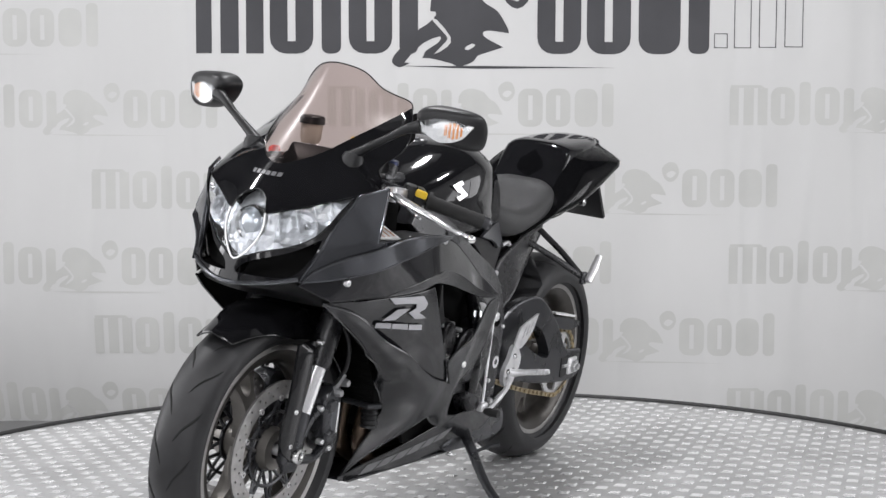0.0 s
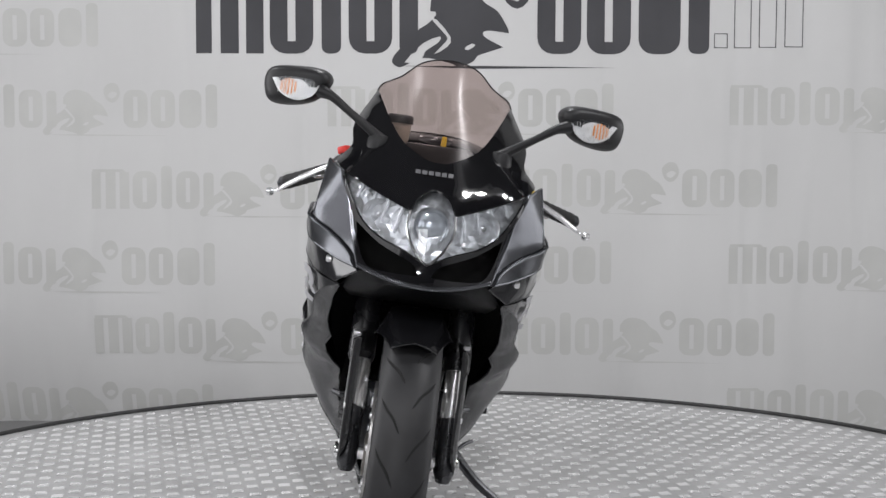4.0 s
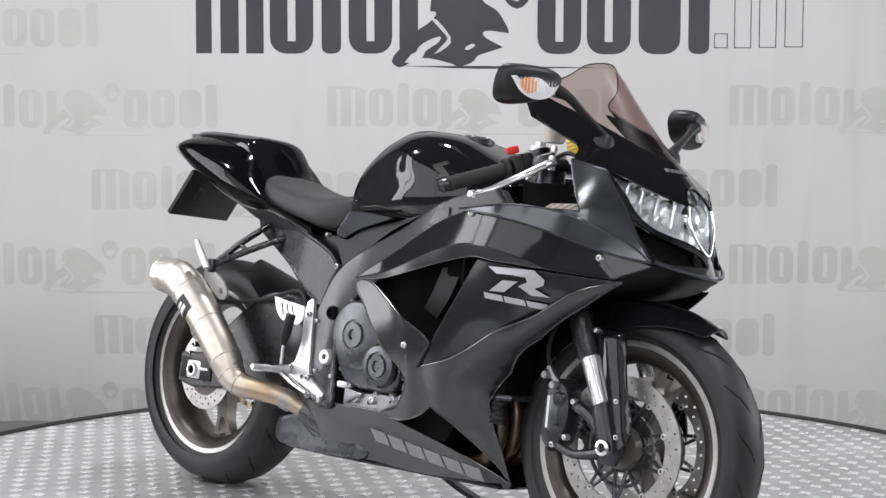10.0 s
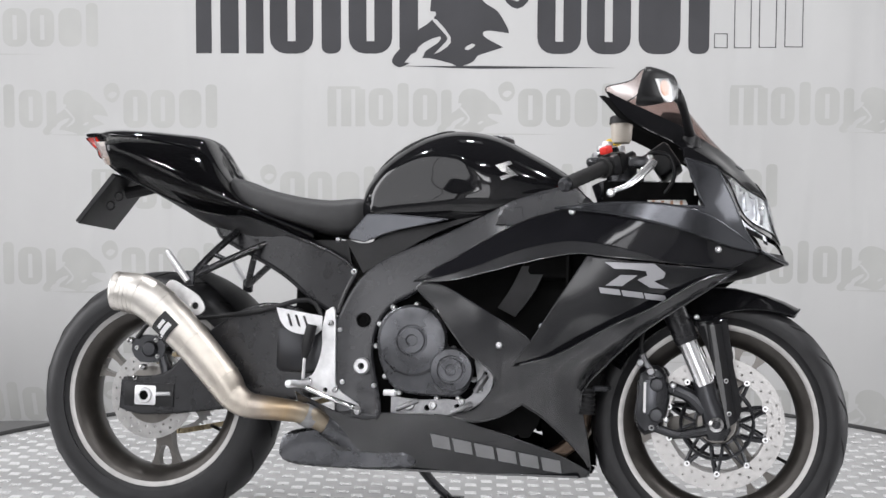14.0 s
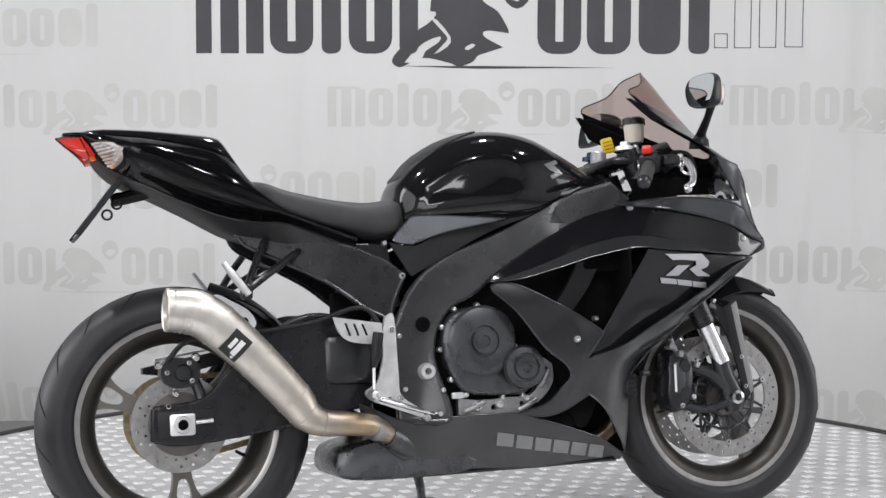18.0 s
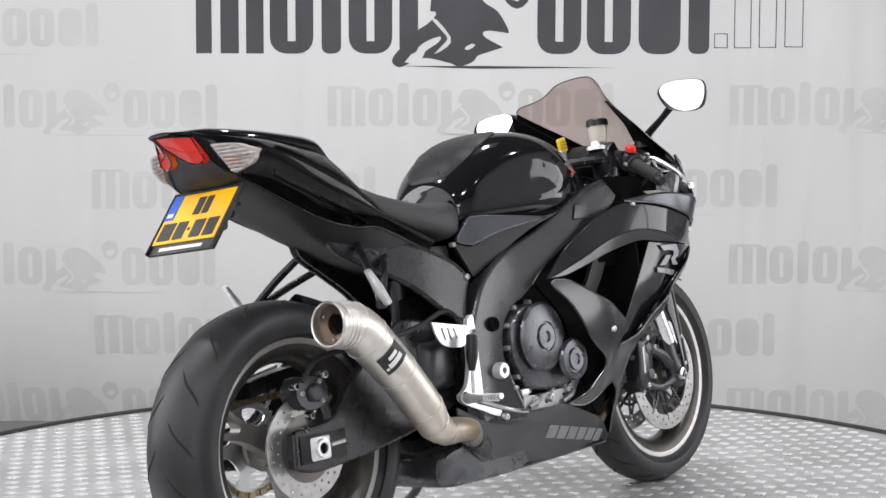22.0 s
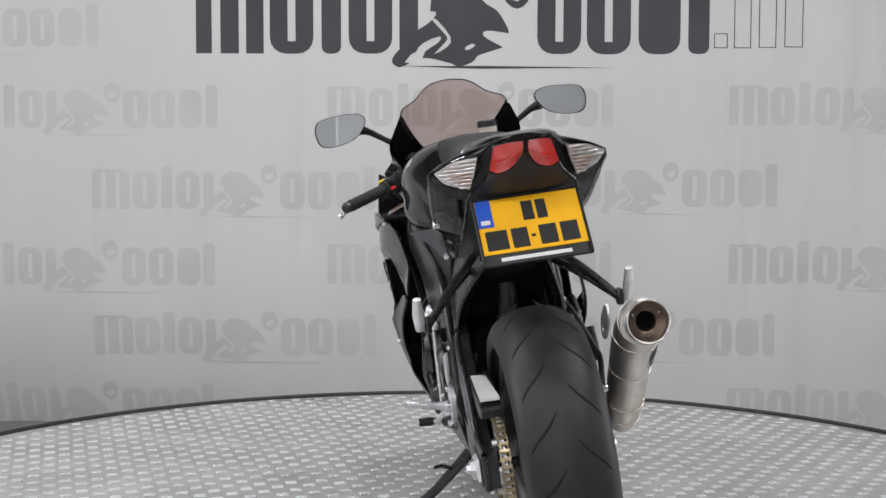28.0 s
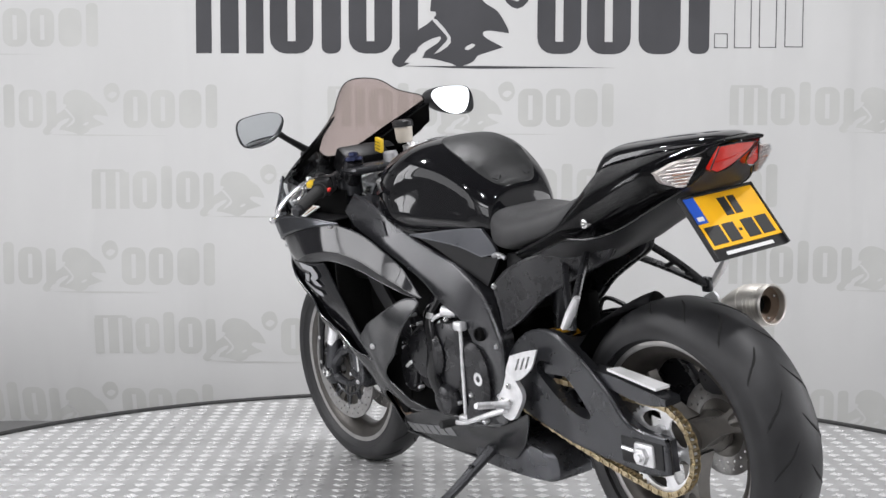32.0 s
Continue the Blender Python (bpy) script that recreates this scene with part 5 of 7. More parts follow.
def tank():
    rows = [(0.528, 0.800, 0.745, 0.060, 2.2), (0.533, 0.835, 0.740, 0.085, 2.3), (0.545, 0.868, 0.735, 0.108, 2.4), (0.591, 0.919, 0.735, 0.140, 2.5), (0.661, 0.962, 0.735, 0.165, 2.7), (0.732, 0.983, 0.735, 0.185, 2.9),
            (0.802, 0.984, 0.735, 0.194, 3.0), (0.873, 0.969, 0.74, 0.186, 3.0), (0.943, 0.936, 0.76, 0.165, 2.8), (1.00, 0.905, 0.78, 0.140, 2.6), (1.045, 0.876, 0.80, 0.115, 2.4), (1.06, 0.860, 0.81, 0.09, 2.2)]
    knee = outline([(0.566, 0.775), (0.562, 0.845), (0.610, 0.888), (0.690, 0.922), (0.790, 0.924), (0.836, 0.880), (0.872, 0.826), (0.80, 0.806), (0.70, 0.782)], (0, 1, 4, 6), 4)
    rings = []
    for r in _interp(rows, 8):
        ring = []
        for x, y, z in section(r[0], r[1], r[2], r[3], 64, r[4], 0.95):
            if inside(x, z, knee):
                k = min(1, edge_distance(x, z, knee) / 0.055)
                y -= math.copysign(0.009 * k * k * (3 - 2 * k), y)
            ring.append((x, y, z))
        rings.append(ring)
    t = part("fuel_tank", loft(rings), GLOSS, bike, "gloss black fuel tank with scooped knee recesses", sharp=60)
    top = _interp(rows, 8)

    def tank_top(x, y):
        r = min(top, key=lambda q: abs(q[0] - x))
        zc = r[2] + (r[1] - r[2]) * 0.38
        return zc + (r[1] - zc) * max(0, 1 - (abs(y) / r[3]) ** r[4]) ** (1 / r[4])
    pad = outline([(0.552, -0.055), (0.60, -0.088), (0.68, -0.095), (0.74, -0.075), (0.755, 0.0), (0.74, 0.075), (0.68, 0.095), (0.60, 0.088), (0.552, 0.055), (0.545, 0.0)], ())
    part("tank_pad", skin(pad, lambda u, v, d: (u, v, tank_top(u, v) + 0.0035 - d), 0.006, (), 0.015), PAD, t, "dull black dotted tank pad", sharp=60)
    part("filler_cap", lathe([(0, 0.012), (0.030, 0.012), (0.040, 0.009), (0.048, 0.004), (0.050, -0.01), (0, -0.01)], (0.845, 0, 0.968), 28, "z"), FRAMEBLACK, t, "black filler cap with a ring of bolts")
    for k in range(6):
        a = 6.2832 * k / 6
        part("cap_bolt", lathe([(0, 0.012), (0.004, 0.012), (0.005, 0.008), (0, 0.006)], (0.845 + 0.041 * math.cos(a), 0.041 * math.sin(a), 0.968), 10, "z"), BOLT, t)
    for s in (-1, 1):
        trim = outline([(0.556, 0.772), (0.62, 0.771), (0.771, 0.757), (0.703, 0.746), (0.621, 0.730), (0.553, 0.706), (0.511, 0.716), (0.53, 0.745)], (0, 2, 5), 3)
        part("tank_trim", side_shell(trim, lambda x, z: 0.120 + 0.30 * (x - 0.53) - 0.15 * (z - 0.73), s, 0.01, lip=0.002), GREYTRIM, bike, "grey satin trim under the tank")
        low = outline([(0.50, 0.712), (0.56, 0.702), (0.621, 0.728), (0.71, 0.745), (0.78, 0.757), (0.84, 0.78), (0.90, 0.825), (0.885, 0.79), (0.828, 0.762), (0.735, 0.728), (0.628, 0.672), (0.55, 0.63)], (0, 6, 11), 3)
        part("carbon_trim", side_shell(low, lambda x, z: 0.118 + 0.16 * (x - 0.53), s, 0.008), PLASTIC, bike, "black carbon-look trim panel")


def seat():
    rows = [(0.185, 0.868, 0.80, 0.085), (0.215, 0.862, 0.785, 0.118), (0.268, 0.842, 0.765, 0.132), (0.367, 0.820, 0.742, 0.142), (0.450, 0.812, 0.722, 0.142), (0.510, 0.818, 0.722, 0.122), (0.540, 0.814, 0.73, 0.10), (0.556, 0.795, 0.74, 0.08), (0.562, 0.775, 0.75, 0.06)]
    part("seat", loft([section(x, a, b, w, 16, 3.8, 0.9) for x, a, b, w in _interp(rows, 4)]), SEATMAT, bike, "black vinyl rider seat", sharp=60)
    for s in (-1, 1):
        if s > 0:
            part("seat_bracket", tube([(0.470, 0.118, 0.706), (0.49, 0.124, 0.714), (0.515, 0.120, 0.708)], 0.006, 8), ALUCAST, bike)
        bolt(bike, (0.485, s * 0.125, 0.71), 0.006, 0.005, s)


def tail():
    st = [(-0.236, (0, .986), (.020, .985), (.035, .981), (.034, .979), (.030, .9785), (.015, .978), (0, .978)),
          (-0.20, (0, .986), (.038, .984), (.058, .979), (.056, .973), (.045, .964), (.02, .954), (0, .952)),
          (-0.155, (0, .985), (.07, .976), (.098, .953), (.090, .930), (.078, .908), (.045, .898), (0, .898)),
          (-0.115, (0, .982), (.08, .972), (.170, .936), (.142, .900), (.108, .878), (.055, .866), (0, .866)),
          (-0.05, (0, .977), (.09, .966), (.178, .925), (.158, .872), (.110, .848), (.060, .838), (0, .838)),
          (0.04, (0, .966), (.10, .950), (.172, .895), (.165, .842), (.112, .806), (.060, .792), (0, .792)),
          (0.12, (0, .955), (.10, .925), (.164, .868), (.166, .818), (.112, .778), (.060, .748), (0, .746)),
          (0.19, (0, .85), (.10, .845), (.152, .830), (.156, .797), (.113, .766), (.060, .722), (0, .718)),
          (0.26, (0, .79), (.10, .79), (.140, .785), (.139, .774), (.114, .760), (.070, .694), (0, .688)),
          (0.42, (0, .73), (.10, .73), (.125, .726), (.122, .715), (.105, .700), (.080, .650), (0, .645))]
    rows = [[v for p in r[1:] for v in p] for r in st]
    xs = [r[0] for r in st]
    upper, lower = [], []
    for q in _interp([[x, *r] for x, r in zip(xs, rows)], 3):
        half = [(q[1 + 2 * k], q[2 + 2 * k]) for k in range(7)]
        dense = [(v.x, v.y) for v in catmull([(a, b, 0) for a, b in half], 3)]
        up, low = dense[:13], [(a * 0.985, b) for a, b in dense[12:]]
        upper.append([(q[0], -a, b) for a, b in reversed(up[1:])] + [(q[0], a, b) for a, b in up])
        lower.append([(q[0], a, b) for a, b in low] + [(q[0], -a, b) for a, b in reversed(low[:-1])])
    t = part("tail_fairing", sheet(upper), GLOSS, bike, "gloss black tail fairing", sharp=50)
    part("undertail", sheet(lower), UNDER, t, "satin grey-black undertail tray", sharp=50)
    for s in (-1, 1):
        crease = [(r[0][0], s * r[-1][1], r[-1][2]) for r in upper]
        part("side_crease", tube(crease, 0.0028, 8, 1), GLOSS, t)
    # single-seat cowl on top
    rows = [(-0.20, 0.987, 0.95, 0.045), (-0.15, 0.992, 0.95, 0.075), (-0.05, 0.987, 0.94, 0.098), (0.05, 0.978, 0.92, 0.105), (0.095, 0.973, 0.90, 0.106), (0.115, 0.963, 0.89, 0.106), (0.14, 0.925, 0.87, 0.106), (0.165, 0.885, 0.85, 0.105), (0.19, 0.855, 0.83, 0.10)]
    part("seat_cowl", loft([section(x, a, b, w, 14, 3.0, 1.0) for x, a, b, w in _interp(rows, 3)]), GLOSS, t, "gloss black single-seat cowl", sharp=50)
    for s in (-1, 1):
        panel = [(0.146, 0.743), (0.253, 0.742), (0.367, 0.715), (0.480, 0.671), (0.532, 0.631), (0.508, 0.583), (0.491, 0.529), (0.43, 0.560), (0.35, 0.620), (0.255, 0.670), (0.170, 0.712)]
        part("subframe_cover", side_shell(outline(panel, (0, 4, 6)), lambda x, z: 0.117 - 0.20 * max(0, 0.40 - x) ** 1.1 - 0.10 * (z - 0.65), s, 0.02, lip=0.006), DARKERBLACK, bike, "dull black subframe cover")
        bolt(bike, (0.527, s * 0.119, 0.632), 0.008, 0.006, s)
        ind = outline([(0.087, 0.952), (0.13, 0.948), (0.169, 0.931), (0.150, 0.908), (0.107, 0.892), (0.096, 0.92)], (0, 2, 4))
        face = lambda u, v: -0.158 + 0.47 * (u - 0.087) + 0.5 * (0.95 - v)
        i = part("rear_indicator", skin(ind, lambda u, v, d: (face(u, v) - 0.020 + d, s * u, v), 0.03, (), 0.012), RIBDARK, bike, "clear rear indicator set into the tail")
        lens = part("indicator_lens", skin(ind, lambda u, v, d: (face(u, v) - 0.028 + 8 * ((u - 0.12) ** 2 + (v - 0.925) ** 2) * 0.3 + d, s * u, v), 0.0015, (), 0.012), CLEAR, i)
        lens.visible_shadow = False
        for k in range(8):
            v = 0.897 + 0.0072 * k
            ua, ub = 0.104 - 0.0018 * k, 0.125 + 0.010 * k if k < 5 else 0.165 - 0.014 * (k - 4)
            part("rib", tube([(face(ua, v) - 0.022, s * ua, v), (face(ub, v) - 0.022, s * ub, v)], 0.0022, 6, 1), RIBDARK, i)
        for k in range(4):
            v = 0.9005 + 0.0072 * k
            part("amber_rib", tube([(face(0.104, v) - 0.0215, s * (0.105 - 0.0018 * k), v), (face(0.130, v) - 0.0215, s * (0.122 + 0.006 * k), v)], 0.0017, 6, 1), BROWNAMBER, i, "dull amber rib")
        # tail lamp lobe
        lobe = outline([(0.004, 0.974), (0.032, 0.974), (0.057, 0.970), (0.070, 0.924), (0.050, 0.916), (0.022, 0.926), (0.005, 0.952)], (0, 2, 3), 4)
        lamp_x = lambda u, v: -0.254 + 1.15 * (0.974 - v) + 0.9 * u * (1 - (0.974 - v) / 0.065)
        tl = part("tail_light", skin(lobe, lambda u, v, d: (lamp_x(u, v) + d, s * u, v), 0.016, (), 0.012), REDLENS, bike, "red tail light lens")
        rim = [(lamp_x(u, v) - 0.0005, s * u, v) for u, v in lobe]
        part("lens_rim", tube([*rim, rim[0]], 0.0016, 6, 1), GLOSS, tl, "black lens surround")
        part("lens_step", tube([(lamp_x(u, v) - 0.0012, s * u, v) for u, v in ((0.008, 0.957), (0.03, 0.944), (0.066, 0.936))], 0.0016, 6, 3), REDLENS, tl)
    bolt(bike, (0.11, 0.167, 0.816), 0.011, 0.004, 1, STEEL, "seat_lock")
    bolt(bike, (0.12, -0.150, 0.870), 0.005, 0.003, -1)
    # plate on a sloping bracket
    top, bot = Vector((-0.120, 0, 0.868)), Vector((-0.216, 0, 0.745))
    up = (top - bot).normalized()
    out = Vector((up.z, 0, -up.x)) * -1
    m = Matrix((( 0, up.x, out.x, (top.x + bot.x) / 2), (-1, 0, 0, 0), (0, up.z, out.z, (top.z + bot.z) / 2), (0, 0, 0, 1)))
    h, w = (top - bot).length / 2, 0.107
    p = part("plate_holder", moved(block(-w, w, -h, h, -0.008, 0.0, 0.003), m), PLASTIC, bike, "black plate holder with a white strip")
    pl = part("number_plate", moved(block(-w + 0.005, w - 0.005, -h + 0.024, h - 0.006, 0.0005, 0.0030, 0.001, 1), m), YELLOW, p, "yellow number plate with plain black bars")
    for x0, x1, y0, y1 in ((-w, -w + 0.005, -h, h), (w - 0.005, w, -h, h), (-w + 0.005, w - 0.005, h - 0.006, h)):
        part("plate_rim", moved(block(x0, x1, y0, y1, -0.001, 0.0055, 0.001, 1), m), PLASTIC, p)
    part("blue_band", moved(block(-w + 0.006, -w + 0.036, 0.008, h - 0.007, 0.003, 0.0042, 0), m), BLUE, pl, "blue band")
    part("plain_bar", moved(block(-w + 0.012, -w + 0.030, 0.014, 0.024, 0.0042, 0.0048, 0), m), WHITE, pl)
    part("white_strip", moved(block(-w * 0.66, w * 0.62, -h + 0.007, -h + 0.015, 0.0002, 0.0012, 0), m), WHITE, p, "white strip of plain bars")
    for a, b in ((-0.012, 0.010), (0.016, 0.036)):
        part("plain_bar", moved(block(a, b, 0.014, 0.058, 0.003, 0.0042, 0), m), INK, pl)
    for a, b in ((-0.092, -0.050), (-0.042, -0.010), (-0.004, 0.004), (0.012, 0.046), (0.054, 0.088)):
        z0, z1 = (-0.046, -0.002) if b - a > 0.02 else (-0.026, -0.020)
        part("plain_bar", moved(block(a, b, z0, z1, 0.003, 0.0042, 0), m), INK, pl)
    part("plate_arm", tube([(-0.04, 0, 0.85), (-0.09, 0, 0.838), (-0.13, 0, 0.83)], 0.016, 10), PLASTIC, p)
    ring = [(-0.124 + 0.011 * math.cos(a), -0.061, 0.816 + 0.011 * math.sin(a)) for a in [k * 0.5236 for k in range(13)]]
    part("cable_ring", tube(ring, 0.003, 6, 1), PLASTIC, p)
    part("cable_ring", tube([(x - 0.022, y, z - 0.024) for x, y, z in ring], 0.003, 6, 1), PLASTIC, p)


def rear_end():
    w = wheel("rear_wheel", 0.0, 0.313, 0.315, 0.090, (155, 275, 35), "rear wheel with bronze-grey three-spoke rim and wide tyre")
    brake_disc(w, 0, 0.313, -0.080, 0.110, 0.068, 22, False)
    part("disc_carrier", lathe([(0.03, -0.077), (0.072, -0.079), (0.072, -0.083), (0.03, -0.086)], (0, 0, 0.313), 32, "y", True), RIM, w)
    # sprocket with teeth and lightening holes
    teeth = []
    for k in range(43):
        a = 6.2832 * k / 43
        for da, r in ((-0.045, 0.098), (-0.02, 0.105), (0.02, 0.105), (0.045, 0.098)):
            teeth.append((r * math.cos(a + da), 0.313 + r * math.sin(a + da)))
    holes = [outline([((0.058) * math.cos(a - 0.35), 0.313 + 0.058 * math.sin(a - 0.35)), (0.085 * math.cos(a - 0.4), 0.313 + 0.085 * math.sin(a - 0.4)), (0.088 * math.cos(a), 0.313 + 0.088 * math.sin(a)), (0.085 * math.cos(a + 0.4), 0.313 + 0.085 * math.sin(a + 0.4)), (0.058 * math.cos(a + 0.35), 0.313 + 0.058 * math.sin(a + 0.35))], (), 2) for a in [6.2832 * k / 5 for k in range(5)]]
    part("sprocket", plate(teeth, 0.102, 0.108, holes), ALU, w, "silver rear sprocket")
    for k in range(5):
        a = 6.2832 * (k + 0.5) / 5
        part("sprocket_nut", lathe([(0, 0.018), (0.008, 0.018), (0.009, 0.0), (0, 0.0)], (0.052 * math.cos(a), 0.104, 0.313 + 0.052 * math.sin(a)), 8), BOLT, w)
    part("axle", tube([(0, -0.120, 0.313), (0, 0.165, 0.313)], 0.0125, 16, 1), FRAMEBLACK, w)
    # swingarm: two box arms joined by a cross piece
    arm = outline([(-0.062, 0.350), (-0.065, 0.28), (0.02, 0.272), (0.25, 0.300), (0.46, 0.345), (0.515, 0.40), (0.49, 0.46), (0.41, 0.525), (0.30, 0.545), (0.21, 0.505), (0.12, 0.435), (0.05, 0.365)], (0, 1), 4)
    hole = outline([(0.175, 0.375), (0.255, 0.455), (0.345, 0.475), (0.365, 0.445), (0.29, 0.395), (0.205, 0.362)], (), 4)
    sw = None
    for s in (-1, 1):
        y0, y1 = (0.118, 0.152) if s > 0 else (0.093, 0.122)
        fy = y1
        bm = skin(arm, lambda u, v, d: (u, s * (y1 - 0.03 * max(0, (u - 0.25) / 0.27) - d * (y1 - y0)), v), 1.0, (hole,) if s > 0 else (), 0.05)
        edge = [(u, s * (y1 - 0.0072 - 0.03 * max(0, (u - 0.25) / 0.27)), v) for u, v in arm]
        add(bm, tube([*edge, edge[0]], 0.007, 10, 1, (1, 1), False))
        # the right arm's shade is put into its colour, a darker black
        ob = part("swingarm", bm, FRAMEBLACK if s > 0 else DARKERBLACK, bike, "black box-section swingarm arm")
        sw = sw or ob
        part("adjuster_recess", block(-0.055, 0.075, s * (fy + 0.0015) - 0.002, s * (fy + 0.0015) + 0.001, 0.286, 0.344, 0.001), PLASTIC, ob)
        part("adjuster", block(-0.030, 0.030, s * fy - 0.006, s * fy + 0.010, 0.287, 0.339, 0.007), ALU, ob, "silver chain adjuster block")
        if s > 0:
            part("axle_nut", lathe([(0, s * 0.030), (0.010, s * 0.030), (0.011, s * 0.022), (0.019, s * 0.022), (0.021, s * 0.010), (0, s * 0.006)], (0.0, s * 0.150, 0.313), 6), BOLT, ob)
        else:
            part("axle_collar", lathe([(0.012, -0.006), (0.012, -0.014), (0.018, -0.014), (0.020, -0.008), (0.020, -0.002), (0.012, -0.002)], (0.0, -fy, 0.313), 24, "y", True), ALU, ob)
            part("axle_bore", lathe([(0, -0.008), (0.0125, -0.009), (0.0125, 0.0), (0, 0.0)], (0.0, -fy, 0.313), 18), DARK, ob)
        part("adjuster_bolt", tube([(0.03, s * (fy + 0.005), 0.317), (0.068, s * (fy + 0.005), 0.319)], 0.005, 8, 1), BOLT, ob)
    part("cross_piece", block(0.33, 0.46, -0.12, 0.12, 0.38, 0.50, 0.02), FRAMEBLACK, sw)
    # hugger over the tyre
    bm = bmesh.new()
    for off in (0, 0.004):
        vs = []
        for k in range(13):
            a = radians(16 + 58 * k / 12)
            tp = 1 - 0.75 * max(0, (k - 8) / 4)
            vs.append([bm.verts.new(((0.335 - off - 0.02 * (j / 4) ** 2) * math.cos(a), 0.105 * j / 4 * tp, 0.313 + (0.335 - off - 0.02 * (j / 4) ** 2) * math.sin(a))) for j in range(-4, 5)])
        for r0, r1 in zip(vs, vs[1:]):
            for j in range(8):
                bm.faces.new([r0[j], r0[j + 1], r1[j + 1], r1[j]])
    part("rear_hugger", bm, PLASTIC, bike, "black plastic rear hugger")
    part("chain_guard", skin(outline([(-0.06, 0.440), (0.03, 0.457), (0.16, 0.475), (0.34, 0.468), (0.34, 0.445), (0.16, 0.445), (0.02, 0.42), (-0.06, 0.425)], (0, 3, 4, 7), 3), lambda u, v, d: (u, 0.138 - d, v), 0.045, (), 0), FRAMEBLACK, bike, "black chain guard")
    part("warning_label", skin([(-0.031, 0.094), (0.11, 0.105), (0.122, 0.135), (-0.029, 0.134)], lambda u, v, d: (u, v, 0.4535 + 0.165 * (u + 0.03) + 0.006 - d), 0.006, (), 0), WHITE, bike, "white warning sticker on the chain guard")
    # rear caliper and torque arm
    c = part("rear_caliper", loft([[(0.0 + a, y, 0.425 + b) for a, b in outline([(-0.045, 0.0), (-0.03, 0.035), (0.02, 0.035), (0.045, 0.01), (0.03, -0.025), (-0.02, -0.03)], (), 2)] for y in (-0.118, -0.110, -0.073, -0.066)]), FRAMEBLACK, bike, "black rear brake caliper")
    for a, b in ((-0.03, 0.43), (0.02, 0.45), (0.025, 0.41)):
        bolt(c, (a, -0.118, b), 0.006, 0.005, -1)
    part("caliper_piston", lathe([(0, -0.130), (0.016, -0.129), (0.020, -0.124), (0.021, -0.108)], (0.005, 0, 0.428), 20), FRAMEBLACK, c)
    part("caliper_bracket", tube([(0.03, -0.104, 0.415), (0.045, -0.105, 0.37), (0.04, -0.105, 0.325), (0.0, -0.105, 0.313)], [0.012, 0.013, 0.015, 0.016], 10), FRAMEBLACK, c)
    for bx, bz, rr in ((-0.048, 0.447, 0.009), (0.035, 0.462, 0.010), (-0.012, 0.382, 0.008), (-0.03, 0.355, 0.007)):
        bolt(c, (bx, -0.116, bz), rr, 0.010, -1, STEEL)
    part("brake_hose", tube([(-0.03, -0.12, 0.455), (0.02, -0.13, 0.50), (0.15, -0.14, 0.51), (0.30, -0.145, 0.53), (0.42, -0.14, 0.56), (0.47, -0.15, 0.50)], 0.006, 8), PLASTIC, c)
    # chain round both sprockets
    pts = []
    c0, r0, c1, r1 = Vector((0, 0.313)), 0.101, Vector((0.505, 0.385)), 0.040
    d = (c1 - c0).normalized()
    nrm = Vector((-d.y, d.x))
    for k in range(21):
        a = math.pi / 2 + math.pi * k / 20
        pts.append(c0 + (d * math.cos(a) + nrm * math.sin(a)) * r0)
    for k in range(1, 24):
        p0, p1 = c0 - nrm * r0, c1 - nrm * r1
        pts.append(p0 + (p1 - p0) * k / 24 + Vector((0, -0.010 * math.sin(math.pi * k / 24))))
    for k in range(9):
        a = -math.pi / 2 + math.pi * k / 8
        pts.append(c1 + (d * math.cos(a) + nrm * math.sin(a)) * r1)
    for k in range(1, 24):
        p0, p1 = c1 + nrm * r1, c0 + nrm * r0
        pts.append(p0 + (p1 - p0) * k / 24)
    dist = [0.0]
    for a, b in zip(pts, pts[1:] + pts[:1]):
        dist.append(dist[-1] + (b - a).length)
    n = int(dist[-1] / 0.0159)
    loop = pts + pts[:1]
    bm = bmesh.new()
    for k in range(n):
        q = (k + 0.5) * dist[-1] / n
        i = max(j for j in range(len(pts)) if dist[j] <= q)
        f = (q - dist[i]) / max(1e-6, dist[i + 1] - dist[i])
        p = loop[i] + (loop[i + 1] - loop[i]) * f
        dv = (loop[i + 1] - loop[i]).normalized()
        ang = math.atan2(dv.y, dv.x)
        m = Matrix.Translation((p.x, 0.105, p.y)) @ Matrix.Rotation(-ang, 4, "Y")
        off = 0.0075 if k % 2 else 0.0095
        for s in (-1, 1):
            add(bm, moved(block(-0.0095, 0.0095, s * off - 0.001, s * off + 0.001, -0.0065, 0.0065, 0), m))
        add(bm, moved(lathe([(0.0052, -0.011), (0.0052, 0.011)], (0.008, 0, 0), 6), m))
    ch = part("drive_chain", bm, CHAIN, bike, "gold-coloured drive chain", smooth=False)
    ch["kind"] = "stuff"


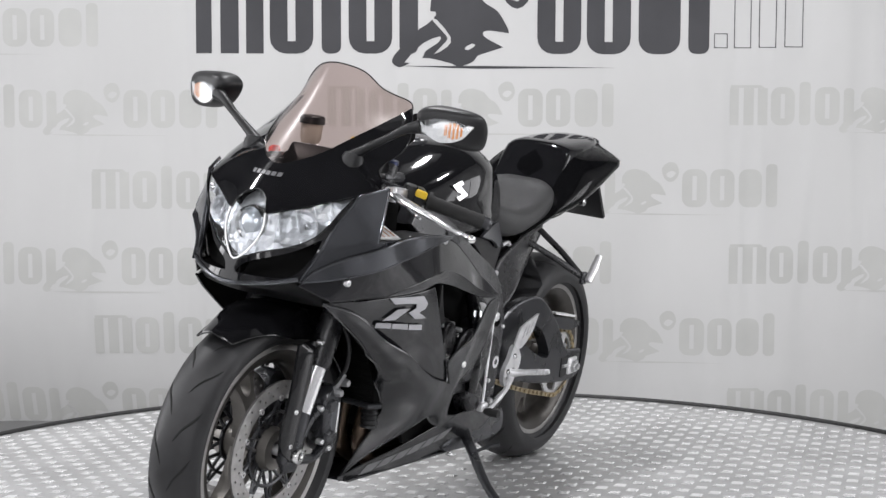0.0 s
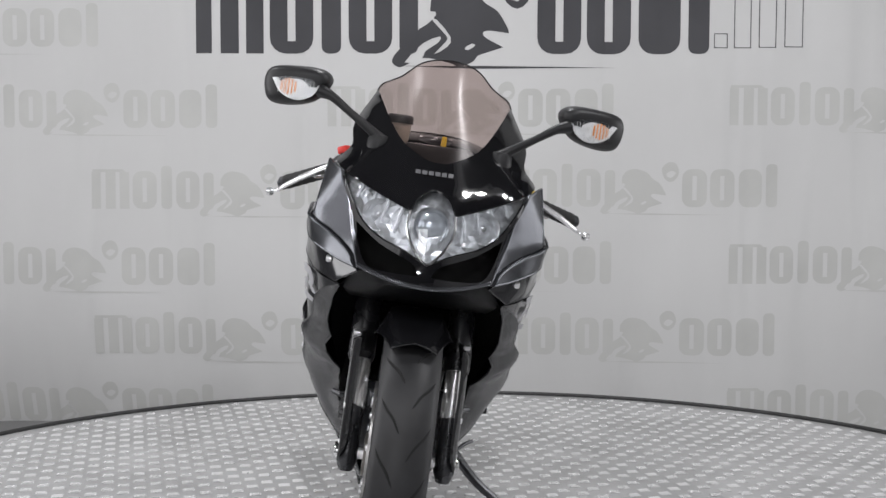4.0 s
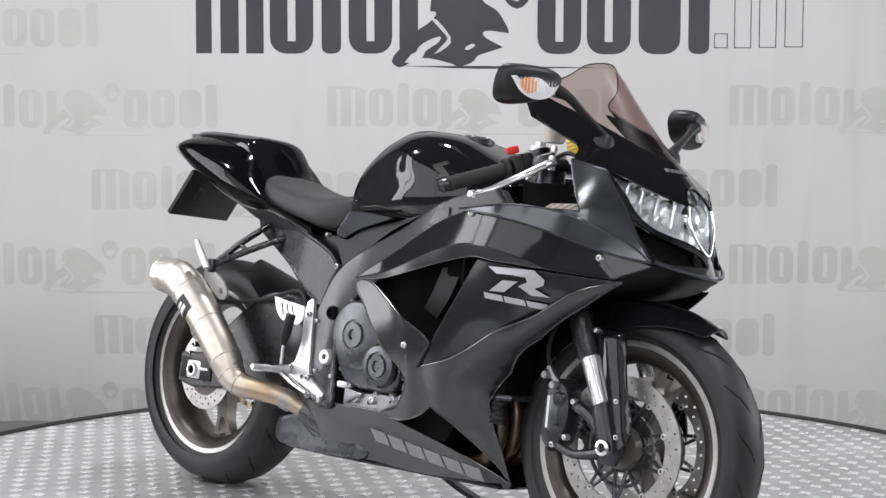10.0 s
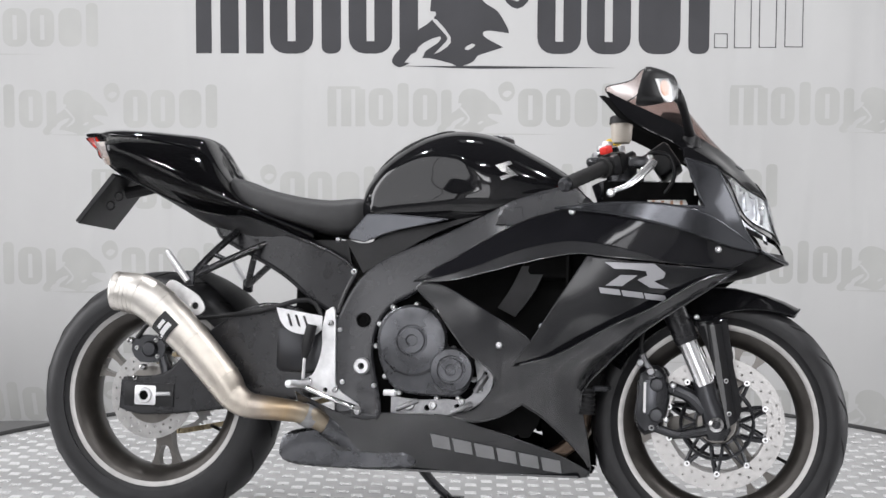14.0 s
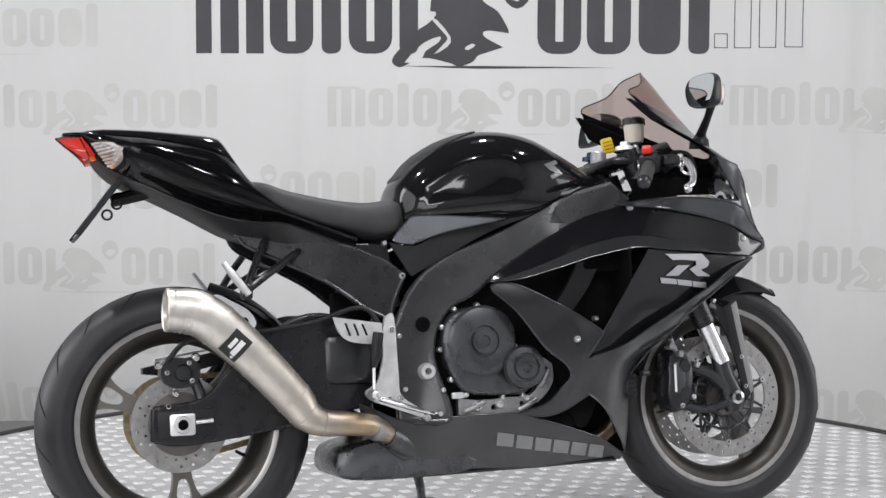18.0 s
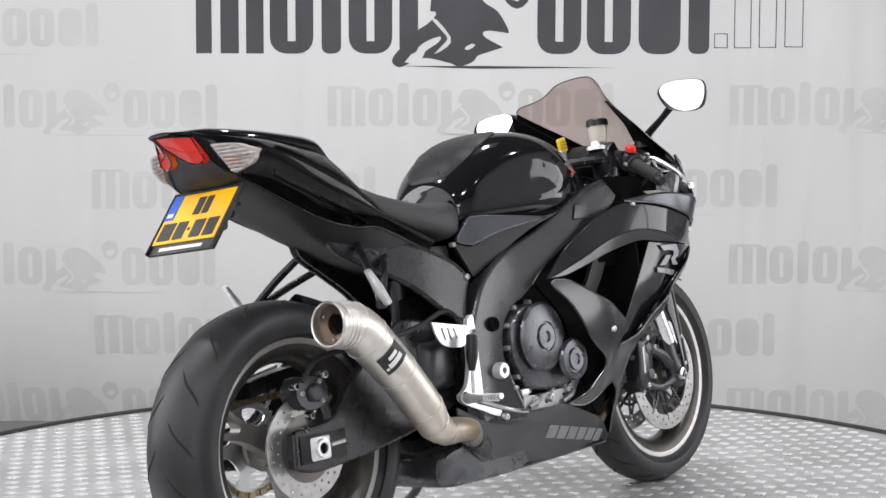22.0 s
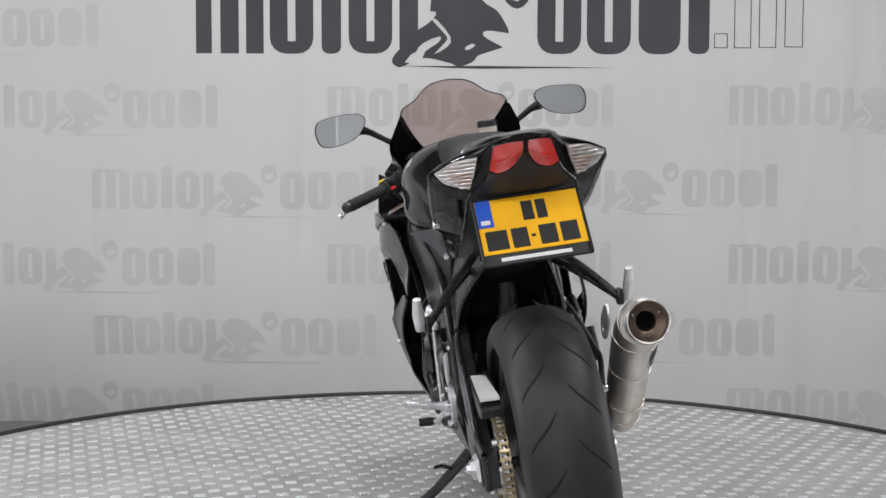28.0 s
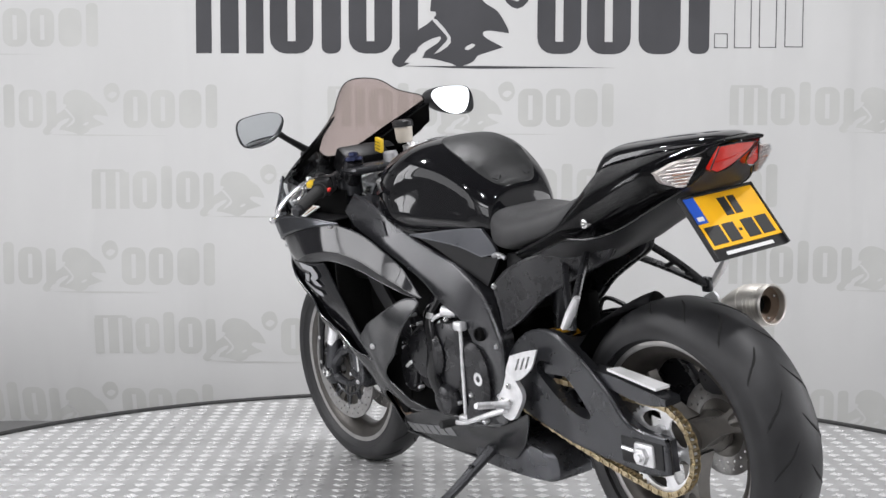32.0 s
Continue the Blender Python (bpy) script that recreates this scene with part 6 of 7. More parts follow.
def exhaust():
    pts = [(0.50, -0.11, 0.245), (0.43, -0.165, 0.285), (0.36, -0.195, 0.297), (0.30, -0.205, 0.303), (0.262, -0.208, 0.325), (0.235, -0.21, 0.362), (0.155, -0.216, 0.450), (0.070, -0.222, 0.530), (0.020, -0.226, 0.560), (-0.029, -0.228, 0.567)]
    rr = [0.024, 0.025, 0.028, 0.031, 0.037, 0.043, 0.046, 0.050, 0.050, 0.047]
    e = part("exhaust", tube(pts, rr, 28, 5, (1, 1), False), EXHAUST, bike, "bare steel slip-on exhaust, browned near the hot pipe")
    d = Vector((-1, -0.03, 0.06)).normalized()
    p = Vector(pts[-1])
    q = d.to_track_quat("Z", "Y").to_matrix().to_4x4()
    put = Matrix.Translation(p) @ q
    part("outlet", moved(lathe([(0.047, 0), (0.048, 0.012), (0.0455, 0.016), (0.0425, 0.014), (0.041, -0.004)], (0, 0, 0), 36, "z"), put), EXHAUST, e, "round outlet with a dark bore")
    part("face_plate", moved(lathe([(0.0412, -0.002), (0.030, -0.005), (0.0215, -0.009), (0.0205, -0.03)], (0, 0, 0), 32, "z"), put), COPPER, e, "browned inner plate")
    part("bore", moved(lathe([(0, -0.028), (0.0206, -0.028), (0.0206, -0.05), (0, -0.05)], (0, 0, 0), 24, "z"), put), DARK, e)
    for k in range(3):
        part("rivet", moved(lathe([(0, 0.0), (0.002, -0.0005), (0.003, -0.003), (0, -0.006)], (0.031 * math.cos(2.094 * k + 0.5), 0.031 * math.sin(2.094 * k + 0.5), 0), 8, "z"), put), BOLT, e)
    for k, r in ((0.0, 0.0478), (0.22, 0.0486), (0.44, 0.0494), (0.66, 0.0500)):
        a, b = Vector(pts[-2]), Vector(pts[-1])
        c = b + (a - b) * k
        part("weld_ring", moved(lathe([(r - 0.003, -0.0015), (r, -0.001), (r, 0.001), (r - 0.003, 0.0015)], (0, 0, 0), 32, "z", True), Matrix.Translation(c) @ (b - a).to_track_quat("Z", "Y").to_matrix().to_4x4()), EXHAUST, e)
    for k, r in ((8, 0.0512), (7, 0.0512), (6, 0.0472), (5, 0.0445), (4, 0.0385), (3, 0.0325)):
        dv = Vector(pts[k + 1]) - Vector(pts[k - 1])
        part("weld_ring", moved(lathe([(r - 0.003, -0.0015), (r, -0.001), (r, 0.001), (r - 0.003, 0.0015)], (0, 0, 0), 32, "z", True), Matrix.Translation(pts[k]) @ dv.to_track_quat("Z", "Y").to_matrix().to_4x4()), EXHAUST, e)
    part("clamp", tube([(0.445, -0.15, 0.275), (0.425, -0.166, 0.286)], 0.028, 20, 1), ALUCAST, e, "silver pipe clamp")
    # black maker's badge, as a plain patch with bars
    a, b = Vector((0.135, -0.217, 0.469)), Vector((0.080, -0.221, 0.521))
    dv = (b - a).normalized()
    bm = bmesh.new()
    prev = None
    for k in range(9):
        ang = radians(-20 + 75 * k / 8)
        n = Vector((0, -1, 0)) * math.cos(ang) + dv.cross(Vector((0, -1, 0))) * -math.sin(ang)
        pair = [bm.verts.new(c + n * 0.0503) for c in (a + dv * 0.012, b - dv * 0.016)]
        if prev:
            bm.faces.new([prev[0], prev[1], pair[1], pair[0]])
        prev = pair
    part("badge", bm, INK, e, "black badge with plain pale bars")
    for k, (f0, f1, a0, a1) in enumerate(((0.30, 0.46, -5, 40), (0.52, 0.64, 0, 30), (0.30, 0.38, 42, 50))):
        bm, prev = bmesh.new(), None
        for j in range(7):
            ang = radians(a0 + (a1 - a0) * j / 6)
            n = Vector((0, -1, 0)) * math.cos(ang) + dv.cross(Vector((0, -1, 0))) * -math.sin(ang)
            pair = [bm.verts.new(a + (b - a) * f + n * 0.0508) for f in (f0, f1)]
            if prev:
                bm.faces.new([prev[0], prev[1], pair[1], pair[0]])
            prev = pair
        part("plain_bar", bm, WHITE, e)
    part("bracket", skin(outline([(0.075, 0.60), (0.11, 0.585), (0.15, 0.56), (0.165, 0.53), (0.14, 0.515), (0.10, 0.54), (0.06, 0.575)], ()), lambda u, v, dd: (u, -0.165 - dd, v), 0.006, (circle(0.14, 0.538, 0.009, 10),), 0), ALU, e, "bare metal hanger bracket")
    # box and pipe under the engine
    box = [(0.375, 0.240), (0.473, 0.256), (0.56, 0.25), (0.66, 0.22), (0.70, 0.19), (0.66, 0.160), (0.434, 0.156), (0.356, 0.171), (0.35, 0.212)]
    rings = [[(u * k + 0.5 * (1 - k), y, v * k + 0.2 * (1 - k)) for u, v in outline(box, (), 3)] for y, k in ((-0.125, 0.86), (-0.115, 0.97), (-0.09, 1), (0.09, 1), (0.115, 0.97), (0.125, 0.86))]
    part("collector_box", loft(rings), ENGINE, bike, "black exhaust collector box under the engine")
    part("collector_pipe", tube([(0.55, -0.09, 0.215), (0.52, -0.105, 0.235), (0.47, -0.135, 0.262)], [0.04, 0.036, 0.028], 16), ENGINE, bike)


def chassis():
    spar = [(0.505, 0.288), (0.497, 0.475), (0.509, 0.528), (0.555, 0.609), (0.628, 0.664), (0.762, 0.719), (0.868, 0.770), (0.94, 0.805), (1.06, 0.84), (1.10, 0.80), (1.03, 0.76), (0.95, 0.735), (0.869, 0.700), (0.763, 0.645), (0.691, 0.590), (0.631, 0.556), (0.595, 0.510), (0.582, 0.450), (0.590, 0.397), (0.61, 0.318), (0.61, 0.288)]
    
    def ow(x, z):
        """Half width over the spars, whose outer face leans inwards at the top."""
        return 0.148 + 0.10 * max(0, min(0.35, x - 0.55)) - 0.12 * max(0, x - 0.90) - 0.20 * (z - 0.61 - 0.53 * (x - 0.63)) * max(0, min(1, (x - 0.55) / 0.12))
    for s in (-1, 1):
        bm = skin(outline(spar, (0, 8, 9, 20)), lambda u, v, d: (u, s * (ow(u, v) - d * 0.05), v), 1.0, (), 0.04)
        edge = [(u, s * (ow(u, v) - 0.0092), v) for u, v in outline(spar, (0, 8, 9, 20))]
        add(bm, tube([*edge, edge[0]], 0.009, 10, 1, (1, 1), False))
        f = part("frame_spar", bm, SPAR, bike, "black aluminium frame spar")
        part("pivot_ring", lathe([(0.008, s * 0.004), (0.008, s * 0.016), (0.017, s * 0.016), (0.020, s * 0.010), (0.020, -s * 0.02), (0.008, -s * 0.02)], (0.566, s * (ow(0.566, 0.405) + 0.002), 0.405), 20, "y", True), ALU, f, "silver swingarm pivot nut")
        part("frame_plug", lathe([(0, s * 0.002), (0.010, s * 0.002), (0.012, s * 0.008), (0.016, s * 0.008), (0.018, 0.0), (0, 0)], (0.563, s * (ow(0.563, 0.515) + 0.002), 0.515), 20), DARK, f)
        part("frame_pad", side_shell(outline([(0.886, 0.748), (0.950, 0.747), (0.944, 0.790), (0.903, 0.783)], (0, 1, 2, 3)), ow, s, 0.006, lift=0.004, lip=0.0015), SPAR, f, "raised square pad on the spar")
        for x, z in ((0.515, 0.365), (0.525, 0.328), (0.60, 0.36), (0.505, 0.49)):
            bolt(f, (x, s * (ow(x, z) + 0.001), z), 0.006, 0.005, s)
    # engine core, near black: the shade round it is put into the colour
    core = outline([(0.56, 0.25), (0.90, 0.24), (0.98, 0.34), (1.00, 0.55), (0.90, 0.66), (0.70, 0.62), (0.60, 0.50), (0.55, 0.38)], ())
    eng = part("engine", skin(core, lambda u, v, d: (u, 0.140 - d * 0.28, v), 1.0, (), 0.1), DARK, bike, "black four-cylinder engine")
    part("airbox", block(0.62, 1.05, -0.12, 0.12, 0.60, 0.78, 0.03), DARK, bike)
    part("battery_tray", skin(outline([(0.25, 0.71), (0.50, 0.71), (0.53, 0.56), (0.47, 0.565), (0.41, 0.635), (0.30, 0.68)], (0, 1, 2, 3, 5)), lambda u, v, d: (u, 0.09 - 0.18 * d, v), 1.0, (), 0), PLASTIC, bike)
    for s in (-1, 1):
        r = 1.0 if s < 0 else 0.92
        cover = outline([(0.603, 0.454), (0.615, 0.518), (0.652, 0.548), (0.711, 0.548), (0.753, 0.512), (0.768, 0.466), (0.804, 0.442), (0.836, 0.398), (0.812, 0.347), (0.75, 0.340), (0.661, 0.349), (0.626, 0.385)], ())
        # the left cover's shade is put into its colour, a darker black
        c = part("engine_cover", loft([[(0.705 + (u - 0.705) * k * r, s * y, 0.45 + (v - 0.45) * k * r) for u, v in cover] for y, k in ((0.13, 1.0), (0.168, 1.0), (0.174, 0.97), (0.178, 0.90))]), ENGINE if s < 0 else DARKERBLACK, eng, "black cast engine side cover")
        if s < 0:
            part("clutch_boss", lathe([(0.02, -0.176), (0.080, -0.176), (0.084, -0.179), (0.078, -0.186), (0.060, -0.1905), (0.037, -0.192), (0.035, -0.1885), (0.0315, -0.1885), (0.0295, -0.195), (0.014, -0.195), (0.012, -0.190), (0.006, -0.190), (0, -0.190)], (0.696, -0.013, 0.470), 48), ENGINE, c, "round clutch cover with a ringed boss")
            part("starter_boss", lathe([(0.02, -0.176), (0.046, -0.178), (0.052, -0.185), (0.048, -0.196), (0.034, -0.199), (0.032, -0.195), (0.028, -0.195), (0.026, -0.200), (0.014, -0.200), (0.012, -0.196), (0, -0.196)], (0.794, -0.016, 0.404), 40), ENGINE, c, "small round cover")
            for k in range(13):
                a = 6.2832 * k / 13
                u, v = cover[int(k * len(cover) / 13)]
                bolt(c, (0.705 + (u - 0.705) * 1.03, -0.160, 0.45 + (v - 0.45) * 1.04), 0.0065, 0.008, -1)
            rim = outline([(0.640, 0.338), (0.70, 0.330), (0.768, 0.334), (0.822, 0.336), (0.846, 0.372), (0.838, 0.440), (0.882, 0.408), (0.884, 0.372), (0.866, 0.340), (0.827, 0.310), (0.771, 0.292), (0.640, 0.294)], (0, 5, 6, 11), 3)
            part("sump_casting", skin(rim, lambda u, v, d: (u, -0.160 + d, v), 0.03, (circle(0.685, 0.316, 0.009, 12), circle(0.728, 0.312, 0.007, 10), circle(0.800, 0.318, 0.006, 10), circle(0.866, 0.398, 0.005, 8)), 0), ALUCAST, eng, "bare cast engine case edge")
            for x0, z0, x1, z1, r in ((0.845, 0.355, 0.868, 0.392, 0.008), (0.655, 0.306, 0.705, 0.328, 0.006), (0.79, 0.302, 0.835, 0.325, 0.007)):
                part("case_rib", tube([(x0, -0.163, z0), ((x0 + x1) / 2, -0.170, (z0 + z1) / 2), (x1, -0.163, z1)], r, 8), ALUCAST, eng)
            for x, z, r in ((0.685, 0.316, 0.012), (0.742, 0.318, 0.010), (0.812, 0.330, 0.007), (0.855, 0.360, 0.006), (0.648, 0.345, 0.008)):
                bolt(eng, (x, -0.163, z), r, 0.007, -1, ALU)
            part("case_tab", block(0.622, 0.650, -0.172, -0.160, 0.337, 0.352, 0.003), ALU, eng)
        else:
            part("generator_boss", lathe([(0.02, 0.178), (0.068, 0.178), (0.072, 0.184), (0.062, 0.196), (0.03, 0.198), (0, 0.198)], (0.76, 0, 0.45), 40), DARKERBLACK, c, "round generator cover")
            part("sprocket_cover", loft([[(0.60 + a * k, y, 0.40 + b * k) for a, b in outline([(-0.05, -0.07), (0.04, -0.08), (0.07, 0.0), (0.05, 0.08), (-0.02, 0.09), (-0.06, 0.03)], (), 3)] for y, k in ((0.13, 1), (0.16, 1), (0.172, 0.85))]), DARKERBLACK, c, "black front sprocket cover")
            for a, b in ((0.66, 0.52), (0.70, 0.535), (0.63, 0.46), (0.68, 0.40), (0.66, 0.33), (0.80, 0.52), (0.74, 0.37), (0.84, 0.44)):
                bolt(c, (a, 0.172, b), 0.006, 0.006, 1, ALU)
            for a, b, q in ((0.858, 0.462, 0.005), (0.825, 0.512, 0.006), (0.709, 0.550, 0.008), (0.667, 0.547, 0.007), (0.799, 0.415, 0.005), (0.717, 0.380, 0.006), (0.715, 0.342, 0.006), (0.933, 0.423, 0.006)):
                bolt(c, (a, 0.176, b), q, 0.007, 1, STEEL)
            for a, b in ((0.690, 0.556), (0.835, 0.418)):
                part("hose_fitting", tube([(a, 0.165, b), (a + 0.012, 0.180, b - 0.004), (a + 0.028, 0.184, b - 0.016)], [0.006, 0.005, 0.004], 8), ALU, c)
            for cx, cz, rx, rz in ((0.86, 0.50, 0.034, 0.050), (0.865, 0.395, 0.036, 0.062)):
                ov = [(cx + rx * math.cos(k * 0.2618), cz + rz * math.sin(k * 0.2618)) for k in range(24)]
                part("oval_cover", loft([[(cx + (u - cx) * q, y, cz + (v - cz) * q) for u, v in ov] for y, q in ((0.14, 1.1), (0.164, 1.1), (0.166, 1.0), (0.176, 0.97), (0.179, 0.88))]), DARKERBLACK, c, "oval black engine cover")
                for k in range(4):
                    bolt(c, (cx + rx * 1.12 * math.cos(0.8 + 1.5708 * k), 0.166, cz + rz * 1.12 * math.sin(0.8 + 1.5708 * k)), 0.005, 0.006, 1, ALU)
            part("coolant_hose", tube([(0.72, 0.15, 0.60), (0.735, 0.178, 0.55), (0.725, 0.185, 0.47), (0.73, 0.19, 0.39), (0.70, 0.17, 0.32)], [0.017, 0.018, 0.017, 0.018, 0.017], 12), GLOSS, c, "black rubber coolant hose")
            part("hose_clip", tube([(0.732, 0.174, 0.560), (0.735, 0.178, 0.545)], 0.0205, 12, 1), STEEL, c)
            part("water_pump", lathe([(0, 0.20), (0.02, 0.199), (0.036, 0.192), (0.042, 0.18), (0.044, 0.15)], (0.70, 0, 0.335), 24), DARKERBLACK, c)
            part("clutch_fitting", tube([(0.655, 0.15, 0.56), (0.69, 0.17, 0.565)], 0.014, 12, 1), ALU, c)
    # the inner blade, then near-black sheets as the shade behind the fairing openings
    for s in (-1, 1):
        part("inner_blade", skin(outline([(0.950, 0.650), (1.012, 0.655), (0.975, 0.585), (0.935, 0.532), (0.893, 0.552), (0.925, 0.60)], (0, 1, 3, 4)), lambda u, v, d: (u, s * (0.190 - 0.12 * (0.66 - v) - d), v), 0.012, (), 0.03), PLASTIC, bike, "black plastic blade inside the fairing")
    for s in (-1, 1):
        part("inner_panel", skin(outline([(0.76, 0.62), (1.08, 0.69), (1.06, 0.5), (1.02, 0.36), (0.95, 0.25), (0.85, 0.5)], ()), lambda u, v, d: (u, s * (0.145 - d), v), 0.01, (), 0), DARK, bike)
        # added near-black sheet that stops light showing through the fairing
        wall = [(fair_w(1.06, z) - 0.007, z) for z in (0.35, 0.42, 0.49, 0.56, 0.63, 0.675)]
        part("light_gap_sheet", skin([(0.13, 0.35), *wall, (0.13, 0.675)], lambda u, v, d: (1.06 + d, s * u, v), 0.006, (), 0), DARK, bike)
        bolt(bike, (0.998, s * 0.172, 0.512), 0.007, 0.006, s)
    part("shock_spring", tube([(0.42 + 0.034 * math.cos(k * 0.8), 0.034 * math.sin(k * 0.8), 0.365 + 0.0030 * k) for k in range(52)], 0.006, 8, 1), SPRING, bike, "yellow shock absorber spring")
    # added near-black block: fills the shaded gap and hides the spring from the right
    part("shock_gap_block", block(0.365, 0.462, -0.075, -0.038, 0.39, 0.60, 0.012), DARK, bike, "near-black block added beside the shock absorber")
    part("shock_body", tube([(0.42, 0, 0.33), (0.42, 0, 0.64)], 0.026, 16, 1), FRAMEBLACK, bike)


def footrests():
    for s in (-1, 1):
        y = 0.146
        hanger = [(0.470, 0.535), (0.492, 0.535), (0.498, 0.40), (0.505, 0.35), (0.56, 0.312), (0.552, 0.298), (0.48, 0.325), (0.430, 0.345), (0.418, 0.365), (0.445, 0.385), (0.462, 0.44), (0.462, 0.49)]
        if s > 0:
            y = 0.158
            hanger = [(0.425, 0.425), (0.452, 0.432), (0.470, 0.40), (0.495, 0.365), (0.488, 0.33), (0.455, 0.318), (0.428, 0.336), (0.398, 0.386)]
        h = part("footrest_hanger", skin(outline(hanger, (0, 4, 5) if s < 0 else ()), lambda u, v, d: (u, s * (y + 0.010 - d), v), 0.012, (circle(0.475, 0.345, 0.006, 8),), 0), ALU, bike, "bare aluminium footrest hanger")
        guard = [(0.345, 0.540), (0.42, 0.528), (0.462, 0.522), (0.462, 0.49), (0.44, 0.475), (0.385, 0.482), (0.358, 0.505)]
        slots = [[(0.372 + 0.02 * k, 0.525 - 0.002 * k), (0.378 + 0.02 * k, 0.525 - 0.002 * k), (0.388 + 0.02 * k, 0.495), (0.382 + 0.02 * k, 0.495)] for k in range(3)]
        if s > 0:
            guard = [(0.428, 0.482), (0.375, 0.498), (0.322, 0.510), (0.340, 0.475), (0.360, 0.452), (0.412, 0.422), (0.452, 0.434)]
            slots = [[(0.350 + 0.02 * k, 0.490 - 0.005 * k), (0.357 + 0.02 * k, 0.488 - 0.005 * k), (0.374 + 0.02 * k, 0.458 - 0.005 * k), (0.367 + 0.02 * k, 0.459 - 0.005 * k)] for k in range(3)]
        part("heel_guard", skin(outline(guard, (0, 2, 3)), lambda u, v, d: (u, s * (y + 0.012 - d), v), 0.005, slots, 0), ALU, h, "slotted aluminium heel guard")
        part("footpeg", tube([(0.43 if s < 0 else 0.46, s * 0.165, 0.358), (0.425 if s < 0 else 0.45, s * 0.21, 0.358 if s < 0 else 0.368), (0.42 if s < 0 else 0.44, s * 0.275, 0.362 if s < 0 else 0.383)], [0.013, 0.0085, 0.007], 12, 2), ALU, h, "knurled aluminium footpeg")
        for k in range(5):
            part("knurl", lathe([(0.007, -0.002), (0.0092, -0.001), (0.0092, 0.001), (0.007, 0.002)], ((0.4225 if s < 0 else 0.447) - 0.0012 * k, s * (0.225 + 0.01 * k), 0.3595 if s < 0 else 0.3715 + 0.0022 * k), 12, "y", True), ALU, h)
        for b in ((0.484, 0.505), (0.435, 0.365), (0.50, 0.345)) if s < 0 else ((0.445, 0.405), (0.445, 0.365), (0.475, 0.365)):
            bolt(h, (b[0], s * (y + 0.011), b[1]), 0.008, 0.006, s, STEEL)
        if s < 0:
            part("brake_pedal", tube([(0.44, -0.19, 0.35), (0.50, -0.20, 0.328), (0.56, -0.205, 0.31), (0.575, -0.225, 0.308)], [0.010, 0.009, 0.008, 0.008], 10, 4, (1, 0.7)), STEEL, h, "polished brake pedal")
            part("master_cylinder", tube([(0.445, -0.185, 0.50), (0.435, -0.188, 0.45), (0.43, -0.188, 0.42)], [0.013, 0.014, 0.007], 12, 1), PLASTIC, h)
            part("push_rod", tube([(0.43, -0.188, 0.42), (0.428, -0.188, 0.37)], 0.004, 8, 1), ALU, h)
        else:
            part("gear_lever", tube([(0.46, 0.175, 0.345), (0.52, 0.19, 0.325), (0.60, 0.195, 0.296), (0.645, 0.20, 0.29)], [0.008, 0.007, 0.006, 0.006], 10, 4), ALU, h, "aluminium gear lever")
            part("toe_rubber", tube([(0.646, 0.198, 0.29), (0.648, 0.212, 0.291), (0.650, 0.240, 0.292)], [0.008, 0.011, 0.010], 10, 1), GRIP, h, "black rubber toe piece")
            part("shift_rod", tube([(0.627, 0.178, 0.30), (0.622, 0.175, 0.42), (0.616, 0.172, 0.53)], 0.005, 8, 1), ALU, h, "upright aluminium shift rod")
            part("rod_joint", block(0.60, 0.635, 0.160, 0.184, 0.522, 0.546, 0.006), ALU, h)
            part("rod_joint", block(0.612, 0.645, 0.168, 0.19, 0.283, 0.307, 0.006), ALU, h)
        # passenger hanger: a loop of black bar with a folded peg
        a, b, c = (0.210, s * 0.085, 0.728), (0.290, s * 0.085, 0.700), (0.138, s * 0.208, 0.604)
        ph = part("passenger_hanger", tube([a, (0.172, s * 0.150, 0.668), c], 0.009, 10), DARKERBLACK, bike, "black passenger footrest hanger")
        part("hanger_stay", tube([b, (0.212, s * 0.152, 0.652), c], 0.009, 10), DARKERBLACK, ph)
        part("hanger_end", block(0.124, 0.152, s * 0.210 - 0.008, s * 0.210 + 0.008, 0.585, 0.622, 0.006), FRAMEBLACK, ph)
        part("folded_peg", tube([(0.140, s * 0.226, 0.596), (0.112, s * 0.228, 0.632), (0.086, s * 0.228, 0.668)], [0.011, 0.013, 0.009], 10, 2, (1, 0.7)), ALU, ph, "folded aluminium passenger peg")
        if s < 0:
            for p0, p1 in (((0.172, -0.150, 0.668), (0.212, -0.152, 0.652)), ((0.150, -0.18, 0.635), (0.180, -0.18, 0.632))):
                part("hanger_brace", tube([p0, p1], 0.006, 8, 1), FRAMEBLACK, ph)
    # side stand
    st = part("side_stand", tube([(0.60, 0.12, 0.215), (0.62, 0.16, 0.175), (0.66, 0.24, 0.10), (0.69, 0.325, 0.050)], [0.016, 0.014, 0.012, 0.011], 10), FRAMEBLACK, bike, "black side stand, folded down")
    part("stand_foot", block(0.665, 0.725, 0.31, 0.36, 0.044, 0.056, 0.004, 2), FRAMEBLACK, st)
    part("stand_prong", tube([(0.63, 0.17, 0.165), (0.60, 0.20, 0.185), (0.575, 0.22, 0.19)], 0.005, 8), FRAMEBLACK, st)
    part("stand_spring", tube([(0.61 + 0.05 * k / 50 + 0.007 * math.cos(k * 1.2), 0.115 + 0.007 * math.sin(k * 1.2), 0.20 - 0.05 * k / 50) for k in range(50)], 0.0022, 6, 1), BOLT, st)
    part("stand_bracket", block(0.57, 0.63, 0.085, 0.13, 0.195, 0.24, 0.008), FRAMEBLACK, st)


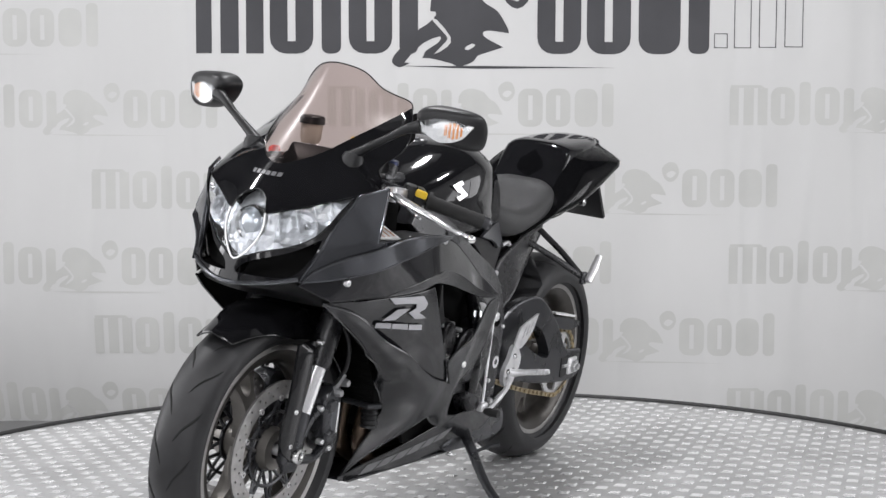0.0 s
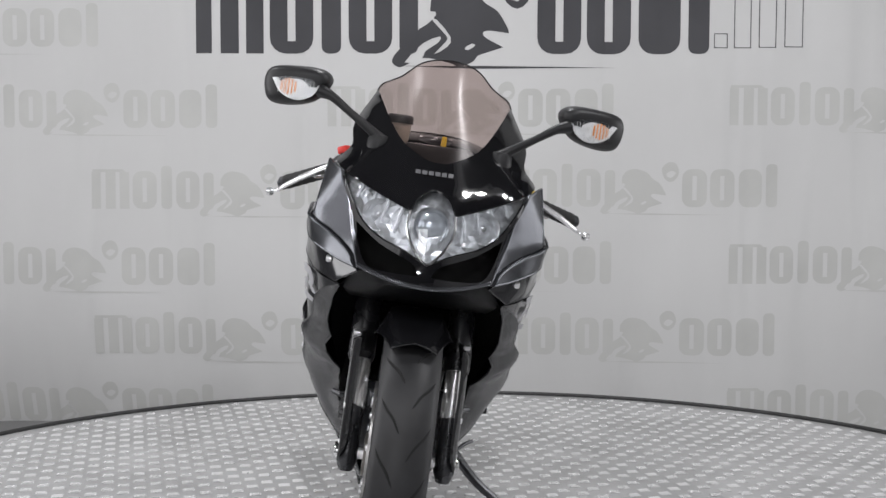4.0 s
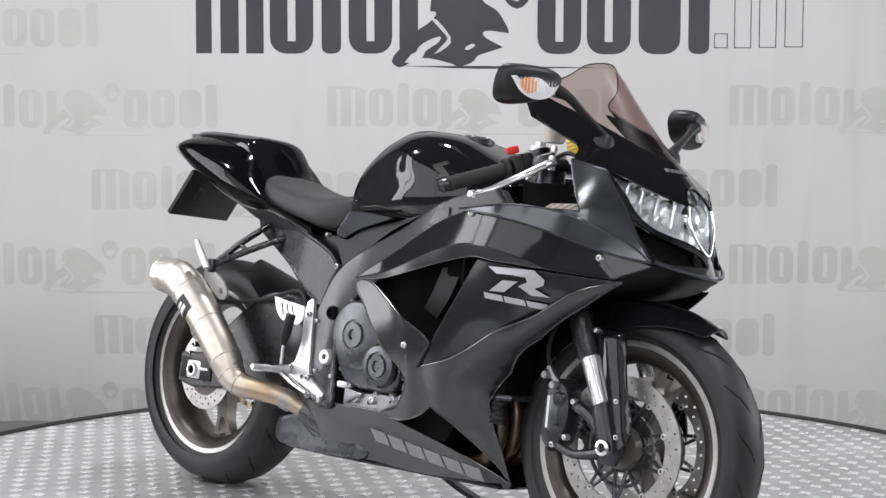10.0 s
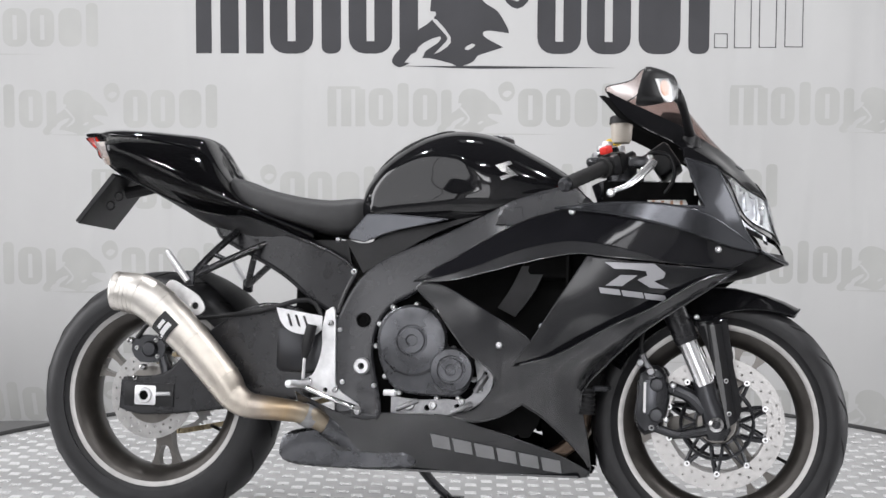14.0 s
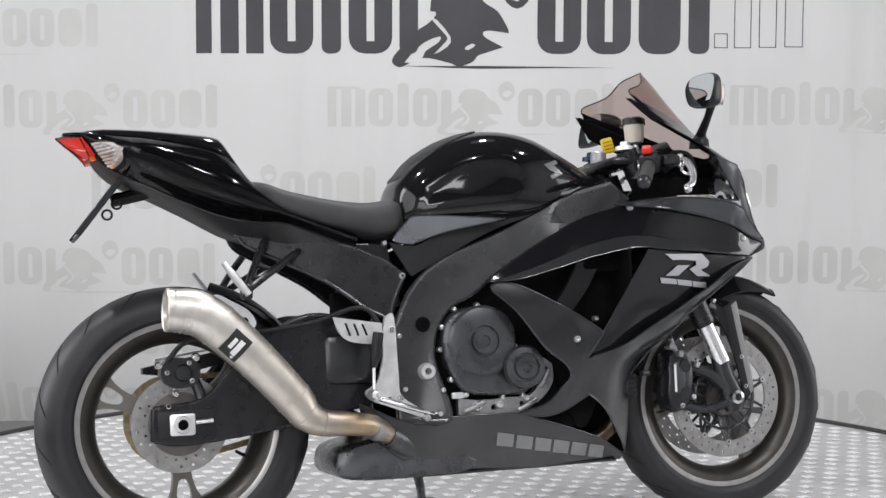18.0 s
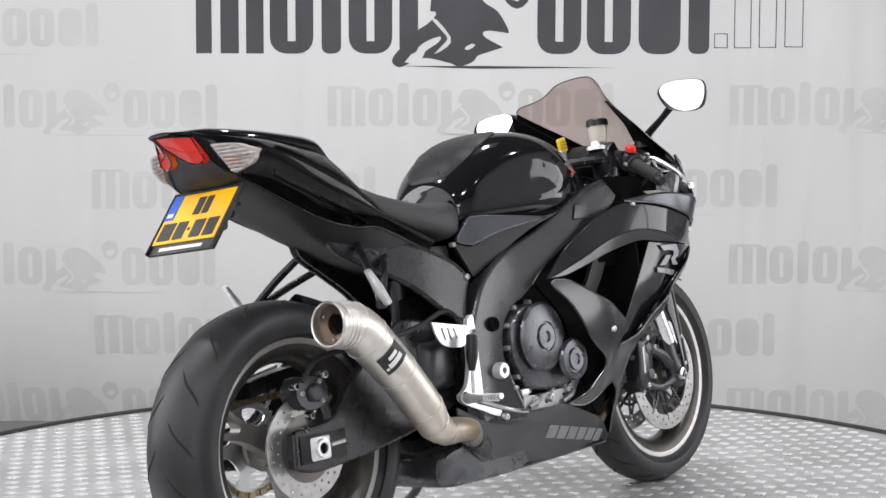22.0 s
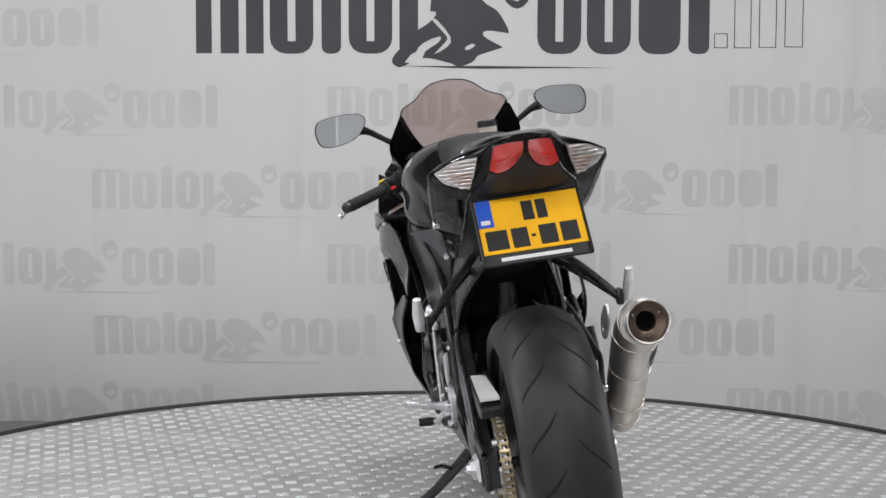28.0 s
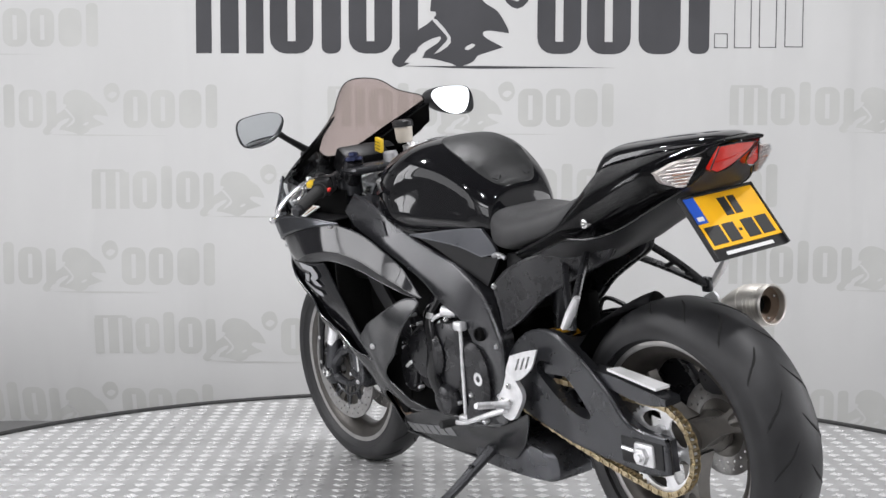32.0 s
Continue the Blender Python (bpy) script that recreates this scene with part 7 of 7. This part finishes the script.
def decal(poly, side, mat, holes=(), lift=0.0035, name="plain_decal", mirror=1.213):
    if side > 0:
        poly = [(2 * mirror - x, z) for x, z in reversed(poly)] if mirror else poly
    return part(name, side_shell(poly, fair_w, side, 0.0015, holes, 0.02, lift), mat, bike, "plain printed shape on the fairing")


def decals():
    for s in (-1, 1):
        # angular emblem above a short row of blocks on the side panel
        decal([(1.149, 0.660), (1.259, 0.659), (1.283, 0.640), (1.280, 0.628), (1.258, 0.620), (1.292, 0.604), (1.250, 0.605), (1.222, 0.622), (1.243, 0.632), (1.240, 0.642), (1.205, 0.645), (1.170, 0.645)], s, DECAL)
        decal([(1.151, 0.607), (1.185, 0.632), (1.222, 0.632), (1.188, 0.607)], s, DECAL)
        for k in range(3):
            x = 1.136 + 0.050 * k
            decal([(x, 0.603 - 0.005 * k), (x + 0.046, 0.599 - 0.005 * k), (x + 0.050, 0.586 - 0.005 * k), (x + 0.004, 0.590 - 0.005 * k)], s, DECAL)
        # row of plain grey blocks along the belly
        for k in range(6):
            x = 0.737 + 0.0515 * k
            z = 0.252 - 0.0093 * k
            decal([(x, z), (x + 0.044, z - 0.008), (x + 0.046, z - 0.039), (x + 0.003, z - 0.033)], s, BELLYDECAL, lift=0.0015, mirror=0)
        # angular tank emblem
        def tw(u, v):
            return 0.1695 - 0.9 * (u - 0.90) ** 2 - 0.22 * (u - 0.90)
        for shape in ([(0.878, 0.888), (0.912, 0.900), (0.918, 0.892), (0.900, 0.884), (0.914, 0.874), (0.895, 0.872)], [(0.888, 0.878), (0.906, 0.886), (0.930, 0.866), (0.896, 0.852), (0.890, 0.860), (0.908, 0.868)]):
            if s > 0:
                shape = [(1.806 - u, v) for u, v in reversed(shape)]
            part("plain_emblem", skin(shape, lambda u, v, d: (u, s * (tw(u, v) - 0.25 * (v - 0.876) + 0.009 - d), v), 0.010, (), 0), STEEL, bike, "silver angular tank emblem")
    for k in range(6):
        y = -0.046 + 0.0135 * k
        part("plain_decal", nose_shell([(y, 0.899), (y + 0.0105, 0.899), (y + 0.0105, 0.907), (y, 0.907)], 0.001, (), 0, -0.002), GREYDECAL, bike, "plain printed block on the nose")


def motions():
    """The platform turns steadily, and the motorcycle leans on its stand on top of it."""
    rate, heading = 7.6209, -118.339
    base = pose(0.181, 0.730, 0.0, 0, 0, heading) @ pose(0, 0, 0, -8.2, 0, 0)
    times = [0.5 * k for k in range(65)]
    walk(turntable, [(t, pose(0, 0, 0, 0, 0, rate * t)) for t in times])
    walk(bike, [(t, pose(0, 0, 0, 0, 0, rate * t) @ base) for t in times])


fairing()
radiator()
nose()
mirrors()
front_end()
controls()
tank()
seat()
tail()
rear_end()
exhaust()
chassis()
footrests()
decals()
motions()
